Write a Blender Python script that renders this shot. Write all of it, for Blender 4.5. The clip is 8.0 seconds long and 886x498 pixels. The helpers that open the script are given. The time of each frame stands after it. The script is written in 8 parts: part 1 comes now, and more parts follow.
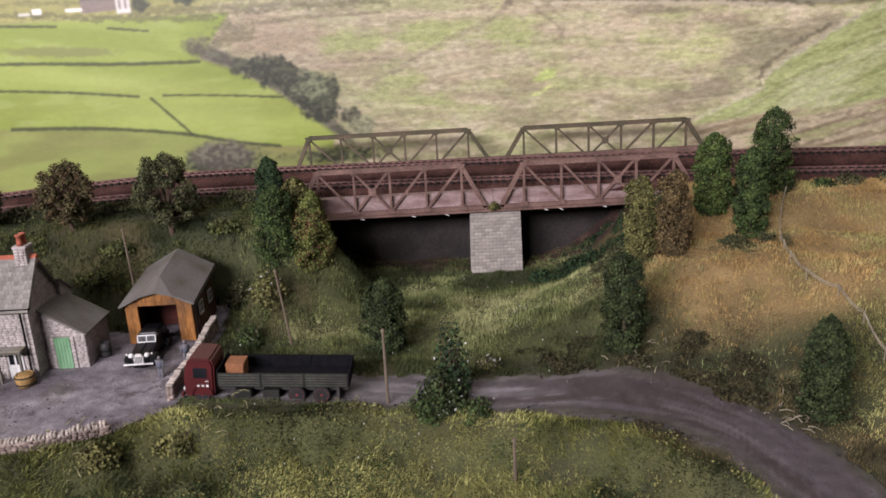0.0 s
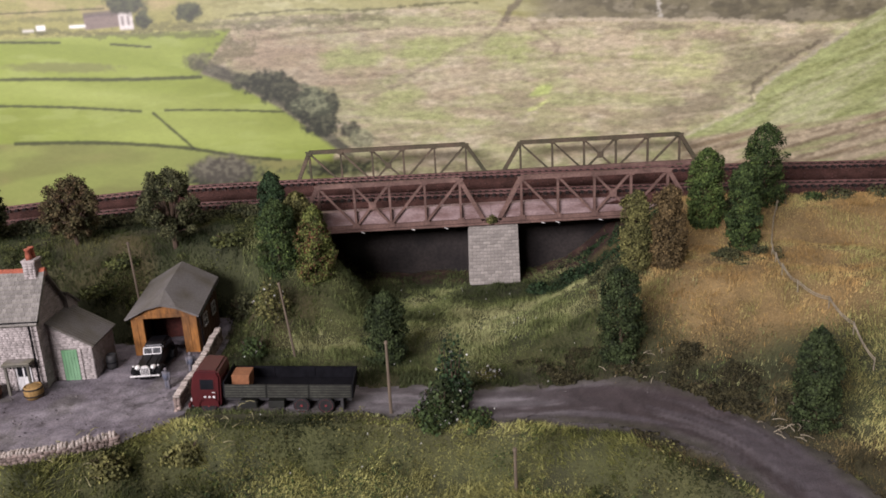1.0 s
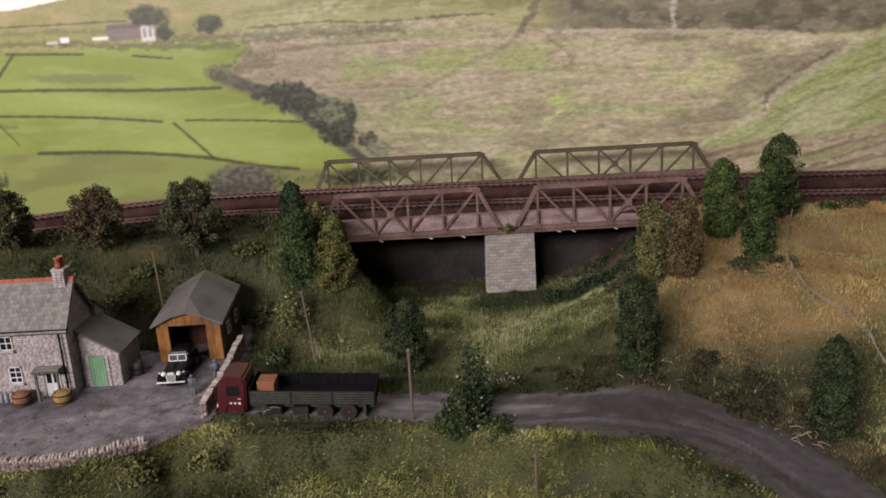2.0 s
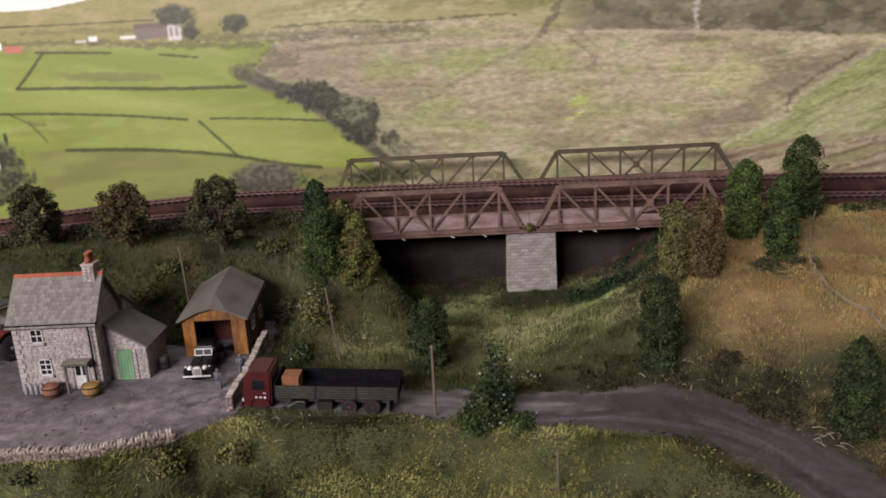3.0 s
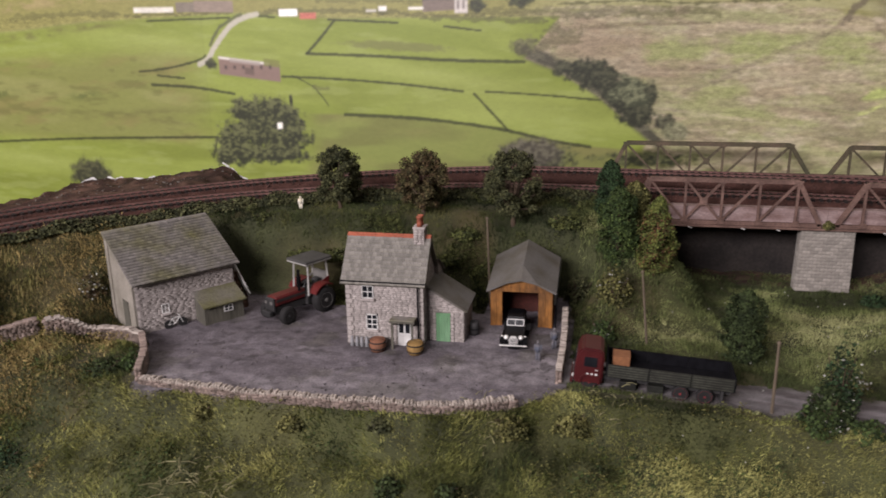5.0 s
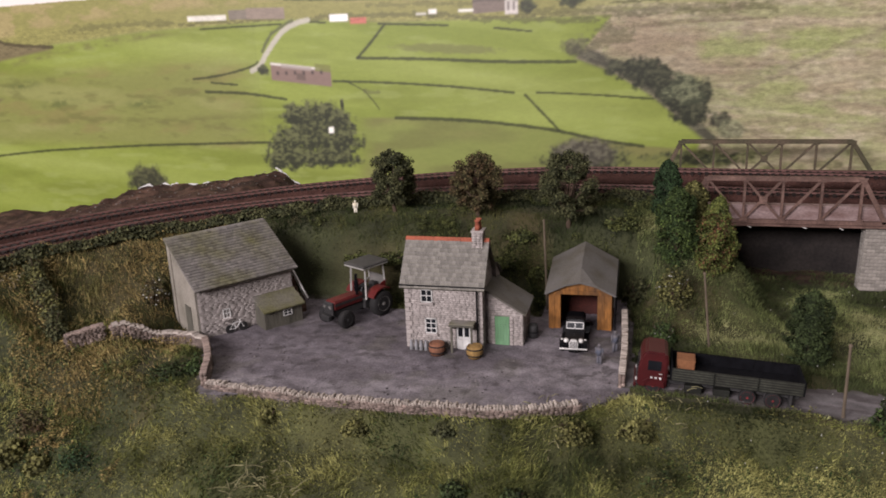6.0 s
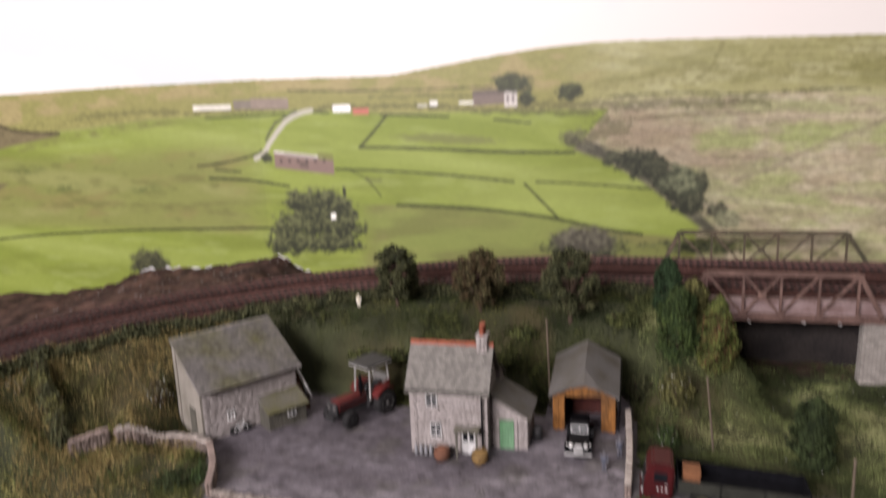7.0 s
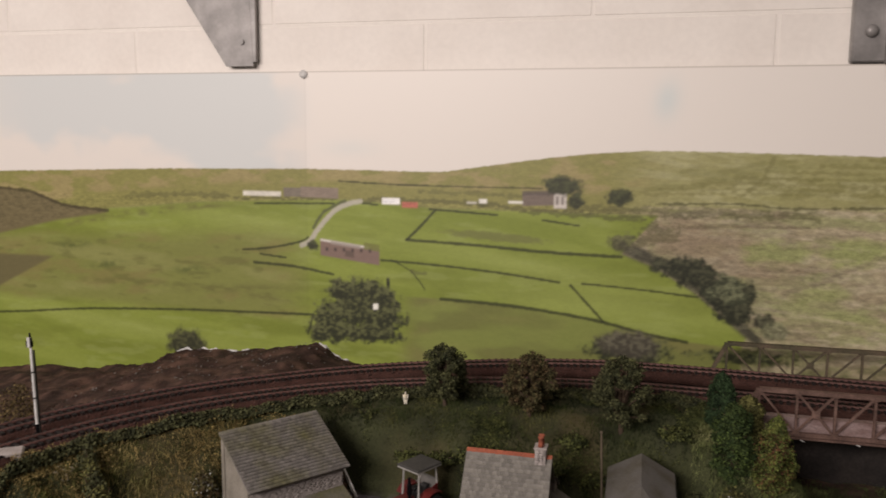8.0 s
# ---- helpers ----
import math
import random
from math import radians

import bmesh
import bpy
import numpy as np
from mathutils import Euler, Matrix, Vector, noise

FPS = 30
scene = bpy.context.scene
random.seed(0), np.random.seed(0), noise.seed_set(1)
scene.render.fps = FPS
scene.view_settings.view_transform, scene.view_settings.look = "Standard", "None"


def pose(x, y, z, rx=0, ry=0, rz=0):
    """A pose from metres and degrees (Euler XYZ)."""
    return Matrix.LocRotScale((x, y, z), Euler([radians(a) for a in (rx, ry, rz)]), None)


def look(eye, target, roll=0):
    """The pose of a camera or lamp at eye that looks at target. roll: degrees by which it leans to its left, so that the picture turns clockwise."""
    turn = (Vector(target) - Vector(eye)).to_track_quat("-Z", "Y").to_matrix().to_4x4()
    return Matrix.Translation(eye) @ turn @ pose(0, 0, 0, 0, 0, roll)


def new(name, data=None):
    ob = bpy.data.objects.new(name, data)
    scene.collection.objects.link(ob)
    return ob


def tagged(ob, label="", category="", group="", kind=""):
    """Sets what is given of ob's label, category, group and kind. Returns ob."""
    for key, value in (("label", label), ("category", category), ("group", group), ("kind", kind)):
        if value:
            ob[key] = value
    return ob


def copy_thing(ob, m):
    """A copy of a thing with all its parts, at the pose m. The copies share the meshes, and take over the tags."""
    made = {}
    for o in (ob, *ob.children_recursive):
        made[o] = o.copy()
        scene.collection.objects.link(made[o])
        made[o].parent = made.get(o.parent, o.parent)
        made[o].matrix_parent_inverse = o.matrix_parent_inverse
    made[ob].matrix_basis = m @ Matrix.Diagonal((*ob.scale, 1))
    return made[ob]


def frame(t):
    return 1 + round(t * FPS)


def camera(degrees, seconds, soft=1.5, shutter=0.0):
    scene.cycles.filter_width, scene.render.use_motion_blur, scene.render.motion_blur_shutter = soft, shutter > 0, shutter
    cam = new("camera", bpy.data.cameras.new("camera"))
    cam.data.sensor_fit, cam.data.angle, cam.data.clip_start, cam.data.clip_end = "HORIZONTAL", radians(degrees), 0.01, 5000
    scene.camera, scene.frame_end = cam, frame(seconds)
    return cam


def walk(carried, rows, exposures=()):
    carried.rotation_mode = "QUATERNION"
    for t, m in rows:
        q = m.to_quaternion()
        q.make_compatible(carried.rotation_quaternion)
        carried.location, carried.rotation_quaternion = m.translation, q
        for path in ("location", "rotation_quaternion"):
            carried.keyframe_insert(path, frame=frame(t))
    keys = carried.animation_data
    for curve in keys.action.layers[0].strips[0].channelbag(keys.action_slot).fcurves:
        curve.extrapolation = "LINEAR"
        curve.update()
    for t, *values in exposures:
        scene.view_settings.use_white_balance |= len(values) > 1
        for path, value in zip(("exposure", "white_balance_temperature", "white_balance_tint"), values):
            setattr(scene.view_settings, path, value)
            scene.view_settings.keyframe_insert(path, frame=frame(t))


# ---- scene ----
# The camera and its way.
cam = camera(57.37, 8.0, soft=1.75, shutter=0.5)
PATH = [
    (0, (0.00507, -0.10321, 0.27270), (0.00077, 0.85452, -0.01496), -3.18),
    (0.5, (-0.00049, -0.11020, 0.27744), (0.00135, 0.84872, -0.00624), -3.10),
    (1, (-0.00137, -0.11711, 0.28000), (0.00388, 0.84400, 0.00387), -3.08),
    (1.5, (-0.00572, -0.12254, 0.28543), (-0.00637, 0.84034, 0.01550), -3.17),
    (3, (-0.01724, -0.13381, 0.28666), (-0.04166, 0.82950, 0.01939), -3.02),
    (3.2, (-0.01500, -0.13500, 0.28700), (-0.05900, 0.82700, 0.01850), -2.80),
    (3.5, (-0.05925, -0.15415, 0.29705), (-0.12669, 0.80889, 0.03629), -1.95),
    (4, (-0.12567, -0.16674, 0.30407), (-0.25644, 0.78983, 0.04354), -0.29),
    (4.5, (-0.15843, -0.16475, 0.30095), (-0.32895, 0.78150, 0.02611), 0.05),
    (5, (-0.17836, -0.15119, 0.29311), (-0.36867, 0.78748, 0.00556), -0.87),
    (6.5, (-0.19585, -0.15814, 0.29905), (-0.44463, 0.76748, 0.01389), -2.48),
    (6.7, (-0.19500, -0.16000, 0.30000), (-0.43950, 0.77100, 0.02800), -2.40),
    (7, (-0.20207, -0.15118, 0.34689), (-0.43556, 0.79426, 0.11968), -2.34),
    (7.2, (-0.21500, -0.15100, 0.37200), (-0.44300, 0.80500, 0.18650), -1.90),
    (7.5, (-0.23113, -0.16067, 0.38373), (-0.45341, 0.80254, 0.23266), -0.83),
    (8, (-0.25385, -0.16073, 0.37550), (-0.49631, 0.79984, 0.23940), 0.48),
]
walk(cam, [(t, look(eye, target, roll)) for t, eye, target, roll in PATH],
     exposures=[(0.0, 0.72, 6100, 12.5), (0.6, 0.72, 6100, 12.5), (1.0, 0.62, 6150, 12.5), (1.5, 0.27, 6250, 12.5), (2.8, 0.27, 6400, 12.5), (4.0, 0.32, 6350, 13.5),
                (5.2, 0.26, 6350, 11), (6.7, 0.29, 6350, 11), (7.1, 0.40, 6250, 11), (7.5, -0.19, 6450, 13.5), (8.0, -0.38, 6900, 8.5)])

# ---------------------------------------------------------------- light
room_world = bpy.data.worlds.new("room_world")
scene.world = room_world
room_world.use_nodes = True
room_world.node_tree.nodes["Background"].inputs[0].default_value = (1.0, 0.93, 0.86, 1)
room_world.node_tree.nodes["Background"].inputs[1].default_value = 0.15


def strip_lamp(x, y, z, length, width, watts, tilt=0.0, turn=0.0):
    data = bpy.data.lights.new("ceiling_lamp", "AREA")
    data.shape, data.size, data.size_y, data.energy = "RECTANGLE", length, width, watts
    data.color = (1.0, 0.905, 0.91)
    ob = new("ceiling_lamp", data)
    ob.matrix_world = pose(x, y, z, tilt, 0, turn)
    return ob


strip_lamp(-0.35, 0.00, 1.50, 1.3, 0.16, 3.0)
strip_lamp(-1.20, -1.50, 1.06, 1.5, 0.50, 80.0, 61.0, -10.0)


# ---------------------------------------------------------------- materials
def mat(name, base, rough=0.8, metal=0.0, var=0.25, scale=60.0, fine=400.0, bump=0.25, second=None, attr="", island=0.0,
        spec=0.35, stretch=(1, 1, 1), objrand=0.0):
    """A surface with stains at two scales, fine relief, and an optional second colour or colour attribute."""
    m = bpy.data.materials.new(name)
    m.use_nodes = True
    nt = m.node_tree
    nd, ln = nt.nodes, nt.links
    b = nd["Principled BSDF"]
    b.inputs["Roughness"].default_value, b.inputs["Metallic"].default_value = rough, metal
    b.inputs["Specular IOR Level"].default_value = spec
    tc = nd.new("ShaderNodeTexCoord")
    mp = nd.new("ShaderNodeMapping")
    mp.inputs["Scale"].default_value = stretch
    ln.new(tc.outputs["Object"], mp.inputs["Vector"])
    n1, n2 = nd.new("ShaderNodeTexNoise"), nd.new("ShaderNodeTexNoise")
    for n, s, d in ((n1, scale, 4.0), (n2, fine, 3.0)):
        n.inputs["Scale"].default_value, n.inputs["Detail"].default_value = s, d
        ln.new(mp.outputs[0], n.inputs["Vector"])
    if attr:
        at = nd.new("ShaderNodeAttribute")
        at.attribute_name = attr
        col = at.outputs["Color"]
    else:
        mx = nd.new("ShaderNodeMix")
        mx.data_type = "RGBA"
        sec = second or tuple(c * 0.62 for c in base)
        mx.inputs[6].default_value, mx.inputs[7].default_value = (*base, 1), (*sec, 1)
        rp = nd.new("ShaderNodeMapRange")
        rp.inputs[1].default_value, rp.inputs[2].default_value = 0.38, 0.68
        ln.new(n1.outputs["Fac"], rp.inputs[0])
        ln.new(rp.outputs[0], mx.inputs[0])
        col = mx.outputs[2]
    parts = [(n2.outputs["Fac"], var)]
    if attr:
        parts.append((n1.outputs["Fac"], var))
    if island:
        parts.append((nd.new("ShaderNodeNewGeometry").outputs["Random Per Island"], island))
    if objrand:
        parts.append((nd.new("ShaderNodeObjectInfo").outputs["Random"], objrand))
    for out, amount in parts:
        mr = nd.new("ShaderNodeMapRange")
        lo, hi = (0.3, 0.7) if out.name == "Fac" else (0.0, 1.0)
        mr.inputs[1].default_value, mr.inputs[2].default_value = lo, hi
        mr.inputs[3].default_value, mr.inputs[4].default_value = 1 - amount, 1 + amount
        ln.new(out, mr.inputs[0])
        mul = nd.new("ShaderNodeVectorMath")
        mul.operation = "SCALE"
        ln.new(col, mul.inputs[0])
        ln.new(mr.outputs[0], mul.inputs["Scale"])
        col = mul.outputs[0]
    ln.new(col, b.inputs["Base Color"])
    if bump:
        bp = nd.new("ShaderNodeBump")
        bp.inputs["Strength"].default_value, bp.inputs["Distance"].default_value = bump, 0.0006
        ln.new(n2.outputs["Fac"], bp.inputs["Height"])
        ln.new(bp.outputs[0], b.inputs["Normal"])
    return m


M = {}
M["ground"] = mat("scatter_ground", (0.08, 0.08, 0.03), attr="tone", var=0.3, scale=25, fine=700, bump=0.9, rough=0.95)
M["grass"] = mat("static_grass", (0.1, 0.12, 0.03), attr="tone", var=0.12, scale=15, fine=200, island=0.35, bump=0, rough=0.85, spec=0.2)
M["gravel"] = mat("grey_grit", (0.12, 0.106, 0.122), attr="tone", var=0.3, scale=90, fine=620, bump=1.0, rough=0.95)
M["clod"] = mat("dark_soil_crumb", (0.05, 0.043, 0.045), second=(0.14, 0.125, 0.12), var=0.3, scale=70, fine=600, island=0.5, rough=0.95)
M["lane"] = mat("worn_lane_grit", (0.11, 0.1, 0.103), attr="tone", var=0.18, scale=90, fine=800, bump=0.8, rough=0.95)


def print_mat(name):
    """Ink on paper: the colour comes with the sheet, its alpha says how coarse the photographed ground is."""
    m = bpy.data.materials.new(name)
    m.use_nodes = True
    nd, ln = m.node_tree.nodes, m.node_tree.links
    b = nd["Principled BSDF"]
    b.inputs["Roughness"].default_value, b.inputs["Specular IOR Level"].default_value = 0.44, 0.36
    at, tc, mp = nd.new("ShaderNodeAttribute"), nd.new("ShaderNodeTexCoord"), nd.new("ShaderNodeMapping")
    at.attribute_name = "tone"
    mp.inputs["Scale"].default_value, mp.inputs["Rotation"].default_value = (1.0, 1.0, 2.3), (0, math.radians(5), 0)
    ln.new(tc.outputs["Object"], mp.inputs["Vector"])
    col = at.outputs["Color"]
    for scale, detail, amount in ((130, 5.0, 0.26), (480, 2.0, 0.13)):
        n, mr, k, mul = nd.new("ShaderNodeTexNoise"), nd.new("ShaderNodeMapRange"), nd.new("ShaderNodeMath"), nd.new("ShaderNodeVectorMath")
        n.inputs["Scale"].default_value, n.inputs["Detail"].default_value = scale, detail
        ln.new(mp.outputs[0], n.inputs["Vector"])
        mr.inputs[1].default_value, mr.inputs[2].default_value = 0.25, 0.75
        mr.inputs[3].default_value, mr.inputs[4].default_value = -amount, amount
        ln.new(n.outputs["Fac"], mr.inputs[0])
        k.operation = "MULTIPLY_ADD"
        ln.new(mr.outputs[0], k.inputs[0])
        ln.new(at.outputs["Alpha"], k.inputs[1])
        k.inputs[2].default_value = 1.0
        mul.operation = "SCALE"
        ln.new(col, mul.inputs[0])
        ln.new(k.outputs[0], mul.inputs["Scale"])
        col = mul.outputs[0]
    ln.new(col, b.inputs["Base Color"])
    return m


M["print"] = print_mat("printed_paper")
M["white_block"] = mat("white_painted_block", (0.80, 0.755, 0.70), second=(0.75, 0.70, 0.645), var=0.025, scale=9, fine=120, bump=0.3, rough=0.6)
M["plaster"] = mat("white_painted_wall", (0.18, 0.168, 0.156), var=0.04, scale=3, fine=60, bump=0.2)
M["floor"] = mat("grey_floor_paint", (0.16, 0.15, 0.145), var=0.1, scale=4, fine=50)
M["steel"] = mat("grey_painted_steel", (0.30, 0.285, 0.275), rough=0.45, metal=0.3, var=0.06, scale=30, fine=200, bump=0.1)
M["wood_board"] = mat("plain_timber_board", (0.33, 0.23, 0.13), var=0.15, scale=20, fine=200, stretch=(0.2, 3, 3))
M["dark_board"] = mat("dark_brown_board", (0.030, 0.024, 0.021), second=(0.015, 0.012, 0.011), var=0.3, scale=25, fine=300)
M["rust"] = mat("rust_weathered_girder", (0.165, 0.100, 0.080), second=(0.092, 0.054, 0.043), var=0.3, scale=45, fine=500, bump=0.4, rough=0.8)
M["rust_pale"] = mat("pale_rust_plate", (0.29, 0.215, 0.205), second=(0.150, 0.092, 0.082), var=0.25, scale=40, fine=400, bump=0.4, rough=0.8, stretch=(1, 1, 3))
M["rust_moss"] = mat("mossy_brown_girder", (0.105, 0.078, 0.052), second=(0.056, 0.054, 0.030), var=0.3, scale=45, fine=500, bump=0.4, rough=0.85)
M["rail"] = mat("rusty_rail", (0.13, 0.065, 0.056), second=(0.08, 0.038, 0.032), var=0.2, scale=60, fine=500, rough=0.6, metal=0.2)
M["sleeper"] = mat("brown_sleeper", (0.012, 0.006, 0.005), second=(0.007, 0.004, 0.0035), var=0.3, scale=60, fine=500, objrand=0.3)
M["ballast"] = mat("rust_stained_ballast", (0.064, 0.031, 0.025), second=(0.036, 0.018, 0.014), var=0.5, scale=60, fine=900, bump=1.0, spec=0.1)
M["ballast_stone"] = mat("rusty_ballast_stone", (0.068, 0.034, 0.028), second=(0.032, 0.016, 0.013), var=0.3, scale=60, fine=700, island=0.55, bump=0)
M["earth"] = mat("bare_brown_earth", (0.100, 0.050, 0.036), second=(0.055, 0.028, 0.021), var=0.4, scale=30, fine=500, bump=1.0)
M["brick"] = mat("pale_grey_brick", (0.36, 0.335, 0.30), second=(0.25, 0.225, 0.195), var=0.2, scale=80, fine=700, bump=0.5, objrand=0.2)
M["mortar"] = mat("grey_mortar", (0.215, 0.192, 0.176), var=0.2, scale=80, fine=700)
M["stone"] = mat("grey_rubble_stone", (0.335, 0.300, 0.282), second=(0.245, 0.218, 0.202), var=0.2, scale=90, fine=800, bump=0.6, island=0.16)
M["drystone"] = mat("weathered_dry_stone", (0.225, 0.172, 0.146), second=(0.12, 0.092, 0.076), var=0.25, scale=70, fine=700, bump=0.8, island=0.35, objrand=0.2)
M["slate"] = mat("grey_stone_slate", (0.182, 0.169, 0.156), second=(0.118, 0.112, 0.084), var=0.25, scale=60, fine=700, bump=0.5, objrand=0.24, island=0.14)
M["slate_moss"] = mat("mossy_stone_slate", (0.150, 0.138, 0.127), second=(0.098, 0.094, 0.030), var=0.25, scale=24, fine=600, bump=0.5, island=0.25)
M["felt"] = mat("dusty_roof_felt", (0.108, 0.101, 0.094), second=(0.072, 0.064, 0.046), var=0.15, scale=40, fine=600, bump=0.3)
# render toned down: the barn gable's shade is put into its colour
M["render"] = mat("pale_lime_render", (0.245, 0.222, 0.188), second=(0.165, 0.150, 0.120), var=0.15, scale=40, fine=500, bump=0.3)
M["cope"] = mat("pale_cope_stone", (0.37, 0.325, 0.285), second=(0.24, 0.205, 0.175), var=0.25, scale=90, fine=700, bump=0.6, objrand=0.3)
M["orange_wood"] = mat("orange_stained_timber", (0.235, 0.098, 0.020), second=(0.088, 0.042, 0.016), var=0.4, scale=42, fine=400, bump=0.3, stretch=(1, 1, 0.3))
M["brown_wood"] = mat("brown_creosoted_board", (0.12, 0.065, 0.04), var=0.25, scale=50, fine=400, stretch=(1, 1, 0.2))
M["grey_wood"] = mat("grey_weathered_board", (0.095, 0.089, 0.07), var=0.25, scale=50, fine=400, stretch=(1, 1, 0.2))
M["pole"] = mat("weathered_post_timber", (0.125, 0.097, 0.067), var=0.25, scale=60, fine=500, stretch=(1, 1, 0.15))
M["red_tile"] = mat("orange_red_ridge_tile", (0.31, 0.088, 0.048), second=(0.23, 0.066, 0.037), var=0.2, scale=80, fine=600)
M["terracotta"] = mat("terracotta_pot", (0.195, 0.082, 0.045), second=(0.13, 0.062, 0.038), var=0.2, scale=90, fine=600)
M["straw"] = mat("straw_tan", (0.245, 0.15, 0.05), second=(0.165, 0.1, 0.034), var=0.3, scale=150, fine=900)
M["white"] = mat("white_paint", (0.62, 0.61, 0.59), var=0.06, scale=80, fine=500, bump=0.1, rough=0.5)
M["green_door"] = mat("faded_green_paint", (0.10, 0.215, 0.105), second=(0.145, 0.26, 0.15), var=0.15, scale=60, fine=400, stretch=(1, 1, 0.2), rough=0.6)
M["pane"] = mat("dark_window_glazing", (0.012, 0.013, 0.016), var=0.1, rough=0.15, bump=0, spec=0.2)
M["car_glass"] = mat("dim_car_glazing", (0.05, 0.052, 0.055), var=0.1, rough=0.45, bump=0, spec=0.12)
M["black"] = mat("black_gloss_paint", (0.004, 0.004, 0.005), var=0.15, scale=60, fine=300, bump=0.05, rough=0.3, spec=0.16)
M["tyre"] = mat("black_rubber", (0.014, 0.013, 0.013), var=0.2, rough=0.85)
M["chrome"] = mat("bright_silver", (0.78, 0.77, 0.74), metal=0.35, rough=0.32, var=0.05, bump=0)
M["maroon"] = mat("maroon_lorry_paint", (0.058, 0.0065, 0.0075), second=(0.04, 0.005, 0.006), var=0.12, scale=60, fine=400, bump=0.1, rough=0.45)
M["dark_wheel"] = mat("dark_maroon_wheel", (0.150, 0.020, 0.022), var=0.2, rough=0.6)
M["lorry_side"] = mat("dark_grey_green_board", (0.015, 0.016, 0.012), second=(0.009, 0.009, 0.007), var=0.2, scale=60, fine=400, rough=0.6)
M["lorry_edge"] = mat("worn_board_edge", (0.046, 0.047, 0.036), var=0.35, scale=60, fine=400, rough=0.7)
M["lorry_bed"] = mat("black_lorry_bed", (0.006, 0.006, 0.0075), var=0.3, scale=50, fine=300, rough=0.95, spec=0.08)
M["dark_red"] = mat("dark_red_oxide_paint", (0.062, 0.014, 0.009), second=(0.035, 0.009, 0.007), var=0.25, scale=60, fine=400)
M["crate"] = mat("tan_crate_card", (0.205, 0.088, 0.037), second=(0.165, 0.068, 0.029), var=0.15, scale=60, fine=400)
M["tractor_red"] = mat("tractor_red_paint", (0.105, 0.011, 0.010), second=(0.062, 0.008, 0.008), var=0.15, scale=70, fine=400, rough=0.5)
M["tractor_grey"] = mat("dark_engine_grey", (0.035, 0.034, 0.034), var=0.2, rough=0.6)
M["cab_grey"] = mat("grey_cab_paint", (0.155, 0.148, 0.138), var=0.12, rough=0.5)
M["cab_pale"] = mat("pale_grey_cab_paint", (0.33, 0.32, 0.30), var=0.12, rough=0.5)
M["cab_roof"] = mat("dark_grey_cab_roof", (0.050, 0.048, 0.045), var=0.15, rough=0.7)
M["churn"] = mat("dull_grey_zinc", (0.30, 0.30, 0.31), metal=0.4, rough=0.5, var=0.2)
M["trunk"] = mat("brown_tree_bark", (0.075, 0.05, 0.032), var=0.3, scale=80, fine=500, stretch=(1, 1, 0.2))
M["figure_blue"] = mat("dull_blue_figure_paint", (0.075, 0.083, 0.11), second=(0.13, 0.11, 0.1), var=0.2, scale=120, fine=600)
M["figure_white"] = mat("cream_figure_paint", (0.62, 0.56, 0.42), second=(0.75, 0.74, 0.70), var=0.2, scale=120, fine=600)
M["rope"] = mat("pale_fence_twine", (0.26, 0.225, 0.155), var=0.25, scale=90, fine=600)
M["twig"] = mat("dry_straw_twig", (0.21, 0.19, 0.1), second=(0.125, 0.12, 0.055), var=0.2, scale=90, fine=500, island=0.3)
M["flower"] = mat("white_blossom_flock", (0.42, 0.42, 0.37), var=0.15, scale=90, fine=500, bump=0, island=0.2)
for key, a, b2 in (("leaf_dark", (0.036, 0.050, 0.017), (0.012, 0.019, 0.007)),
                   ("leaf_mid", (0.044, 0.066, 0.019), (0.017, 0.030, 0.011)),
                   ("leaf_bright", (0.078, 0.112, 0.028), (0.028, 0.048, 0.014)),
                   ("leaf_olive", (0.130, 0.124, 0.042), (0.048, 0.050, 0.018)),
                   ("leaf_brown", (0.110, 0.078, 0.034), (0.056, 0.042, 0.019)),
                   ("leaf_autumn", (0.070, 0.064, 0.028), (0.060, 0.036, 0.018)),
                   ("leaf_rust", (0.105, 0.048, 0.024), (0.060, 0.034, 0.016)),
                   ("leaf_lime", (0.120, 0.135, 0.034), (0.048, 0.064, 0.018)),
                   ("leaf_turf", (0.078, 0.086, 0.026), (0.030, 0.038, 0.013)),
                   ("leaf_gold", (0.250, 0.188, 0.072), (0.130, 0.100, 0.040)),
                   ("leaf_scrub", (0.048, 0.043, 0.019), (0.022, 0.021, 0.010)),
                   ("leaf_blue", (0.027, 0.049, 0.019), (0.012, 0.024, 0.010)),
                   ("leaf_hedge", (0.074, 0.076, 0.033), (0.026, 0.031, 0.015))):
    M[key] = mat(key, a, second=b2, var=0.25, scale=110, fine=500, island=0.7, bump=0, rough=0.8, spec=0.2)


# ---------------------------------------------------------------- mesh helpers
def thing(name, m, label, category, group="", kind=""):
    ob = new(name)
    ob.empty_display_size = 0.01
    ob.matrix_basis = m
    return tagged(ob, label, category, group, kind)


def part(name, bm, material, parent=None, label="", smooth=False):
    """Links a bmesh as one mesh object, under a thing or a part."""
    me = bpy.data.meshes.new(name)
    bmesh.ops.recalc_face_normals(bm, faces=bm.faces)
    bm.to_mesh(me)
    bm.free()
    me.materials.append(M[material])
    if smooth:
        me.polygons.foreach_set("use_smooth", [True] * len(me.polygons))
    ob = new(name, me)
    ob.parent = parent
    return tagged(ob, label)


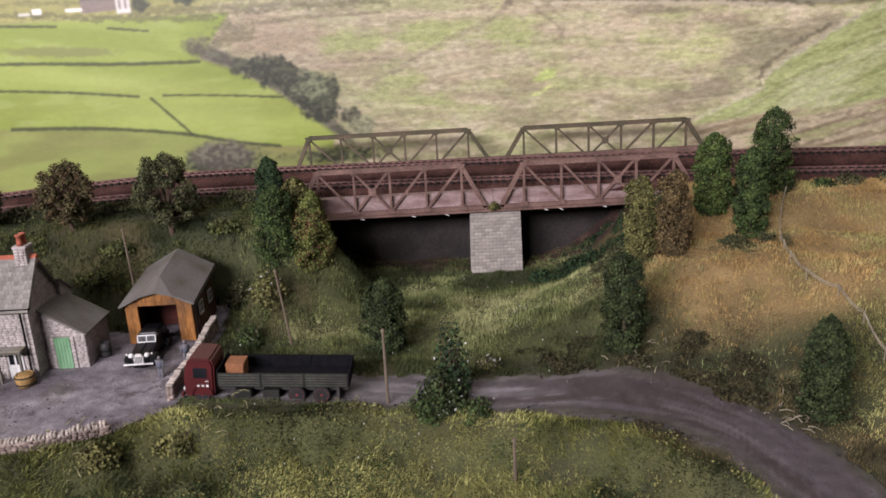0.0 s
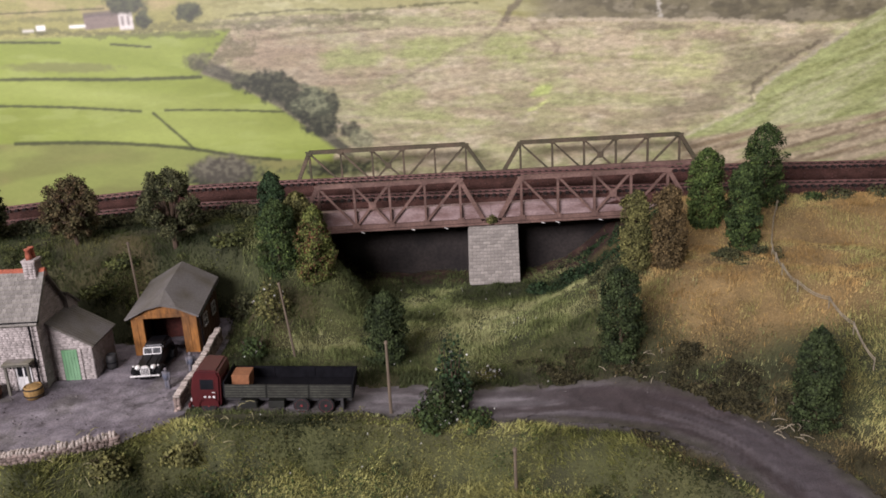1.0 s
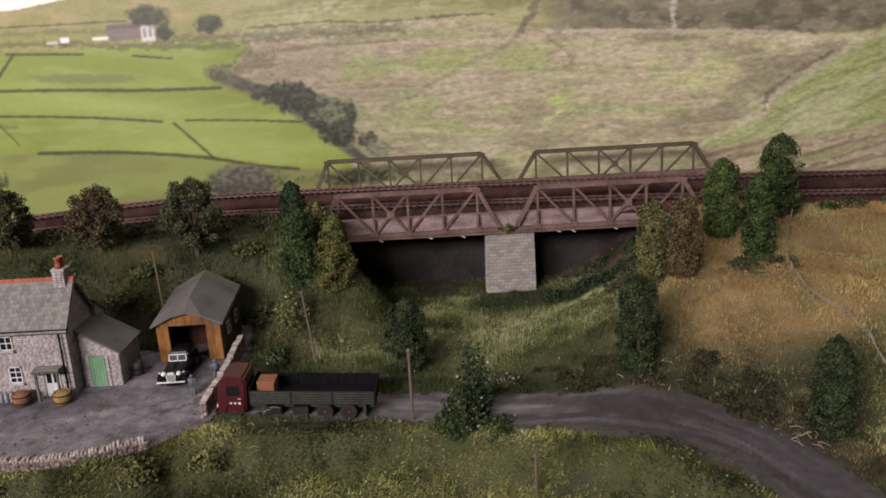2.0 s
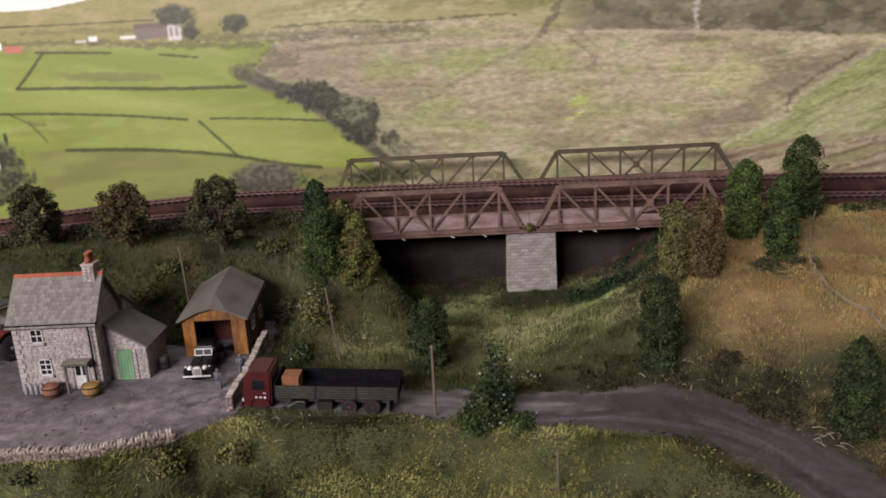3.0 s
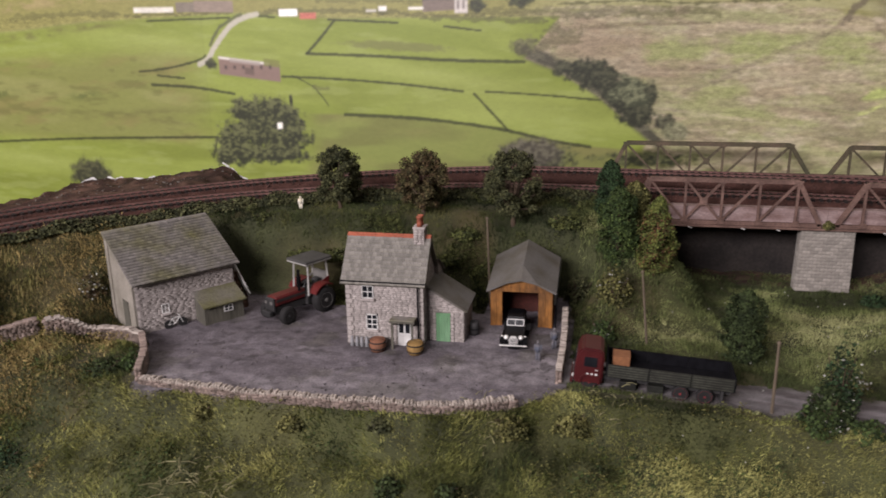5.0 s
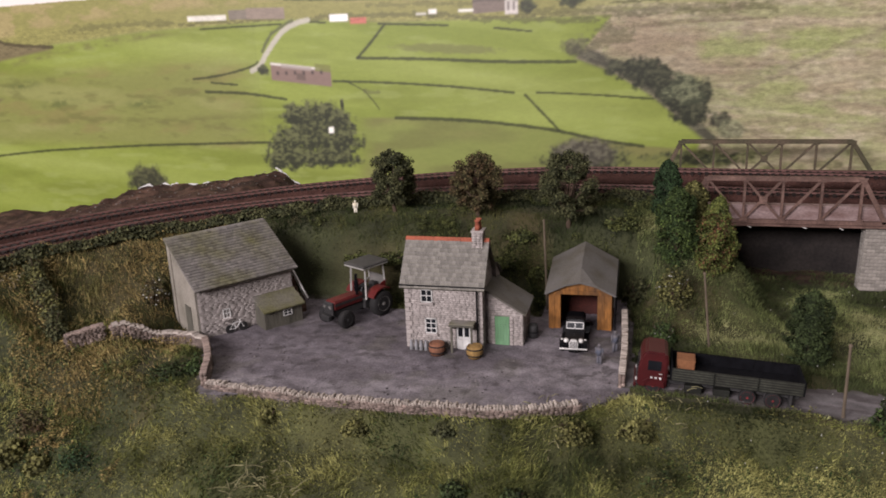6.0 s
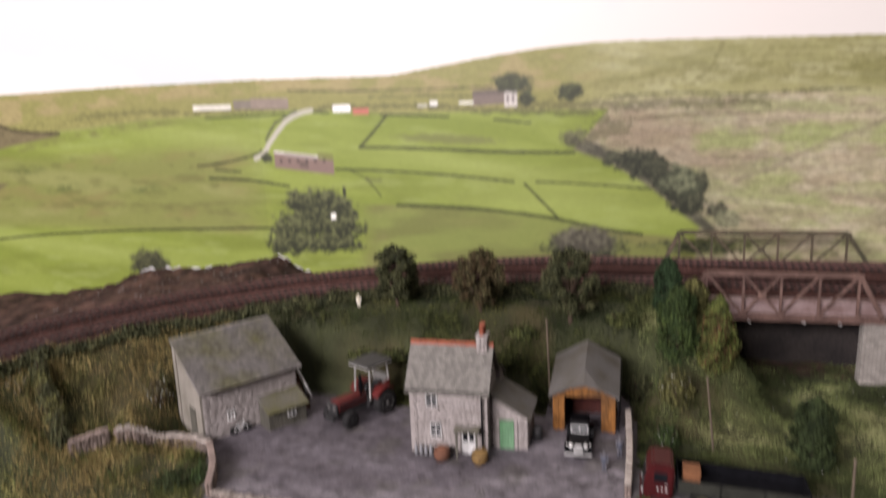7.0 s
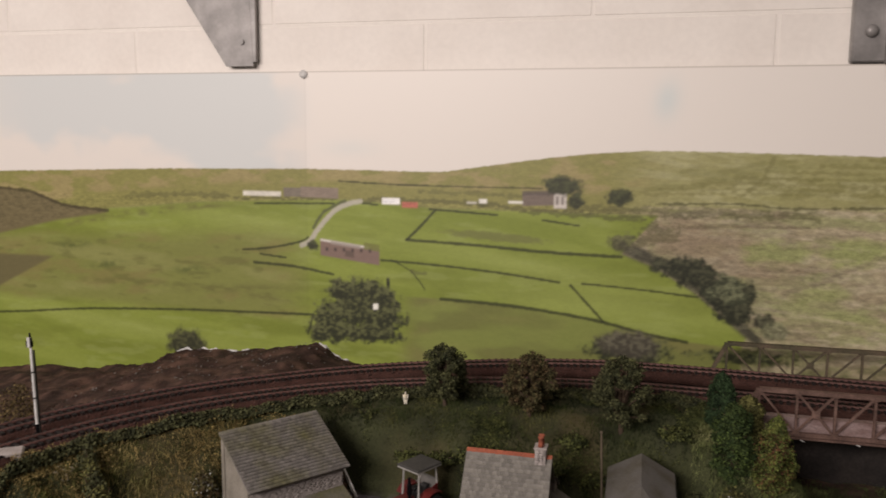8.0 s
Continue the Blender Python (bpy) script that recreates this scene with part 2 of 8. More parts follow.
def raw(name, verts, faces, material, parent=None, label="", tone=None, smooth=False):
    """Links arrays of vertices and equal-sided faces as one mesh object."""
    me = bpy.data.meshes.new(name)
    verts, faces = np.asarray(verts, np.float32), np.asarray(faces, np.int32)
    k = faces.shape[1]
    me.vertices.add(len(verts))
    me.vertices.foreach_set("co", verts.ravel())
    me.loops.add(faces.size)
    me.loops.foreach_set("vertex_index", faces.ravel())
    me.polygons.add(len(faces))
    me.polygons.foreach_set("loop_start", np.arange(0, faces.size, k, dtype=np.int32))
    me.polygons.foreach_set("loop_total", np.full(len(faces), k, np.int32))
    me.update(calc_edges=True)
    if tone is not None:
        at = me.color_attributes.new("tone", "FLOAT_COLOR", "POINT")
        at.data.foreach_set("color", (np.c_[tone, np.ones(len(tone))] if np.shape(tone)[1] == 3 else np.asarray(tone)).astype(np.float32).ravel())
    if smooth:
        me.polygons.foreach_set("use_smooth", np.ones(len(faces), bool))
    me.materials.append(M[material])
    ob = new(name, me)
    ob.parent = parent
    return tagged(ob, label)


def box(bm, x0, x1, y0, y1, z0, z1, bevel=0.0, m=None):
    g = bmesh.ops.create_cube(bm, size=1.0)
    vs = g["verts"]
    t = Matrix.Translation(((x0 + x1) / 2, (y0 + y1) / 2, (z0 + z1) / 2)) @ Matrix.Diagonal((x1 - x0, y1 - y0, z1 - z0, 1))
    bmesh.ops.transform(bm, matrix=(m @ t) if m else t, verts=vs)
    if bevel:
        es = list({e for v in vs for e in v.link_edges})
        bmesh.ops.bevel(bm, geom=es, offset=bevel, segments=1, affect="EDGES")
    return bm


def cyl(bm, p, q, r0, r1=None, n=10, caps=True):
    p, q = Vector(p), Vector(q)
    d = q - p
    m = Matrix.Translation((p + q) / 2) @ d.to_track_quat("Z", "Y").to_matrix().to_4x4()
    bmesh.ops.create_cone(bm, cap_ends=caps, segments=n, radius1=r0, radius2=r0 if r1 is None else r1, depth=d.length, matrix=m)
    return bm


def lathe(bm, profile, n=14, m=None):
    """Turns pairs of radius and height round the z axis."""
    rings = []
    for r, z in profile:
        ring = []
        for i in range(n):
            a = 2 * math.pi * i / n
            v = Vector((r * math.cos(a), r * math.sin(a), z))
            ring.append(bm.verts.new(m @ v if m else v))
        rings.append(ring)
    for a, b in zip(rings, rings[1:]):
        for i in range(n):
            bm.faces.new((a[i], a[(i + 1) % n], b[(i + 1) % n], b[i]))
    bm.faces.new(rings[0][::-1])
    bm.faces.new(rings[-1])
    return bm


def prism(bm, outline, axis, a, b, m=None):
    """Pushes an outline through from a to b along x, y or z."""
    def at(p, d):
        v = {"x": (d, p[0], p[1]), "y": (p[0], d, p[1]), "z": (p[0], p[1], d)}[axis]
        return m @ Vector(v) if m else Vector(v)
    lo, hi = [bm.verts.new(at(p, a)) for p in outline], [bm.verts.new(at(p, b)) for p in outline]
    n = len(outline)
    bm.faces.new(lo)
    bm.faces.new(hi[::-1])
    for i in range(n):
        bm.faces.new((lo[i], hi[i], hi[(i + 1) % n], lo[(i + 1) % n]))
    return bm


def bar(bm, p, q, w, h):
    """A rectangular bar between two points."""
    p, q = Vector(p), Vector(q)
    d = q - p
    m = Matrix.Translation((p + q) / 2) @ d.to_track_quat("X", "Z").to_matrix().to_4x4()
    return box(bm, -d.length / 2, d.length / 2, -w / 2, w / 2, -h / 2, h / 2, 0, m)


def BM():
    return bmesh.new()


def sstep(a, b, v):
    t = np.clip((np.asarray(v, float) - a) / (b - np.asarray(a, float)), 0, 1)
    return t * t * (3 - 2 * t)


LAT = np.random.RandomState(7).rand(64, 64)


def vnoise(x, y):
    """Smooth value noise on a lattice."""
    x, y = np.asarray(x, float), np.asarray(y, float)
    i, j = np.floor(x).astype(int), np.floor(y).astype(int)
    u, v = x - i, y - j
    u, v = u * u * (3 - 2 * u), v * v * (3 - 2 * v)
    g = lambda a, b: LAT[a % 64, b % 64]
    return (g(i, j) * (1 - u) + g(i + 1, j) * u) * (1 - v) + (g(i, j + 1) * (1 - u) + g(i + 1, j + 1) * u) * v


def fbm(x, y, octaves=4):
    s, a, total = 0.0, 0.5, 0.0
    for o in range(octaves):
        s = s + a * vnoise(x * 2 ** o + 17.3 * o, y * 2 ** o + 5.1 * o)
        total += a
        a *= 0.55
    return s / total


# ---------------------------------------------------------------- the lie of the land
def spline(points, step=0.004):
    p = np.array([points[0], *points, points[-1]], float)
    out = []
    for a, b, c, d in zip(p, p[1:], p[2:], p[3:]):
        n = max(2, int(np.linalg.norm(c - b) / step))
        t = np.linspace(0, 1, n, endpoint=False)[:, None]
        out.append(0.5 * (2 * b + (c - a) * t + (2 * a - 5 * b + 4 * c - d) * t ** 2 + (3 * b - a - 3 * c + d) * t ** 3))
    return np.concatenate(out + [p[-1:]])


MID = spline([(1.0, 0.66), (0.7, 0.715), (0.46, 0.757), (0.3, 0.783), (0.1, 0.806), (-0.12, 0.822), (-0.3, 0.824), (-0.45, 0.795),
              (-0.6, 0.735), (-0.715, 0.65), (-0.79, 0.56), (-0.84, 0.47), (-0.87, 0.36), (-0.885, 0.22), (-0.89, 0.08)], 0.012)


def offset_line(line, d):
    t = np.gradient(line, axis=0)
    t /= np.linalg.norm(t, axis=1)[:, None]
    return line + d * np.c_[t[:, 1], -t[:, 0]]


def line_distance(line, x, y):
    """Signed distance from a line in the plan: above zero on the far side of the railway."""
    p = np.c_[np.ravel(x), np.ravel(y)]
    best, side = np.full(len(p), 9.0), np.ones(len(p))
    for a, b in zip(line, line[1:]):
        d = b - a
        t = np.clip(((p - a) @ d) / (d @ d), 0, 1)
        off = p - a - t[:, None] * d
        r = np.hypot(*off.T)
        near = r < best
        best[near] = r[near]
        side[near] = np.sign(d[0] * off[near, 1] - d[1] * off[near, 0])
    return (best * -side).reshape(np.shape(x))


def rect_distance(x, y, x0, x1, y0, y1):
    dx = np.maximum(np.maximum(x0 - x, x - x1), 0)
    dy = np.maximum(np.maximum(y0 - y, y - y1), 0)
    return np.hypot(dx, dy)


def front_edge(x):
    """The lip of the yard and of the lane, where the ground falls to the front."""
    return np.interp(x, [-1.4, -0.7, -0.56, -0.54, -0.28, -0.2, -0.05, 0.05, 0.12, 0.17, 0.2, 0.3, 1.0],
                     [0.42, 0.41, 0.388, 0.3805, 0.3795, 0.42, 0.434, 0.412, 0.388, 0.34, 0.28, 0.2, 0.2])


LANE = spline([(-0.24, 0.47), (-0.16, 0.472), (-0.06, 0.468), (0.03, 0.452), (0.12, 0.438), (0.18, 0.406), (0.211, 0.350), (0.227, 0.27), (0.232, 0.15)], 0.02)


def looked_up(values, x0, y0, step):
    """A table over the plan, read with straight lines between its places."""
    ny, nx = values.shape

    def read(x, y):
        u = np.clip((np.asarray(x, float) - x0) / step, 0, nx - 1.001)
        v = np.clip((np.asarray(y, float) - y0) / step, 0, ny - 1.001)
        i, j = u.astype(int), v.astype(int)
        u, v = u - i, v - j
        return (values[j, i] * (1 - u) + values[j, i + 1] * u) * (1 - v) + (values[j + 1, i] * (1 - u) + values[j + 1, i + 1] * u) * v
    return read


tx, ty = np.meshgrid(np.arange(-1.5, 1.1, 0.004), np.arange(0.0, 1.0, 0.004))
from_mid = looked_up(line_distance(MID, tx, ty), -1.5, 0.0, 0.004)
from_lane = looked_up(np.abs(line_distance(LANE, tx, ty)), -1.5, 0.0, 0.004)


def land(x, y):
    x, y = np.asarray(x, float), np.asarray(y, float)
    d = -from_mid(x, y)  # towards the viewer
    floor = -0.012 * sstep(-0.2, 0.0, x)
    gap = sstep(-0.125, -0.05, x + 0.04 * sstep(0.66, 0.74, y)) * (1 - sstep(0.12, 0.27, x))
    reach = 0.25 - 0.08 * sstep(0.58, 0.75, -x)
    s = 1 - sstep(0.25 * (1 - sstep(0.50, 0.62, -x)), 1.0, (d - 0.055) / (reach - 0.055))
    s = s * (1 - gap)
    z = floor + (0.078 - floor) * s
    yy = y + 0.4 * np.maximum(x - 0.2, 0)
    hill = 0.066 * sstep(0.03, 0.24, x - 0.07 * sstep(0.62, 0.72, y)) * sstep(0.40, 0.58, yy) - 0.012
    z = np.where(x > 0.03, np.maximum(z, hill), z)
    # behind the tracks
    far = np.interp(x, [-1.4, -1.19, -0.96, -0.945, -0.823, -0.714, -0.662, -0.62, 1.0], [-0.015, 0.004, 0.028, 0.046, 0.060, 0.075, 0.057, 0.045, 0.040])
    far = far + 0.010 * (fbm(x * 40, y * 60, 3) - 0.5) + 0.004 * (fbm(x * 150, y * 150, 2) - 0.5)
    w = sstep(0.045, 0.075, -d)
    z = np.where(d < -0.045, z * (1 - w) + far * w, z)
    # the level yard
    flat = np.minimum(rect_distance(x, y, -0.56, -0.21, 0.388, 0.60), rect_distance(x, y, -0.285, -0.205, 0.55, 0.640))
    flat = np.minimum(flat, rect_distance(x, y, -0.63, -0.5, 0.47, 0.585))
    w = 1 - sstep(0.004, 0.035, flat)
    z = z * (1 - w)
    u = np.maximum(front_edge(x) - y, 0)
    z = z - 0.018 * sstep(0, 0.022, u) - 0.5 * u
    lane = from_lane(x, y)
    rough = sstep(0.03, 0.05, lane) * (1 - w)
    return z + rough * (0.010 * (fbm(x * 18, y * 18, 3) - 0.5) + 0.004 * (fbm(x * 70, y * 70, 2) - 0.5))


def zone_masks(x, y):
    """How far each place belongs to the yard, the lane, the straw-coloured grass, the bare earth and the railway."""
    wob = 0.010 * (fbm(x * 45, y * 45, 3) - 0.5)
    yard = np.minimum(rect_distance(x, y, -0.545, -0.205, 0.384, 0.585), rect_distance(x, y, -0.285, -0.21, 0.5, 0.640))
    yard = np.minimum(yard, rect_distance(x, y, -0.60, -0.5, 0.475, 0.60))
    yard = np.minimum(yard, rect_distance(x, y, -0.554, -0.5, 0.412, 0.60))
    yard = np.minimum(yard, rect_distance(x, y, -0.570, -0.5, 0.440, 0.60))
    yard = np.maximum(yard, np.interp(x, [-0.7, -0.54, -0.283, -0.235, -0.2], [0.392, 0.386, 0.386, 0.408, 0.44]) - y)
    yard = 1 - sstep(-0.001, 0.004, yard + wob - 0.003)
    wider = 0.007 * (1 - sstep(0.34, 0.42, y)) + 0.003 * sstep(0.0, 0.1, x)
    lane = 1 - sstep(0.020, 0.027, from_lane(x, y) - wider + 2.2 * wob)
    lane = lane * (x > -0.25)
    straw = sstep(0.15, 0.22, x + 0.06 * (fbm(x * 22, y * 22, 3) - 0.5)) * sstep(0.45, 0.52, y + 0.10 * (fbm(x * 14 + 9, y * 14, 3) - 0.5))
    d = -from_mid(x, y)
    rail = 1 - sstep(0.044, 0.056, np.abs(d) + wob)
    earth = sstep(0.044, 0.056, -d) 
    return yard, lane, straw, earth, rail


def grid(x0, x1, y0, y1, step):
    nx, ny = int((x1 - x0) / step) + 1, int((y1 - y0) / step) + 1
    gx, gy = np.meshgrid(np.linspace(x0, x1, nx), np.linspace(y0, y1, ny))
    a = np.arange(nx * ny).reshape(ny, nx)
    return gx, gy, np.stack([a[:-1, :-1], a[:-1, 1:], a[1:, 1:], a[1:, :-1]], -1).reshape(-1, 4)


def mixc(a, b, w):
    return a * (1 - w[..., None]) + np.array(b) * w[..., None]


gx, gy, gf = grid(-1.38, 0.98, 0.12, 0.91, 0.005)
gz = land(gx, gy)
yard_m, lane_m, straw_m, earth_m, rail_m = zone_masks(gx, gy)
n1, n2 = fbm(gx * 12, gy * 12), fbm(gx * 40 + 3, gy * 40)
tone = np.empty(gx.shape + (3,))
tone[:] = (0.036, 0.040, 0.016)
tone = mixc(tone, (0.060, 0.050, 0.022), sstep(0.45, 0.7, n1))
open_field = np.maximum(sstep(-0.14, -0.10, gx) * (1 - sstep(0.10, 0.16, gx)) * sstep(0.48, 0.52, gy) * (1 - sstep(0.68, 0.74, gy)), (gy < front_edge(gx)) * sstep(-0.6, -0.5, gx))
tone = mixc(tone, (0.060, 0.064, 0.022), open_field * 0.75)
verge = (1 - sstep(0.03, 0.055, from_lane(gx, gy))) * sstep(-0.05, 0.02, gx)
tone = mixc(tone, (0.026, 0.026, 0.012), verge * 0.8)
tone = mixc(tone, (0.022, 0.024, 0.012), sstep(0.5, 0.75, n2) * 0.7)
tone = mixc(tone, (0.21, 0.145, 0.062), straw_m * 0.85)
tone = mixc(tone, (0.080, 0.070, 0.040), (1 - sstep(0.024, 0.045, from_lane(gx, gy))) * 0.5)
tone = mixc(tone, (0.12, 0.105, 0.105), np.maximum(yard_m, lane_m))
soil = mixc(np.broadcast_to(np.array((0.036, 0.018, 0.013)), tone.shape), (0.100, 0.055, 0.040), sstep(0.42, 0.7, fbm(gx * 60, gy * 60 + 5, 3)))
solid = np.maximum(earth_m, rail_m)[..., None]
tone = tone * (1 - solid) + soil * solid
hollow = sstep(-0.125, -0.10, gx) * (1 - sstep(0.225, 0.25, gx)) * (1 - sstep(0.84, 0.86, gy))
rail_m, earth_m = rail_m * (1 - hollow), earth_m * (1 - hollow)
# ground tinted darker beneath the deck, putting its shade into the colour
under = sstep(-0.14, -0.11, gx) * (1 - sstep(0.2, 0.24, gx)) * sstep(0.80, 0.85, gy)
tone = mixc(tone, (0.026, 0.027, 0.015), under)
gv = np.c_[gx.ravel(), gy.ravel(), gz.ravel()]
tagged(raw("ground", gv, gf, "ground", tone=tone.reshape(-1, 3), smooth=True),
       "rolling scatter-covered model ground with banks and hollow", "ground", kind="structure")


def laid(name, mask, x0, x1, y0, y1, step, material, lift, label, category, paint):
    """A thin surface that follows the land where the mask holds."""
    x, y, f = grid(x0, x1, y0, y1, step)
    keep = mask(x, y).ravel()[f].mean(1) > 0.5
    f = f[keep]
    used, f = np.unique(f, return_inverse=True)
    x, y = x.ravel()[used], y.ravel()[used]
    rut = 0.0024 * fbm(x * 62, y * 90, 4) + 0.0014 * fbm(x * 260, y * 260, 2) - 0.001
    v = np.c_[x, y, land(x, y) + lift + rut]
    return tagged(raw(name, v, f.reshape(-1, 4), material, tone=paint(x, y), smooth=True), label, category, kind="structure")


def yard_paint(x, y):
    """Lilac-grey grit, worn pale in places, with dark streaks dragged along by wheels."""
    c = np.empty(x.shape + (3,))
    c[:] = (0.120, 0.106, 0.118)
    drag = fbm(x * 9 + 0.8 * np.sin(y * 14), y * 26 + x * 5, 4)
    c = mixc(c, (0.078, 0.067, 0.074), sstep(0.45, 0.68, drag) * 0.7)
    c = mixc(c, (0.185, 0.168, 0.178), sstep(0.46, 0.66, fbm(x * 13 + 7, y * 22 + 2, 4)) * 0.75)
    c = mixc(c, (0.095, 0.083, 0.090), sstep(0.45, 0.65, fbm(x * 60 + 2, y * 75, 3)) * 0.4)
    c = mixc(c, (0.040, 0.034, 0.034), sstep(0.64, 0.72, fbm(x * 95, y * 120 + 4, 3)) * 0.6)
    return mixc(c, (0.060, 0.058, 0.034), sstep(0.60, 0.72, fbm(x * 30 + 3, y * 30, 3)) * 0.3)


def lane_paint(x, y):
    """Pale grit with long dark streaks along the run of the lane."""
    p = resample_line(LANE, 0.004)
    near = np.argmin((x[:, None] - p[:, 0]) ** 2 + (y[:, None] - p[:, 1]) ** 2, axis=1)
    d = np.gradient(p, axis=0)
    d /= np.linalg.norm(d, axis=1)[:, None]
    off = (x - p[near, 0]) * d[near, 1] - (y - p[near, 1]) * d[near, 0]
    run = near * 0.004
    c = np.empty(x.shape + (3,))
    c[:] = (0.125, 0.115, 0.118)
    # past the bend the grit is painted darker for the weaker light there
    c = mixc(c, (0.066, 0.056, 0.060), sstep(0.22, 0.40, run))
    streak = fbm(run * 11 + 2, off * 120 + 40, 4)
    c = mixc(c, (0.034, 0.025, 0.024), sstep(0.44, 0.58, streak) * (0.45 + 0.4 * sstep(0.24, 0.42, run)))
    tracks = np.exp(-((np.abs(off) - 0.010) / 0.0045) ** 2) * sstep(0.25, 0.6, fbm(run * 14 + 5, off * 60, 3))
    c = mixc(c, (0.040, 0.030, 0.029), tracks * sstep(0.12, 0.26, run) * 0.7)
    c = mixc(c, (0.190, 0.174, 0.182), sstep(0.53, 0.70, fbm(run * 18, off * 150, 3)) * 0.6 * (1 - 0.6 * sstep(0.26, 0.42, run)))
    return mixc(c, (0.045, 0.042, 0.028), sstep(0.013, 0.026, np.abs(off) - 0.004 + 0.012 * (fbm(x * 60, y * 60, 3) - 0.5)) * 0.8)


def resample_line(line, step):
    s = np.r_[0, np.cumsum(np.hypot(*np.diff(line, axis=0).T))]
    t = np.arange(0, s[-1], step)
    return np.c_[np.interp(t, s, line[:, 0]), np.interp(t, s, line[:, 1])]


laid("yard", lambda x, y: zone_masks(x, y)[0], -0.63, -0.19, 0.37, 0.68, 0.0025, "gravel", 0.0008,
     "grey gritty farmyard with faint wheel ruts", "yard", yard_paint)
laid("road", lambda x, y: zone_masks(x, y)[1], -0.21, 0.27, 0.14, 0.52, 0.0025, "lane", 0.0013,
     "narrow grey lane with dark worn wheel tracks", "road", lane_paint)

# the table below the land
table = thing("baseboard", pose(-0.2, 0, 0), "plain timber-fronted baseboard carrying the model landscape", "baseboard", kind="structure")
part("fascia", box(BM(), -1.18, 1.18, 0.10, 0.118, -0.36, -0.10), "wood_board", table)
part("frame", box(BM(), -1.18, 1.18, 0.12, 0.905, -0.36, -0.31), "wood_board", table)
for lx in (-1.1, 0, 1.1):
    for ly in (0.16, 0.86):
        part("leg", box(BM(), lx - 0.025, lx + 0.025, ly - 0.025, ly + 0.025, -0.95, -0.36), "wood_board", table)

# ---------------------------------------------------------------- the room
room_floor = part("floor", box(BM(), -2.6, 2.6, -2.7, 1.2, -1.0, -0.95), "floor")
tagged(room_floor, "plain grey painted floor", "floor", kind="structure")
tagged(part("ceiling", box(BM(), -2.6, 2.6, -2.7, 1.2, 1.55, 1.6), "plaster"), "plain white ceiling", "ceiling", kind="structure")
tagged(part("wall_south", box(BM(), -2.6, 2.6, -2.7, -2.6, -0.95, 1.55), "plaster"), "plain white wall", "wall", kind="structure")
tagged(part("wall_west", box(BM(), -2.6, -2.5, -2.6, 1.2, -0.95, 1.55), "plaster"), "plain white wall", "wall", kind="structure")
tagged(part("wall_east", box(BM(), 2.5, 2.6, -2.6, 1.2, -0.95, 1.55), "plaster"), "plain white wall", "wall", kind="structure")
wall = tagged(part("wall_north", box(BM(), -2.5, 2.5, 0.934, 1.1, -0.95, 1.55), "white_block"),
              "white painted blockwork wall behind the layout", "wall", kind="structure")


def rounded_box(x, y, z, b):
    return box(BM(), -x / 2, x / 2, -y / 2, y / 2, -z / 2, z / 2, b)


block = part("block", rounded_box(0.4485, 0.014, 0.2235, 0.0022), "white_block", wall)
first = True
for course in range(-3, 5):
    for i in range(-6, 7):
        bx = -1.067 + 0.225 + 0.45 * i + (0.225 if course % 2 else 0) + 0.06
        if abs(bx) > 2.2:
            continue
        ob = block if first else new("block", block.data)
        first = False
        ob.parent = wall
        ob.location = (bx, 0.9403, 0.532 - 0.1125 + 0.225 * course)


def shelf_bracket(m, label, brace):
    b = thing("shelf_bracket", m, label, "bracket", "grey shelf brackets on the wall")
    if brace:
        part("brace_plate", prism(BM(), [(0.0, 0.0), (0.043, 0.0), (0.036, 0.16), (-0.104, 0.16)], "y", -0.004, 0.0), "steel", b)
        part("wall_flange", box(BM(), 0.037, 0.047, -0.0035, 0.003, 0.006, 0.30), "steel", b)
        cyl(s := BM(), (0.026, -0.007, 0.034), (0.026, -0.002, 0.034), 0.004, n=12)
        part("screw", s, "steel", b)
    else:
        part("upright", box(BM(), 0.0, 0.04, -0.012, 0.004, 0.0, 0.36, 0.002), "steel", b)
        part("side_flange", box(BM(), 0.036, 0.048, -0.03, -0.010, -0.002, 0.36, 0.001), "steel", b)
        lathe(s := BM(), [(0.0075, 0), (0.0075, 0.003), (0.004, 0.0055), (0.0015, 0.006)], 14, pose(0.02, -0.012, 0.036, 90))
        part("screw", s, "steel", b, smooth=True)
    return b


shelf_bracket(pose(-0.852, 0.924, 0.475), "grey steel bracket with a slanting brace plate", True)
shelf_bracket(pose(-0.027, 0.922, 0.468), "grey steel bracket upright with a round bolt", False)


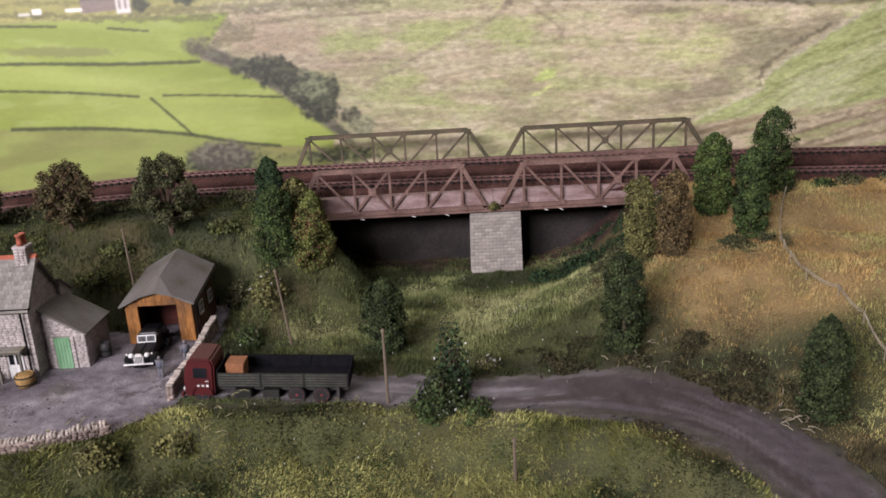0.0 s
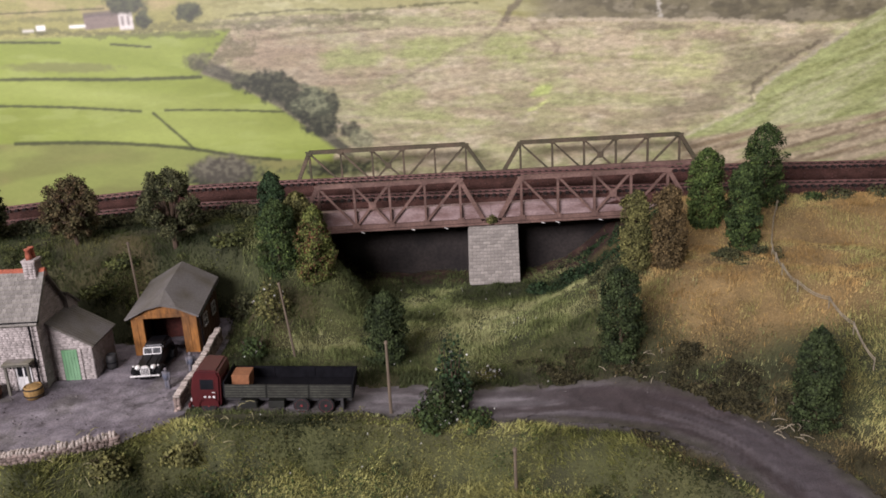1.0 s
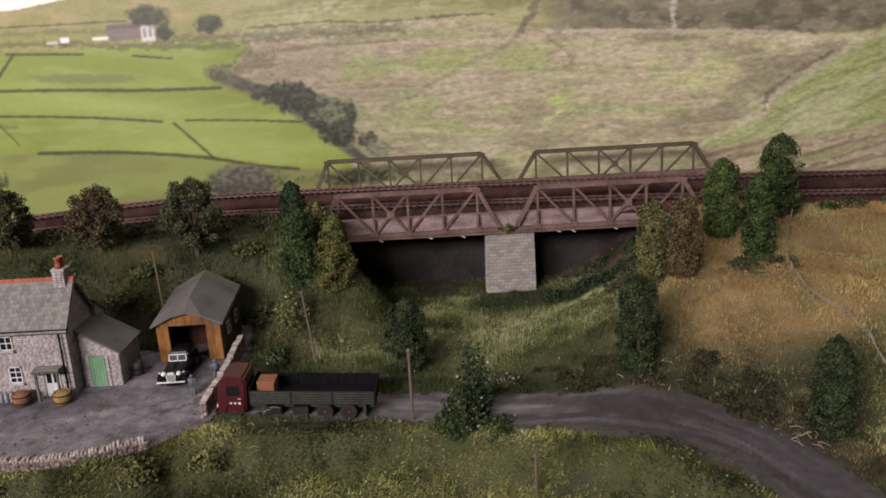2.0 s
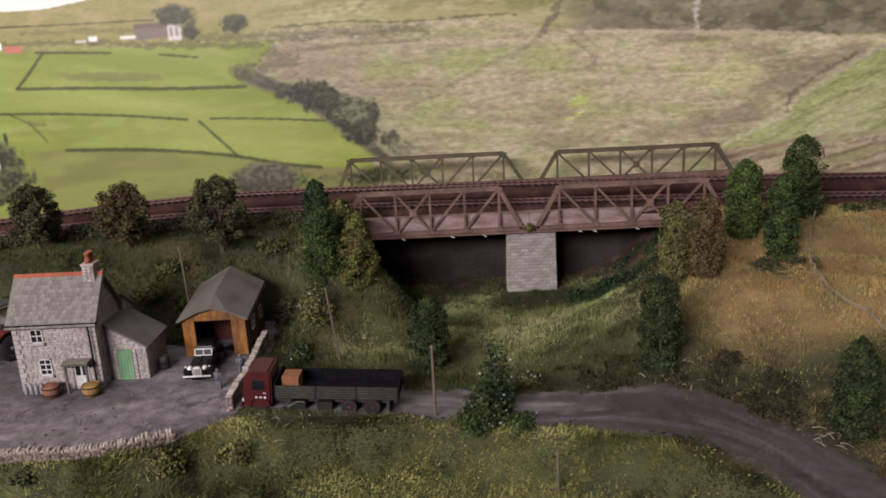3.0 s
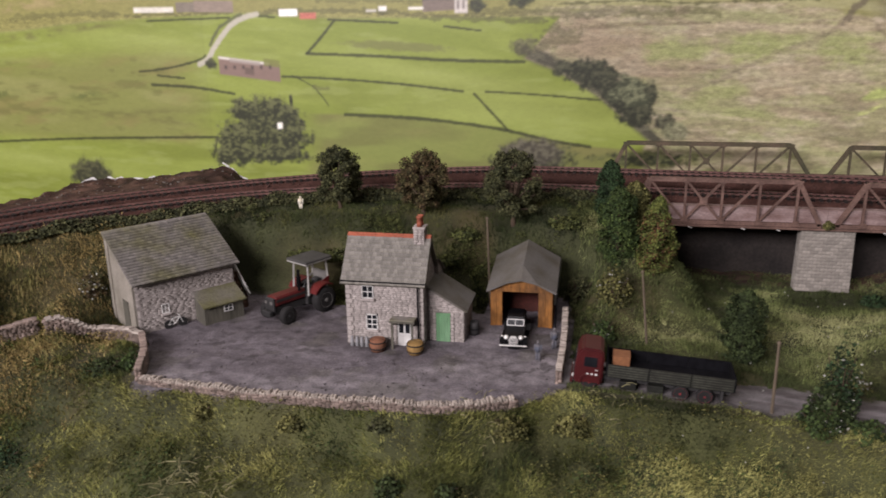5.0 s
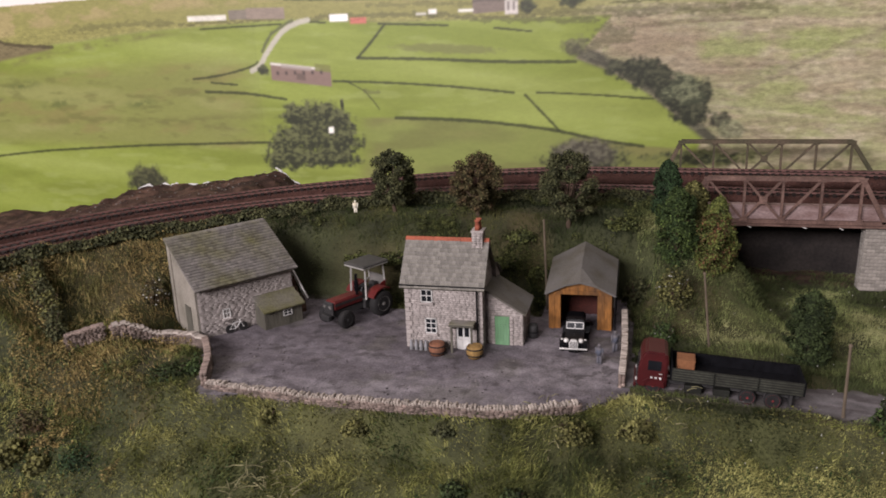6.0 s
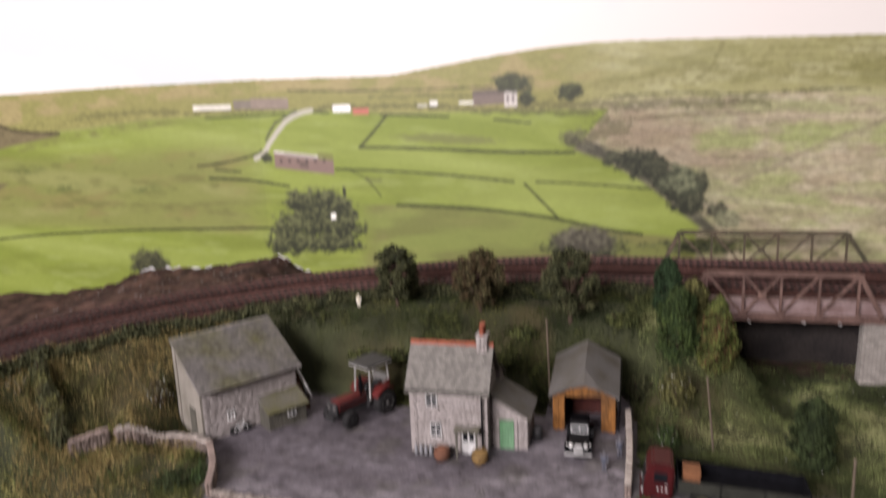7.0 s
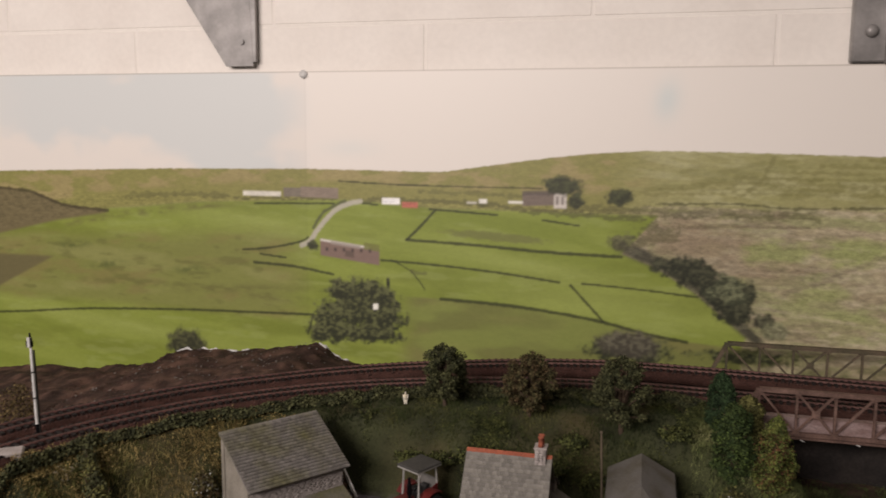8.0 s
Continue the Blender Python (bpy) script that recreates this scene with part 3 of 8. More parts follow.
# ---------------------------------------------------------------- the printed back scene
def painted_scene():
    """The printed moorland view on the board behind the layout: flat print, painted as colour on a fine sheet."""
    xs = np.r_[np.arange(-1.40, -1.262, 0.006), np.arange(-1.26, 0.62, 0.0013), np.arange(0.622, 1.0, 0.006), 1.0]
    zs = np.r_[np.arange(-0.03, 0.018, 0.006), np.arange(0.02, 0.366, 0.0013), np.arange(0.367, 0.458, 0.003), np.arange(0.460, 0.4661, 0.001)]
    x, z = np.meshgrid(xs, zs)
    cell = np.arange(x.size).reshape(x.shape)
    faces = np.stack([cell[:-1, :-1], cell[:-1, 1:], cell[1:, 1:], cell[1:, :-1]], -1).reshape(-1, 4)
    c = np.empty(x.shape + (3,))
    big, mid, small = fbm(x * 9, z * 22, 4), fbm(x * 30 + 4, z * 75, 4), fbm(x * 160, z * 260, 3)
    tiny = fbm(x * 330 + 2, z * 420, 2)
    streak = fbm(x * 16 + 0.35 * np.sin(z * 30), z * 110 + x * 14, 4)

    def lay(colour, weight):
        c[:] = mixc(c, colour, np.clip(weight, 0, 1))

    def stroke(points, width, colour, strength=1.0, ragged=0.5):
        p = spline(points, 0.02) if len(points) > 2 else np.array(points, float)
        lo, hi = p.min(0) - 3 * width, p.max(0) + 3 * width
        sel = (x > lo[0]) & (x < hi[0]) & (z > lo[1]) & (z < hi[1])
        if not sel.any():
            return
        d = np.abs(line_distance(p, x[sel], z[sel])) + ragged * width * (small[sel] - 0.5) * 2
        w = (1 - sstep(width * 0.55, width * 1.15, d)) * strength
        c[sel] = mixc(c[sel], colour, w)

    def clump(cx, cz, rx, rz, dark, light, rag=0.75, strength=1.0):
        r = np.hypot((x - cx) / rx, (z - cz) / rz)
        sel = r < 1.7
        edge = r[sel] + rag * 1.5 * (fbm(x[sel] * 140 + cx * 40, z[sel] * 140, 4) - 0.5)
        w = (1 - sstep(0.62, 1.08, edge)) * strength
        leaf = sstep(0.36, 0.74, fbm(x[sel] * 210 + 9, z[sel] * 290 + cz * 50, 4) + 0.16 * (z[sel] - cz) / rz)
        c[sel] = mixc(c[sel], np.array(dark) * (1 - leaf[..., None]) + np.array(light) * leaf[..., None], w)

    def slab(x0, x1, z0, z1, colour, skew=0.0, strength=1.0):
        zz = z - skew * (x - x0)
        w = sstep(x0 - 0.001, x0 + 0.001, x) * (1 - sstep(x1 - 0.001, x1 + 0.001, x))
        lay(colour, w * sstep(z0 - 0.001, z0 + 0.001, zz) * (1 - sstep(z1 - 0.001, z1 + 0.001, zz)) * strength)

    def smear(cx, cz, rx, rz, colour, strength, tilt=0.0, rag=0.55, freq=48):
        r = np.hypot((x - cx) / rx, (z - cz - tilt * (x - cx)) / rz)
        sel = r < 1.9
        e = r[sel] + rag * 2 * (fbm(x[sel] * freq + cx * 31, z[sel] * freq * 2.2 + cz * 57, 4) - 0.5)
        c[sel] = mixc(c[sel], colour, (1 - sstep(0.40, 1.15, e)) * strength)

    # moor
    c[:] = (0.318, 0.280, 0.186)
    lay((0.350, 0.298, 0.208), sstep(0.42, 0.66, streak) * 0.7)
    lay((0.275, 0.270, 0.150), sstep(0.48, 0.62, mid) * 0.7)
    lay((0.235, 0.200, 0.140), sstep(0.54, 0.70, fbm(x * 20 + 31, z * 60 + 7, 4)) * 0.65)
    lay((0.40, 0.355, 0.265), sstep(0.56, 0.70, fbm(x * 34 + 11, z * 95 + 17, 4)) * 0.6)
    lay((0.275, 0.295, 0.145), sstep(0.48, 0.62, fbm(x * 17 + 5, z * 62 + 3 * x, 5)) * 0.5)
    wisp = fbm(x * 30 + 3 * np.sin(z * 40), z * 190 + 9 * x, 4)
    lay((0.43, 0.38, 0.275), sstep(0.55, 0.68, wisp) * 0.35)
    lay((0.19, 0.165, 0.115), sstep(0.56, 0.69, fbm(x * 40 + 7, z * 220 - 6 * x, 4)) * 0.35)
    # heath, grass and bracken in their places
    moss, bracken, heather = (0.275, 0.300, 0.132), (0.275, 0.220, 0.155), (0.175, 0.157, 0.110)
    for cx, cz, rx, rz, col, st, tilt in (
            (-0.185, 0.247, 0.090, 0.030, bracken, 0.75, -0.05), (-0.11, 0.215, 0.060, 0.020, bracken, 0.5, 0.0), (-0.095, 0.236, 0.045, 0.017, moss, 0.8, 0.05),
            (0.000, 0.240, 0.052, 0.020, moss, 0.8, 0.05), (0.095, 0.236, 0.045, 0.022, moss, 0.7, -0.1), (-0.035, 0.186, 0.045, 0.013, moss, 0.7, 0.05),
            (-0.02, 0.160, 0.09, 0.016, moss, 0.45, -0.2), (0.140, 0.183, 0.020, 0.008, (0.33, 0.38, 0.14), 0.8, 0.2), (0.136, 0.166, 0.018, 0.004, (0.42, 0.45, 0.19), 0.9, 0.45),
            (0.03, 0.262, 0.10, 0.007, (0.375, 0.320, 0.230), 0.6, -0.02), (0.06, 0.205, 0.10, 0.014, (0.345, 0.298, 0.215), 0.5, 0.0), (0.20, 0.236, 0.10, 0.010, (0.375, 0.318, 0.235), 0.6, -0.05),
            (0.22, 0.195, 0.06, 0.018, (0.36, 0.30, 0.22), 0.5, 0.0), (0.325, 0.203, 0.050, 0.024, (0.335, 0.335, 0.175), 0.75, 0.0), (0.27, 0.222, 0.03, 0.012, moss, 0.5, 0.0),
            (0.285, 0.254, 0.070, 0.005, heather, 0.75, -0.05), (0.355, 0.240, 0.05, 0.008, (0.24, 0.195, 0.145), 0.6, -0.1),
            (0.325, 0.152, 0.075, 0.017, heather, 0.65, 0.10), (0.25, 0.140, 0.05, 0.012, (0.21, 0.195, 0.12), 0.5, 0.1), (0.405, 0.195, 0.055, 0.026, heather, 0.75, 0.25),
            (0.46, 0.222, 0.06, 0.016, heather, 0.7, 0.35), (0.39, 0.222, 0.05, 0.014, heather, 0.55, -0.1), (0.12, 0.135, 0.07, 0.012, (0.23, 0.22, 0.13), 0.5, 0.0)):
        smear(cx, cz, rx, rz, col, st, tilt)
    # sheep walks, banks and tussock lines along the slope
    pen = random.Random(8)
    for k in range(110):
        sx, sz, sl = pen.uniform(-0.16, 0.46), pen.uniform(0.125, 0.268), pen.uniform(0.02, 0.09)
        tilt = pen.uniform(-0.14, 0.08)
        col = (0.44, 0.385, 0.285) if k % 2 else (0.175, 0.155, 0.105)
        stroke([(sx - sl, sz - tilt * sl), (sx, sz + pen.uniform(-0.003, 0.003)), (sx + sl, sz + tilt * sl)], pen.uniform(0.0012, 0.0026), col, pen.uniform(0.12, 0.34), 1.7)
    # brighter to the right: the paper's glare is painted into the print here
    c[:] *= np.interp(x, [-0.3, -0.05, 0.2, 0.5], [0.92, 1.04, 1.24, 1.46])[..., None]
    # the far green hill above the moor
    edge = np.interp(x, [-0.34, -0.244, -0.12, 0.02, 0.08, 0.125, 0.23, 0.335, 0.44, 0.7], [0.288, 0.287, 0.290, 0.291, 0.282, 0.270, 0.265, 0.259, 0.251, 0.25])
    hill = sstep(-0.003, 0.003, z - edge + 0.010 * (mid - 0.5))
    lay((0.310, 0.298, 0.145), hill * 0.9)
    lay((0.40, 0.385, 0.230), hill * sstep(0.45, 0.62, streak) * 0.6)
    lay((0.225, 0.220, 0.095), hill * sstep(0.52, 0.66, fbm(x * 13 + 2, z * 60 - 5 * x, 4)) * 0.6)
    heath = sstep(0.11, 0.16, x + 0.25 * (z - 0.28)) * hill
    lay((0.205, 0.185, 0.138), heath * 0.8)
    lay((0.135, 0.125, 0.092), heath * sstep(0.45, 0.62, fbm(x * 42 + 3, z * 70, 5)) * 0.75)
    lay((0.33, 0.30, 0.22), heath * sstep(0.56, 0.66, fbm(x * 60 + 9, z * 150, 4)) * 0.6)
    stroke([(0.287, 0.268), (0.284, 0.283), (0.286, 0.300)], 0.0030, (0.55, 0.52, 0.45), 0.7, 2.2)
    for k in range(7):  # folds and old walls on the far hill
        stroke([(-0.30 + 0.05 * k, 0.305 + 0.008 * k), (-0.05 + 0.07 * k, 0.310 + 0.006 * k), (0.20 + 0.05 * k, 0.306 + 0.007 * k)], 0.0022, (0.185, 0.175, 0.070), 0.4, 1.8)
    for pts, wd, col, st in (([(-0.244, 0.293), (-0.148, 0.296), (-0.082, 0.292), (0.024, 0.295), (0.062, 0.294)], 0.0016, (0.105, 0.105, 0.055), 0.75),
                             ([(-0.243, 0.265), (-0.146, 0.267), (-0.048, 0.269)], 0.0016, (0.17, 0.145, 0.09), 0.6), ([(-0.26, 0.288), (-0.188, 0.289), (-0.12, 0.287)], 0.0022, (0.42, 0.37, 0.26), 0.6),
                             ([(-0.148, 0.304), (-0.123, 0.319), (-0.111, 0.340), (-0.105, 0.354)], 0.003, (0.19, 0.18, 0.08), 0.45),
                             ([(0.111, 0.293), (0.093, 0.270), (0.075, 0.254), (0.053, 0.242), (0.018, 0.233), (-0.004, 0.220), (-0.041, 0.202), (-0.085, 0.186)], 0.0034, (0.20, 0.170, 0.125), 0.38),
                             ([(0.117, 0.312), (0.111, 0.293), (0.093, 0.270)], 0.0045, (0.15, 0.13, 0.10), 0.6), ([(0.128, 0.262), (0.16, 0.236), (0.15, 0.225)], 0.002, (0.20, 0.165, 0.12), 0.5),
                             ([(0.124, 0.270), (0.229, 0.265), (0.334, 0.259), (0.44, 0.251)], 0.0024, (0.47, 0.41, 0.31), 0.8)):
        stroke(pts, wd, col, st, 1.3)
    # right-hand hillside
    brow = np.interp(x, [0.29, 0.325, 0.367, 0.408, 0.4115, 0.430, 0.457, 0.492, 0.519, 0.557, 0.7, 1.0], [0.09, 0.119, 0.136, 0.152, 0.168, 0.183, 0.199, 0.218, 0.234, 0.259, 0.31, 0.35])
    green = sstep(-0.0025, 0.0025, brow - z + 0.005 * (small - 0.5)) * sstep(0.28, 0.32, x)
    lay((0.335, 0.355, 0.172), green)
    lay((0.45, 0.44, 0.28), green * sstep(0.42, 0.64, fbm(x * 18 + 3, z * 80 - 34 * x, 4)) * 0.8)
    lay((0.25, 0.275, 0.12), green * sstep(0.50, 0.66, fbm(x * 26 + 8, z * 130 - 58 * x, 4)) * 0.7)
    lay((0.40, 0.435, 0.215), green * sstep(0.50, 0.66, fbm(x * 34 + 2, z * 150 - 60 * x, 4)) * 0.6)
    for k in range(26):
        sx = pen.uniform(0.36, 0.60)
        sz = pen.uniform(0.13, 0.20) + 0.4 * (sx - 0.4)
        stroke([(sx - 0.03, sz - 0.014), (sx, sz), (sx + 0.04, sz + 0.012)], pen.uniform(0.001, 0.002), (0.47, 0.45, 0.30) if k % 2 else (0.22, 0.24, 0.10), 0.45 * float(sz < np.interp(sx, [0.36, 0.41, 0.56], [0.13, 0.155, 0.25])), 1.6)
    pale = np.interp(x, [0.30, 0.332, 0.412, 0.484, 0.569, 1.0], [0.110, 0.113, 0.120, 0.126, 0.133, 0.16])
    low = sstep(-0.003, 0.003, pale - z + 0.010 * (fbm(x * 14, z * 90, 3) - 0.5)) * sstep(0.29, 0.33, x)
    lay((0.405, 0.345, 0.245), low)
    lay((0.27, 0.22, 0.145), low * sstep(0.48, 0.62, fbm(x * 10 + 2, z * 150 - x * 38, 4)))
    lay((0.32, 0.33, 0.17), low * sstep(0.52, 0.64, fbm(x * 12 + 7, z * 120 - x * 20, 3)) * 0.7)
    for pts in ([(0.40, 0.070), (0.466, 0.080), (0.508, 0.093), (0.571, 0.111)], [(0.42, 0.086), (0.49, 0.104), (0.58, 0.122)], [(0.36, 0.100), (0.43, 0.105), (0.52, 0.118)], [(0.44, 0.074), (0.52, 0.083), (0.60, 0.098)]):
        stroke(pts, 0.0022, (0.19, 0.155, 0.105), 0.6, 1.5)
    stroke([(0.325, 0.119), (0.367, 0.136), (0.409, 0.153)], 0.0022, (0.50, 0.46, 0.33), 0.6, 1.3)
    stroke([(0.4115, 0.168), (0.430, 0.184), (0.457, 0.200), (0.492, 0.219), (0.519, 0.235)], 0.0026, (0.42, 0.38, 0.29), 0.7, 1.5)
    stroke([(0.404, 0.158), (0.406, 0.176), (0.426, 0.192), (0.452, 0.208), (0.487, 0.226)], 0.0030, (0.13, 0.115, 0.085), 0.6, 1.8)

    # skyline country on the left
    top = np.interp(x, [-1.4, -1.15, -1.05, -0.9, -0.68, -0.645, -0.54, -0.24], [0.20, 0.247, 0.264, 0.278, 0.287, 0.287, 0.279, 0.278])
    left = 1 - sstep(-0.32, -0.22, x)
    lay((0.255, 0.245, 0.095), left * sstep(-0.004, 0.004, z - top))
    lay((0.315, 0.270, 0.135), left * sstep(0.0, 0.01, z - top - 0.022) * sstep(0.42, 0.6, mid))
    # bright fields
    right = np.interp(z, [0.0, 0.113, 0.126, 0.179, 0.21, 0.227, 0.278], [-0.13, -0.13, -0.125, -0.19, -0.24, -0.284, -0.24])
    field = sstep(-0.003, 0.003, top - z) * sstep(-0.003, 0.003, right - x)
    soft_streak = fbm(x * 7 + 0.5 * np.sin(z * 25), z * 48 + x * 6, 4)
    lay((0.212, 0.254, 0.056), field)
    lay((0.262, 0.305, 0.080), field * sstep(0.35, 0.70, soft_streak) * 0.75)
    lay((0.175, 0.205, 0.045), field * sstep(0.45, 0.75, fbm(x * 11 + 6, z * 42 + 3, 4)) * 0.6)
    lay((0.30, 0.34, 0.13), field * sstep(0.55, 0.72, fbm(x * 22 + 2, z * 120, 3)) * 0.35)
    for hx, hz, hr, hh in ((-0.30, 0.155, 0.16, 0.03), (-0.42, 0.208, 0.14, 0.012), (-0.82, 0.25, 0.16, 0.02), (-1.05, 0.085, 0.25, 0.015)):
        lay((0.315, 0.355, 0.118), field * np.exp(-((x - hx) / hr) ** 2 - ((z - hz + 0.12 * (x - hx)) / hh) ** 2) * 0.6)
    meadow = field * (1 - sstep(-0.80, -0.70, x + 0.15 * (z - 0.18))) * sstep(0.105, 0.125, z + 0.02 * (x + 0.95)) * (1 - sstep(0.21, 0.25, z - 0.04 * (x + 0.9)))
    lay((0.215, 0.225, 0.080), meadow * 0.85)
    lay((0.265, 0.270, 0.110), meadow * sstep(0.45, 0.7, fbm(x * 9 + 4, z * 40 + 2.5 * x, 4)) * 0.7)
    lay((0.230, 0.200, 0.085), meadow * sstep(0.5, 0.72, fbm(x * 14 + 1, z * 55 - 4 * x, 4)) * 0.6)
    lay((0.150, 0.155, 0.055), meadow * sstep(0.58, 0.76, fbm(x * 30 + 3, z * 110 + 5 * x, 4)) * 0.6)
    w5 = np.interp(x, [-0.66, -0.527, -0.412, -0.302, -0.2, -0.12], [0.155, 0.153, 0.148, 0.134, 0.115, 0.11])
    lower = field * sstep(-0.002, 0.002, w5 - z) * sstep(-0.60, -0.55, x)
    lay((0.172, 0.182, 0.066), lower * 0.9)
    lay((0.205, 0.196, 0.080), lower * sstep(0.42, 0.7, fbm(x * 13, z * 34 + 3, 4)) * 0.7)
    lay((0.235, 0.275, 0.082), lower * sstep(0.55, 0.75, fbm(x * 8 + 5, z * 30, 3)) * 0.6)
    scrub = np.exp(-(((x + 0.45) / 0.085) ** 2 + ((z - 0.243 + 0.06 * (x + 0.45)) / 0.0075) ** 2))
    lay((0.175, 0.185, 0.07), sstep(0.35, 0.7, scrub + 0.5 * (small - 0.5)) * 0.8)
    # soft shaded folds of the far fields
    for fx, fz, fr, fh, tilt in ((-0.98, 0.262, 0.10, 0.005, 0.12), (-1.08, 0.247, 0.06, 0.005, 0.2), (-0.90, 0.272, 0.05, 0.004, 0.06), (-0.86, 0.150, 0.12, 0.006, 0.05), (-1.02, 0.152, 0.10, 0.005, 0.0), (-0.79, 0.140, 0.05, 0.004, -0.1)):
        lay((0.165, 0.165, 0.062), np.exp(-((x - fx) / fr) ** 2 - ((z - fz - tilt * (x - fx)) / fh) ** 2) * sstep(0.3, 0.65, fbm(x * 60 + fx * 30, z * 140, 3)) * 0.9)
    # moor rising at the far left
    tongue = np.interp(x, [-1.4, -1.25, -1.187, -1.136, -1.055], [0.32, 0.292, 0.286, 0.268, 0.261])
    tong_lo = np.interp(x, [-1.4, -1.255, -1.148, -1.055], [0.19, 0.219, 0.243, 0.258])
    lay((0.175, 0.15, 0.085), sstep(-0.003, 0.003, tongue - z) * sstep(-0.003, 0.003, z - tong_lo) * (1 - sstep(-1.06, -1.05, x)))
    lay((0.16, 0.145, 0.075), sstep(-0.003, 0.003, 0.186 - z) * sstep(-0.003, 0.003, z - np.interp(x, [-1.4, -1.262, -1.157], [0.05, 0.134, 0.186])) * (1 - sstep(-1.16, -1.15, x)))
    stroke([(-1.4, 0.31), (-1.25, 0.292), (-1.187, 0.286), (-1.136, 0.268), (-1.055, 0.261)], 0.003, (0.07, 0.06, 0.035), 0.8)
    for px, pz, prx in ((-1.06, 0.178, 0.028), (-0.92, 0.176, 0.024), (-1.12, 0.206, 0.03)):
        lay((0.12, 0.14, 0.05), np.exp(-(((x - px) / prx) ** 2 + ((z - pz - 0.1 * (x - px)) / 0.006) ** 2)) * 0.8 * sstep(0.3, 0.6, small))
    # dry walls and hedges of the fields
    wall_c = (0.036, 0.043, 0.020)
    for pts, wd in (([(-0.577, 0.234), (-0.488, 0.231), (-0.38, 0.225), (-0.284, 0.223)], 0.0028),
                    ([(-0.614, 0.204), (-0.544, 0.201), (-0.456, 0.195), (-0.364, 0.185)], 0.0021),
                    ([(-0.334, 0.185), (-0.275, 0.182), (-0.186, 0.175)], 0.0018),
                    ([(-0.349, 0.182), (-0.325, 0.157), (-0.304, 0.135)], 0.0022),
                    ([(-0.527, 0.153), (-0.463, 0.151), (-0.412, 0.148), (-0.355, 0.142), (-0.302, 0.134), (-0.244, 0.121), (-0.197, 0.115)], 0.0030),
                    ([(-0.577, 0.234), (-0.556, 0.255), (-0.536, 0.277)], 0.0024),
                    ([(-0.544, 0.278), (-0.45, 0.273)], 0.0020), ([(-0.388, 0.268), (-0.34, 0.262)], 0.0018),
                    ([(-0.811, 0.192), (-0.748, 0.189), (-0.687, 0.18)], 0.0027),
                    ([(-0.828, 0.21), (-0.783, 0.215), (-0.738, 0.225), (-0.725, 0.232)], 0.0022),
                    ([(-0.80, 0.205), (-0.76, 0.201)], 0.002),
                    ([(-1.3, 0.088), (-1.216, 0.094), (-1.105, 0.105), (-0.954, 0.113), (-0.859, 0.116), (-0.718, 0.119)], 0.0024),
                    ([(-0.718, 0.119), (-0.727, 0.09)], 0.0022), ([(-0.808, 0.279), (-0.685, 0.282)], 0.0018),
                    ([(-0.677, 0.314), (-0.601, 0.311), (-0.521, 0.31), (-0.39, 0.31)], 0.0015),
                    ([(-0.60, 0.205), (-0.57, 0.19), (-0.55, 0.165)], 0.0012)):
        stroke(pts, wd * 0.88, wall_c, 0.82, 0.35)
    stroke([(-0.66, 0.285), (-0.62, 0.282)], 0.0016, wall_c, 0.8)
    # rough hedges and dim ground round the hilltop farms
    for pts, wd, st in (([(-0.64, 0.2875), (-0.55, 0.290), (-0.47, 0.286)], 0.0035, 0.55), ([(-0.47, 0.287), (-0.40, 0.280), (-0.33, 0.276), (-0.26, 0.272)], 0.0040, 0.6),
                        ([(-0.36, 0.285), (-0.28, 0.284), (-0.20, 0.284), (-0.05, 0.281)], 0.0060, 0.5), ([(-0.84, 0.2865), (-0.76, 0.288), (-0.68, 0.289)], 0.0025, 0.6),
                        ([(-1.02, 0.285), (-0.93, 0.290), (-0.85, 0.289)], 0.0040, 0.4), ([(-0.56, 0.302), (-0.45, 0.300), (-0.36, 0.296)], 0.0030, 0.4),
                        ([(-0.25, 0.262), (-0.22, 0.255), (-0.26, 0.246)], 0.0090, 0.5), ([(-0.57, 0.190), (-0.55, 0.188)], 0.0030, 0.5)):
        stroke(pts, wd, (0.105, 0.105, 0.050), st, 1.5)
    # farm track and farms
    stroke([(-0.645, 0.286), (-0.673, 0.279), (-0.694, 0.262), (-0.712, 0.241), (-0.721, 0.228), (-0.735, 0.220)], 0.0042, (0.42, 0.40, 0.33), 1.0, 0.2)
    stroke([(-0.668, 0.286), (-0.700, 0.270), (-0.716, 0.246)], 0.0025, (0.10, 0.11, 0.06), 0.8)
    for x0, x1, z0, z1, col, sk in ((-0.706, -0.617, 0.207, 0.231, (0.225, 0.165, 0.14), -0.12), (-0.706, -0.632, 0.228, 0.231, (0.6, 0.57, 0.52), -0.12),
                                    (-0.826, -0.766, 0.290, 0.297, (0.62, 0.59, 0.52), 0.0), (-0.762, -0.70, 0.290, 0.303, (0.21, 0.185, 0.15), 0.0),
                                    (-0.735, -0.678, 0.290, 0.305, (0.26, 0.215, 0.175), -0.02), (-0.613, -0.587, 0.283, 0.292, (0.8, 0.78, 0.74), 0.0),
                                    (-0.584, -0.561, 0.279, 0.287, (0.45, 0.17, 0.13), 0.0), (-0.416, -0.372, 0.286, 0.303, (0.20, 0.165, 0.14), 0.05),
                                    (-0.374, -0.357, 0.284, 0.305, (0.52, 0.48, 0.44), 0.0), (-0.475, -0.464, 0.288, 0.294, (0.7, 0.68, 0.63), 0.0),
                                    (-0.435, -0.415, 0.289, 0.2925, (0.66, 0.64, 0.58), 0.0), (-0.492, -0.478, 0.287, 0.290, (0.5, 0.48, 0.42), 0.0)):
        slab(x0, x1, z0, z1, col, sk)
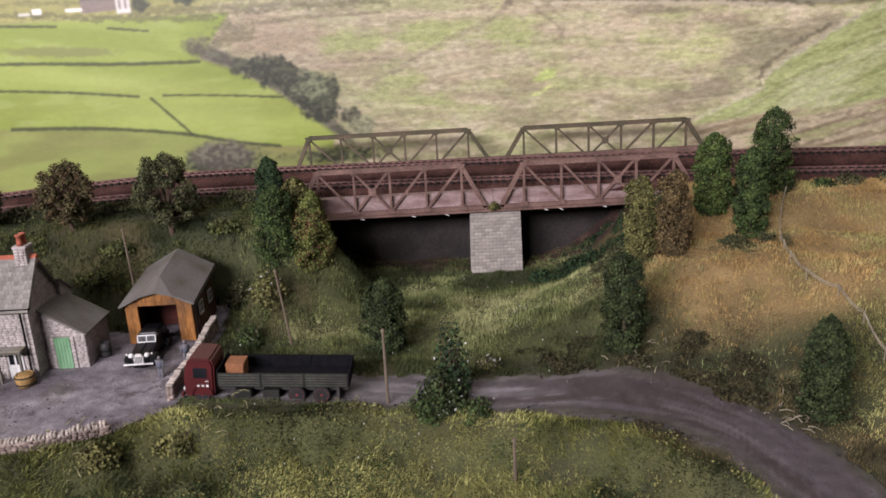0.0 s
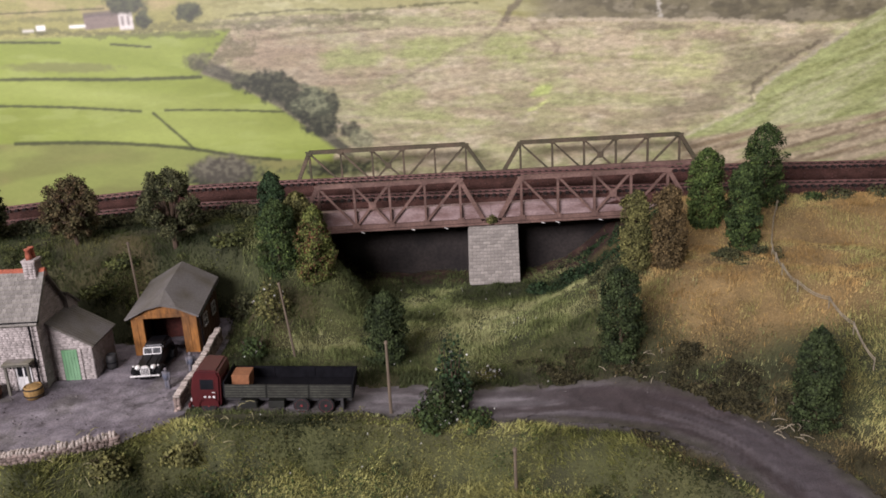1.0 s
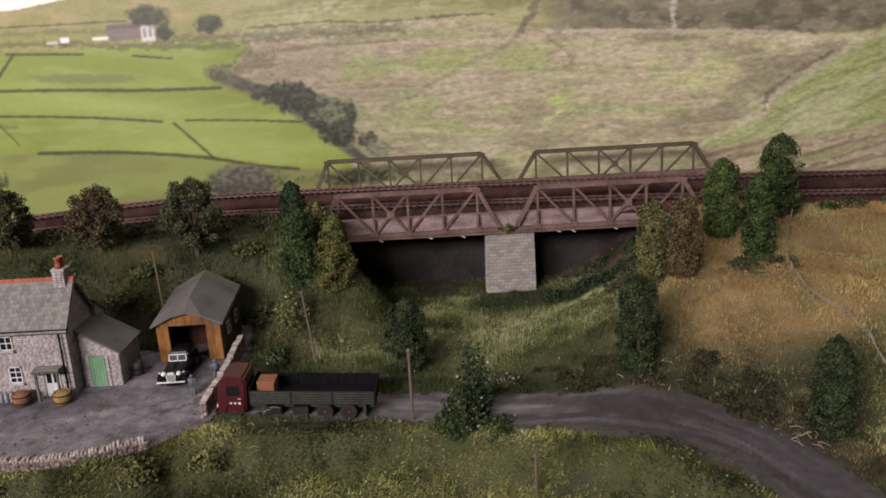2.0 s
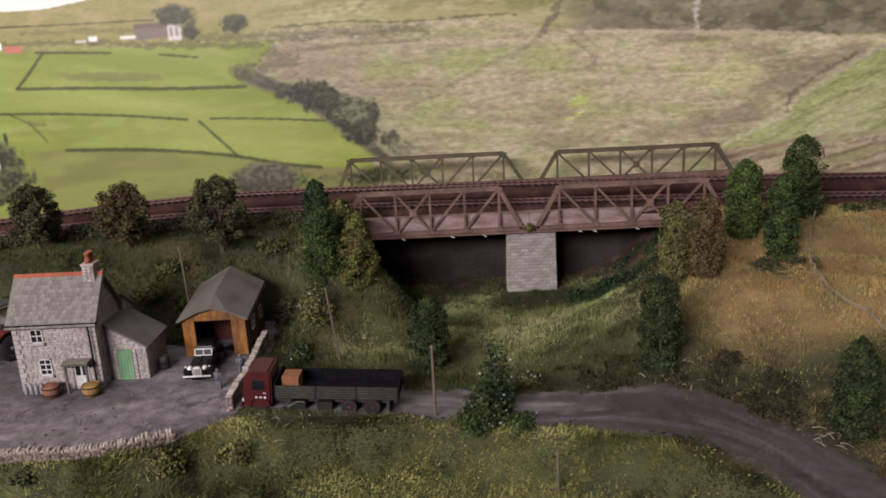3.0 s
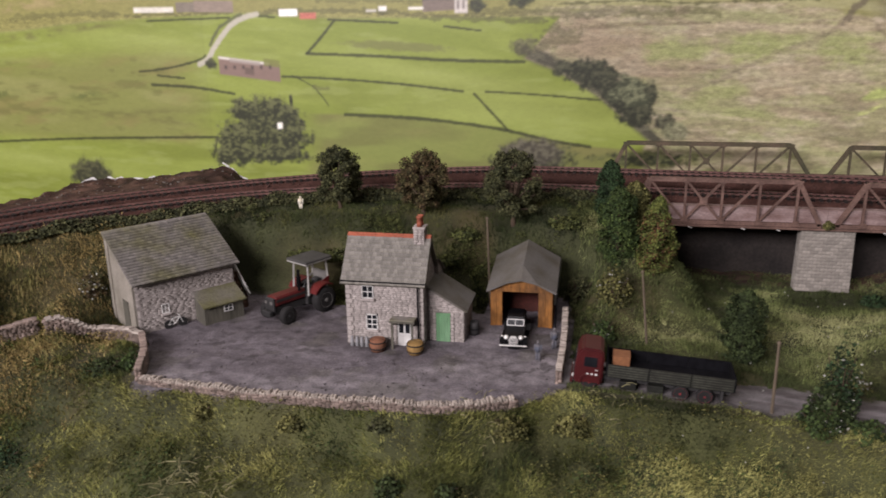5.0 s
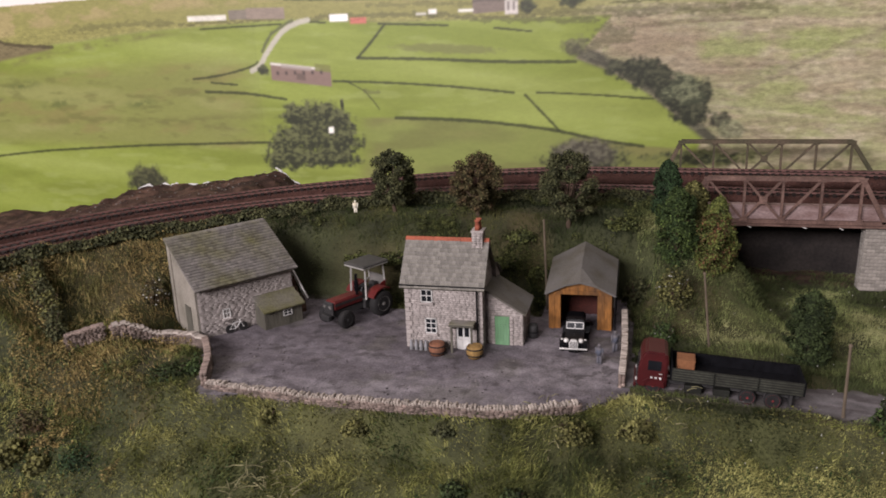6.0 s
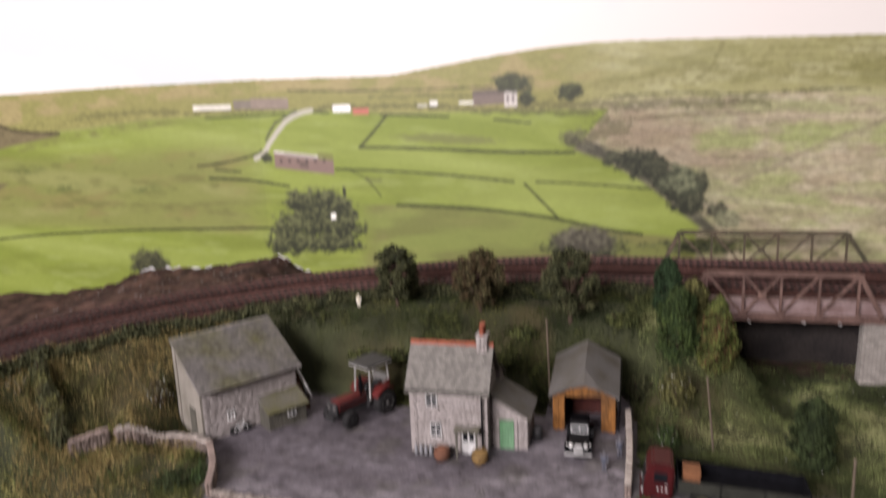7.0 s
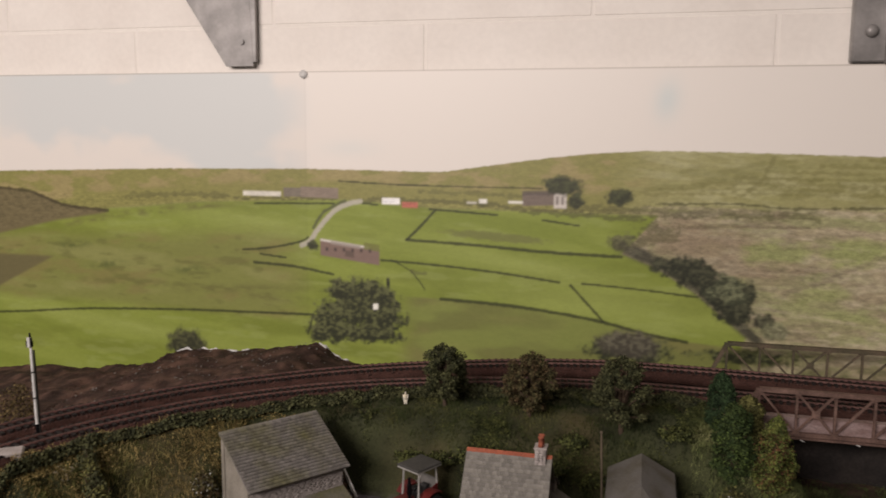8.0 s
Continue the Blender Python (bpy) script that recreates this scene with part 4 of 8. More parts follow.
    slab(-0.690, -0.645, 0.2235, 0.2285, (0.33, 0.29, 0.26), -0.12, 0.8)
    slab(-0.640, -0.617, 0.2185, 0.2280, (0.19, 0.20, 0.07), -0.12, 0.9)
    slab(-0.668, -0.655, 0.207, 0.216, (0.13, 0.10, 0.085), -0.12, 0.8)
    for k in range(6):
        slab(-0.698 + 0.013 * k, -0.694 + 0.013 * k, 0.214, 0.219, (0.06, 0.05, 0.05), -0.12, 0.8)
    for k in range(2):
        slab(-0.371 + 0.007 * k, -0.368 + 0.007 * k, 0.289, 0.300, (0.15, 0.13, 0.12), 0, 0.8)
    slab(-0.416, -0.372, 0.300, 0.306, (0.13, 0.11, 0.10), 0.05, 0.8)
    # woods, gully trees and single trees
    # the wooded gully at the fields' edge: a dim band, soft towards the fields, with crowns towards the moor
    gully = spline([(-0.300, 0.238), (-0.268, 0.224), (-0.236, 0.212), (-0.203, 0.193), (-0.176, 0.174), (-0.150, 0.151), (-0.130, 0.133), (-0.112, 0.118)], 0.01)
    gd = line_distance(gully, x, z) * (1 if line_distance(gully, np.array([-0.1]), np.array([0.25]))[0] > 0 else -1)
    body = sstep(-0.008, 0.002, gd) * (1 - sstep(0.6, 1.15, gd / 0.013 + 1.3 * (fbm(x * 70, z * 90, 4) - 0.5)))
    body = body * sstep(-0.31, -0.27, x) * (1 - sstep(-0.112, -0.095, x))
    lay((0.070, 0.069, 0.050), body * 0.95)
    lay((0.150, 0.145, 0.100), body * sstep(0.50, 0.66, fbm(x * 60 + 8, z * 130, 4)) * 0.7)
    for cx, cz, rx, rz in ((-0.215, 0.214, 0.036, 0.015), (-0.188, 0.205, 0.030, 0.022), (-0.172, 0.190, 0.020, 0.020), (-0.128, 0.180, 0.013, 0.020), (-0.142, 0.158, 0.024, 0.018), (-0.160, 0.172, 0.020, 0.014)):
        clump(cx, cz, rx, rz, (0.036, 0.040, 0.026), (0.092, 0.096, 0.060), 0.7)
    for cx, cz, rx, rz in ((-0.150, 0.192, 0.020, 0.015), (-0.140, 0.178, 0.020, 0.012), (-0.166, 0.183, 0.014, 0.010)):
        clump(cx, cz, rx, rz, (0.066, 0.074, 0.046), (0.185, 0.195, 0.120), 0.7)
    clump(-0.104, 0.148, 0.013, 0.012, (0.05, 0.05, 0.036), (0.14, 0.14, 0.09), 0.7)
    clump(-0.092, 0.136, 0.018, 0.013, (0.13, 0.135, 0.085), (0.27, 0.275, 0.17), 0.8, 0.8)
    clump(-0.284, 0.243, 0.020, 0.012, (0.075, 0.072, 0.048), (0.17, 0.165, 0.10), 0.8, 0.8)
    dark, light = (0.036, 0.041, 0.022), (0.135, 0.145, 0.068)
    for cx, cz, rx, rz in ((-0.655, 0.135, 0.048, 0.040), (-0.690, 0.108, 0.034, 0.034), (-0.612, 0.125, 0.036, 0.034), (-0.676, 0.158, 0.022, 0.018), (-0.632, 0.160, 0.024, 0.017), (-0.606, 0.149, 0.020, 0.014),
                           (-0.650, 0.096, 0.070, 0.014), (-0.6035, 0.173, 0.0035, 0.008), (-0.706, 0.090, 0.016, 0.014),
                           (-0.272, 0.104, 0.046, 0.020), (-0.25, 0.098, 0.036, 0.02), (-0.30, 0.098, 0.03, 0.016),
                           (-0.12, 0.100, 0.07, 0.012)):
        clump(cx, cz, rx, rz, dark, light)
    for cx, cz, rx, rz in ((-0.362, 0.313, 0.028, 0.014), (-0.289, 0.301, 0.018, 0.013), (-0.718, 0.220, 0.010, 0.009), (-0.345, 0.295, 0.012, 0.012)):
        clump(cx, cz, rx, rz, (0.05, 0.055, 0.032), (0.09, 0.10, 0.05), 0.6)
    clump(-0.927, 0.060, 0.036, 0.028, (0.045, 0.048, 0.028), (0.10, 0.105, 0.055), 0.45)
    clump(-0.272, 0.106, 0.046, 0.022, (0.070, 0.064, 0.050), (0.150, 0.140, 0.105), 0.3, 0.9)
    for k in range(5):
        clump(-0.11 + 0.034 * k, 0.088 + 0.010 * math.sin(k * 1.7), 0.02, 0.007, (0.11, 0.115, 0.05), (0.22, 0.23, 0.10), 0.9, 0.6)
    slab(-0.6265, -0.619, 0.132, 0.1405, (0.75, 0.73, 0.66), 0.1)
    # deep inks of the print
    c[:] = 0.23 * (np.clip(c, 0.004, 0.9) / 0.23) ** np.array((1.16, 1.18, 1.19))
    # the print is a little out of focus
    soft_c = c.copy()
    soft_c[1:-1, 1:-1] = 0.40 * c[1:-1, 1:-1] + 0.15 * (c[:-2, 1:-1] + c[2:, 1:-1] + c[1:-1, :-2] + c[1:-1, 2:])
    c[:] = soft_c
    # grain of the print
    calm = 1.1 - 0.85 * field
    c[:] *= (1 + calm * (0.14 * (small - 0.5) + 0.08 * (tiny - 0.5)))[..., None]
    # sky
    line = np.interp(x, [-1.4, -1.248, -0.945, -0.728, -0.529, -0.474, -0.398, -0.325, -0.254, -0.185, -0.086, 0.02, 0.3, 0.6, 1.0],
                     [0.314, 0.318, 0.327, 0.330, 0.329, 0.337, 0.348, 0.357, 0.361, 0.361, 0.359, 0.357, 0.352, 0.356, 0.36])
    up = sstep(-0.001, 0.0012, z - line + 0.002 * (small - 0.5))
    cloud = fbm(x * 7 + 1, z * 12, 4)
    blue = np.clip(sstep(0.40, 0.62, cloud + 0.10), 0, 1) * (1 - sstep(-0.78, -0.70, x)) * sstep(-1.40, -1.15, x + 0.12 * (cloud - 0.5))
    sky = mixc(np.broadcast_to(np.array((0.80, 0.755, 0.70)), c.shape), (0.675, 0.70, 0.69), blue)
    spot = np.exp(-(((x + 0.235) / 0.016) ** 2 + ((z - 0.425 - 0.2 * (x + 0.235)) / 0.024) ** 2)) + 0.4 * np.exp(-(((x + 0.66) / 0.04) ** 2 + ((z - 0.36) / 0.012) ** 2))
    sky = mixc(sky, (0.64, 0.70, 0.69), np.clip(spot, 0, 1) * 0.8)
    c[:] = c * (1 - up[..., None]) + sky * up[..., None]
    lay((0.42, 0.37, 0.32), sstep(0.4638, 0.4648, z) * 0.6)
    # the join between two sheets
    c[:] *= (1 - 0.06 * np.exp(-((x + 0.726) / 0.0012) ** 2))[..., None]
    c[:] *= np.where(x < -0.726, 0.955, 1.0)[..., None]
    verts = np.c_[x.ravel(), np.full(x.size, 0.912), z.ravel()]
    coarse = np.clip(calm - 0.05, 0.16, 1.0) * (1 - up) * (1 - 0.6 * hill)
    return verts, faces, np.concatenate([np.clip(c, 0.005, 0.9), coarse[..., None]], -1).reshape(-1, 4)


sheet_v, sheet_f, sheet_c = painted_scene()
backdrop = raw("backdrop", sheet_v, sheet_f, "print", tone=sheet_c)
tagged(backdrop, "printed moorland photograph with green walled fields and sky", "back scene", kind="structure")
part("backing_board", box(BM(), -1.40, 1.00, 0.9125, 0.9255, -0.32, 0.466), "white", backdrop)
pin = BM()
lathe(pin, [(0.0055, 0), (0.006, 0.002), (0.003, 0.004)], 10, pose(-0.728, 0.912, 0.462, 90))
part("fixing", pin, "white", backdrop)

# ---------------------------------------------------------------- railway
FRONT, REAR = offset_line(MID, -0.0255), offset_line(MID, 0.0255)


def resample(line, step):
    s = np.r_[0, np.cumsum(np.hypot(*np.diff(line, axis=0).T))]
    t = np.arange(0, s[-1], step)
    return np.c_[np.interp(t, s, line[:, 0]), np.interp(t, s, line[:, 1])]


def swept(line, z, section, material, parent, name, label=""):
    """Carries a closed section of (across, up) along a line in the plan."""
    p = resample(line, 0.012)
    t = np.gradient(p, axis=0)
    t /= np.linalg.norm(t, axis=1)[:, None]
    nrm = np.c_[t[:, 1], -t[:, 0]]
    k = len(section)
    v = np.concatenate([np.c_[p + nrm * a, z(p[:, 0]) + b] for a, b in section])
    n = len(p)
    f = [[i * n + j, ((i + 1) % k) * n + j, ((i + 1) % k) * n + j + 1, i * n + j + 1] for i in range(k) for j in range(n - 1)]
    return raw(name, v, f, material, parent, label)


def railway(line, z, label):
    track = thing("railway_track", pose(0, 0, 0), label, "railway track", "two railway tracks")
    swept(line, z, [(-0.024, -0.010), (-0.019, 0.0006), (0.019, 0.0006), (0.024, -0.010)], "ballast", track, "ballast_bed")
    for side in (-0.00825, 0.00825):
        swept(line, lambda u: z(u) + 0.0020, [(side - 0.0011, 0), (side - 0.0004, 0.0007), (side - 0.0006, 0.0024), (side + 0.0006, 0.0024),
                                 (side + 0.0004, 0.0007), (side + 0.0011, 0)], "rail", track, "rail")
    p = resample(line, 0.0082)
    t = np.gradient(p, axis=0)
    data = None
    rnd = random.Random(3)
    for (px, py), (tx, ty) in zip(p, t):
        if px > 0.72 or py < 0.22:
            continue
        if data is None:
            data = part("sleeper", rounded_box(0.0036, 0.032, 0.0030, 0.0), "sleeper", track).data
            ob = [o for o in track.children if o.name.startswith("sleeper")][0]
        else:
            ob = new("sleeper", data)
            ob.parent = track
        ob.matrix_basis = pose(px, py, float(z(px)) + 0.0016, 0, 0, math.degrees(math.atan2(ty, tx)) + rnd.uniform(-1.2, 1.2))
    return track


railway(FRONT, lambda u: np.full(np.shape(u), 0.0825), "rust-brown model railway track on the near ballast")
railway(REAR, lambda u: np.interp(u, [-0.68, -0.30], [0.0845, 0.0935]), "rust-brown model railway track beside the back scene")

# ---------------------------------------------------------------- girder bridge
YF, YR = 0.744, 0.862


def truss(parent, x0, x1, y, z0, z1, slope_l, slope_r, panels, cross, depth=0.005, paint="rust"):
    """One lattice side: chords, end posts, uprights, diagonals and gusset plates."""
    t = new("truss")
    t.empty_display_size, t.parent = 0.01, parent
    part("bottom_chord", box(BM(), x0, x1, y - depth / 2, y + depth / 2, z0, z0 + 0.004), paint, t)
    part("top_chord", box(BM(), x0 + slope_l, x1 - slope_r, y - depth / 2 - 0.001, y + depth / 2 + 0.001, z1 - 0.0045, z1), paint, t)
    if slope_l:
        part("end_post", bar(BM(), (x0 + 0.001, y, z0 + 0.002), (x0 + slope_l, y, z1 - 0.002), depth, 0.0045), paint, t)
    if slope_r:
        part("end_post", bar(BM(), (x1 - 0.001, y, z0 + 0.002), (x1 - slope_r, y, z1 - 0.002), depth, 0.0045), paint, t)
    a, b = x0 + slope_l, x1 - slope_r
    w = (b - a) / panels
    for i in range(panels + 1):
        px = a + w * i
        part("upright", box(BM(), px - 0.0012, px + 0.0012, y - 0.0016, y + 0.0016, z0 + 0.003, z1 - 0.003), paint, t)
        part("gusset", prism(BM(), [(px - 0.0026, z1 - 0.0055), (px + 0.0026, z1 - 0.0055), (px + 0.0042, z1 - 0.0005), (px - 0.0042, z1 - 0.0005)], "y", y - depth / 2 - 0.0014, y - depth / 2 - 0.0009), paint, t)
        part("gusset", prism(BM(), [(px - 0.0048, z0 + 0.001), (px + 0.0048, z0 + 0.001), (px + 0.0030, z0 + 0.0065), (px - 0.0030, z0 + 0.0065)], "y", y - depth / 2 - 0.0012, y - depth / 2 - 0.0007), paint, t)
    for i in range(panels):
        l, r = a + w * i, a + w * (i + 1)
        if i <= cross:
            part("diagonal", bar(BM(), (l, y - 0.001, z1 - 0.003), (r, y - 0.001, z0 + 0.003), 0.0014, 0.0024), paint, t)
        if i >= cross:
            part("diagonal", bar(BM(), (l, y + 0.001, z0 + 0.003), (r, y + 0.001, z1 - 0.003), 0.0014, 0.0026), paint, t)
        if i == cross:
            mx, mz = (l + r) / 2, (z0 + z1) / 2
            part("gusset", box(BM(), mx - 0.004, mx + 0.004, y - 0.0026, y - 0.002, mz - 0.004, mz + 0.004), paint, t)
    return t


bridge = thing("girder_bridge", pose(0, 0, 0), "rusty two-span lattice girder railway bridge on a stone pier", "bridge")
part("deck", box(BM(), -0.19, 0.328, YF + 0.0062, YR - 0.0035, 0.066, 0.0735), "rust_pale", bridge)
for xa, xb in ((-0.190, 0.058), (0.0584, 0.300)):
    part("fascia_plate", box(BM(), xa, xb, YF + 0.0040, YF + 0.0060, 0.0605, 0.0785), "rust_pale", bridge, "pale rusty fascia plate")
    part("bottom_flange", box(BM(), xa, xb, YF - 0.005, YF + 0.0038, 0.0585, 0.0606), "rust", bridge)
    part("top_flange", box(BM(), xa, xb, YF + 0.0035, YF + 0.0150, 0.0786, 0.0796), "rust_pale", bridge)
    for i in range(10):
        bx = xa + 0.012 + (xb - xa - 0.024) * i / 9
        part("cross_beam", box(BM(), bx - 0.002, bx + 0.002, YF + 0.0065, YR, 0.0600, 0.0655), "rust", bridge)
truss(bridge, -0.156, 0.051, YF, 0.0608, 0.1118, 0.028, 0.026, 4, 1, 0.004)
truss(bridge, 0.0655, 0.279, YF, 0.0608, 0.1105, 0.026, 0.028, 4, 2, 0.004)
truss(bridge, -0.172, 0.066, YR, 0.086, 0.1315, 0.020, 0.028, 5, 2, paint="rust_moss")
truss(bridge, 0.079, 0.325, YR, 0.086, 0.1300, 0.0255, 0.026, 5, 2, paint="rust_moss")
part("rear_girder", box(BM(), -0.178, 0.328, YR - 0.0028, YR + 0.0026, 0.074, 0.0955), "rust", bridge)

for i, tx_ in enumerate((-0.085, -0.030, 0.006, 0.112, 0.128, 0.175)):
    part("loose_strip", bar(BM(), (tx_, YF - 0.0040, 0.0582), (tx_ + 0.004, YF - 0.0052, 0.0566 + 0.0006 * (i % 2)), 0.0008, 0.0007), "white", bridge, "pale loose strip under the girder")

pier = thing("bridge_pier", pose(0.060, 0.7455, -0.012), "pale grey brick bridge pier standing in grass", "bridge pier")
part("core", box(BM(), -0.0266, 0.0266, -0.0004, 0.0145, 0.0, 0.069), "mortar", pier)
brick_data = {}
rnd = random.Random(5)
for row in range(18):
    z0 = 0.0005 + row * 0.00383
    taper = 0.0012 * (1 - row / 18)
    n = 7
    w = (0.0544 + 2 * taper) / n
    for i in range(-1, n + 1):
        a = -0.0272 - taper + w * i + (w / 2 if row % 2 else 0)
        b = a + w
        a, b = max(a, -0.0272 - taper), min(b, 0.0272 + taper)
        if b - a < 0.002:
            continue
        key = round(b - a, 3)
        if key not in brick_data:
            ob = part("brick", rounded_box(b - a - 0.0006, 0.005, 0.0034, 0.0003), "brick", pier)
            brick_data[key] = ob.data
        else:
            ob = new("brick", brick_data[key])
            ob.parent = pier
        ob.location = ((a + b) / 2, 0.0015 + rnd.uniform(-0.0003, 0.0003), z0 + 0.0019)
    for side in (-1, 1):
        for i in range(1):
            if "s" not in brick_data:
                ob = part("brick", rounded_box(0.004, 0.0104, 0.0034, 0.0003), "brick", pier)
                brick_data["s"] = ob.data
            else:
                ob = new("brick", brick_data["s"])
                ob.parent = pier
            ob.location = (side * (0.0254 + taper), 0.0096 + 0.011 * i, z0 + 0.0019)

# flat dark board added so that the hollow under the deck ends in darkness
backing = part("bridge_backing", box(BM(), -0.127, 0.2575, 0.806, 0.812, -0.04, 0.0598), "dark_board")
tagged(backing, "dark brown board standing in for the darkness under the bridge", "backing board", kind="structure")
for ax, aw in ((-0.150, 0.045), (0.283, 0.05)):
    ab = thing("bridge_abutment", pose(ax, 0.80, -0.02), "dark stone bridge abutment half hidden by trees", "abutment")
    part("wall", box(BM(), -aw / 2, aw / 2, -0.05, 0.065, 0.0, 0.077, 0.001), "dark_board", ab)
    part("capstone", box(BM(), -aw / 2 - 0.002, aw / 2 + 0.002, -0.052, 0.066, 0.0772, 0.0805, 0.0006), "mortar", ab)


# ---------------------------------------------------------------- masonry and roofs
def masonry(parent, name, material, m, outline, course, openings=(), length=(1.6, 3.8), proud=0.0002, seed=1, skin=0.00016, kind="stuff"):
    """Coursed stones on a wall face: outline is (x0, x1, height at x0, height at x1, peak x, peak height); openings x0, x1, z0, z1."""
    rnd = random.Random(seed)
    x0, x1, h0, h1, px, ph = outline
    verts, faces = [], []

    def top(x):
        return float(np.interp(x, [x0, px, x1], [h0, ph, h1]))
    z, row = 0.0, 0
    while z < max(h0, h1, ph) - 0.0005:
        ch = course * rnd.uniform(0.85, 1.15)
        x = x0
        while x < x1 - 1e-5:
            w = course * rnd.uniform(*length)
            xe = min(x + w, x1)
            if x1 - xe < course * 0.5:
                xe = x1
            limit = min(top(x), top(xe), top((x + xe) / 2) if px > x0 else 9)
            a, b, c, d = x, xe, z, min(z + ch, limit)
            clear = d - c > 0.0006
            for ox0, ox1, oz0, oz1 in openings:
                if a < ox1 - 1e-5 and b > ox0 + 1e-5 and c < oz1 - 1e-5 and d > oz0 + 1e-5:
                    if a < ox0 - 0.001:
                        b = min(b, ox0)
                    elif b > ox1 + 0.001:
                        a = max(a, ox1)
                    elif c < oz0 - 0.0008:
                        d = min(d, oz0)
                    elif d > oz1 + 0.0008:
                        c = max(c, oz1)
                    else:
                        clear = False
            if clear and b - a > 0.0006 and d - c > 0.0005:
                j = 0.00012
                y = -skin - rnd.uniform(0, proud)
                e = 0.00014
                base = len(verts)
                for vx, vz in ((a + j, c + j), (b - j, c + j), (b - j, d - j), (a + j, d - j)):
                    verts.append((vx, 0.0, vz))
                for vx, vz in ((a + j + e, c + j + e), (b - j - e, c + j + e), (b - j - e, d - j - e), (a + j + e, d - j - e)):
                    verts.append((vx, y, vz))
                faces.append((base + 4, base + 5, base + 6, base + 7))
                for i in range(4):
                    faces.append((base + i, base + (i + 1) % 4, base + 4 + (i + 1) % 4, base + 4 + i))
            x = xe
        z += ch
        row += 1
    v = [m @ Vector(p) for p in verts]
    return tagged(raw(name, v, faces, material, parent), kind=kind)


def slates(parent, m, width, run, rows, cols, material, joined=False, seed=3, thick=0.0012):
    """Overlapping slates on a slope: m has x along the eave and y up the slope."""
    rnd = random.Random(seed)
    rh, cw = run / rows, width / cols
    if joined:
        verts, faces = [], []
        for r in range(rows):
            for c in range(-1, cols + 1):
                a = cw * c + (cw / 2 if r % 2 else 0)
                a, b = max(a, 0), min(a + cw, width)
                if b - a < 0.0008:
                    continue
                y0, y1 = rh * r - rh * 0.12, rh * (r + 1) + rh * 0.1
                k, lift = len(verts), rnd.uniform(0, 0.0003)
                for px, py, pz in ((a + 0.0001, y0, thick * 1.5 + lift), (b - 0.0001, y0, thick * 1.5 + lift), (b - 0.0001, y1, thick * 0.5), (a + 0.0001, y1, thick * 0.5),
                                   (a + 0.0001, y0, thick * 0.4), (b - 0.0001, y0, thick * 0.4)):
                    verts.append(m @ Vector((px, py, pz)))
                faces += [(k, k + 1, k + 2, k + 3), (k + 4, k + 5, k + 1, k)]
        return tagged(raw("slating", verts, faces, material, parent), kind="stuff")
    data = {}
    for r in range(rows):
        for c in range(-1, cols + 1):
            a = cw * c + (cw / 2 if r % 2 else 0)
            a, b = max(a, 0), min(a + cw, width)
            if b - a < 0.0008:
                continue
            key = round(b - a, 4)
            if key not in data:
                bm = BM()
                box(bm, -(b - a) / 2 + 0.00005, (b - a) / 2 - 0.00005, -rh * 0.62, rh * 0.6, 0, thick, 0.00006)
                ob = part("slate", bm, material, parent)
                data[key] = ob.data
            else:
                ob = new("slate", data[key])
                ob.parent = parent
            ob.matrix_basis = m @ pose((a + b) / 2, rh * (r + 0.5), thick * 0.55 + rnd.uniform(0, 0.0002), -3.4 + rnd.uniform(-0.5, 0.5), 0, rnd.uniform(-0.35, 0.35))


def window(parent, x, z, w, h, cols, rows, y, m=None, sill=True):
    """A white casement set in a wall whose face is at y."""
    m = m or Matrix()
    win = part("window", box(BM(), x, x + w, y + 0.0004, y + 0.0012, z, z + h, 0, m), "pane", parent, "dark glazed white-framed window")
    f = BM()
    t = 0.0007
    for a, b, c, d in ((x, x + w, z, z + t), (x, x + w, z + h - t, z + h), (x, x + t, z, z + h), (x + w - t, x + w, z, z + h)):
        box(f, a, b, y - 0.0006, y + 0.0008, c, d, 0, m)
    part("window_frame", f, "white", win)
    g = BM()
    for i in range(1, cols):
        box(g, x + w * i / cols - 0.0003, x + w * i / cols + 0.0003, y - 0.0002, y + 0.0007, z + t, z + h - t, 0, m)
    for i in range(1, rows):
        box(g, x + t, x + w - t, y - 0.00015, y + 0.0006, z + h * i / rows - 0.0003, z + h * i / rows + 0.0003, 0, m)
    part("glazing_bars", g, "white", win)
    if sill:
        part("window_sill", box(BM(), x - 0.0012, x + w + 0.0012, y - 0.0026, y + 0.0005, z - 0.0016, z, 0.0002, m), "stone", win)
    return win


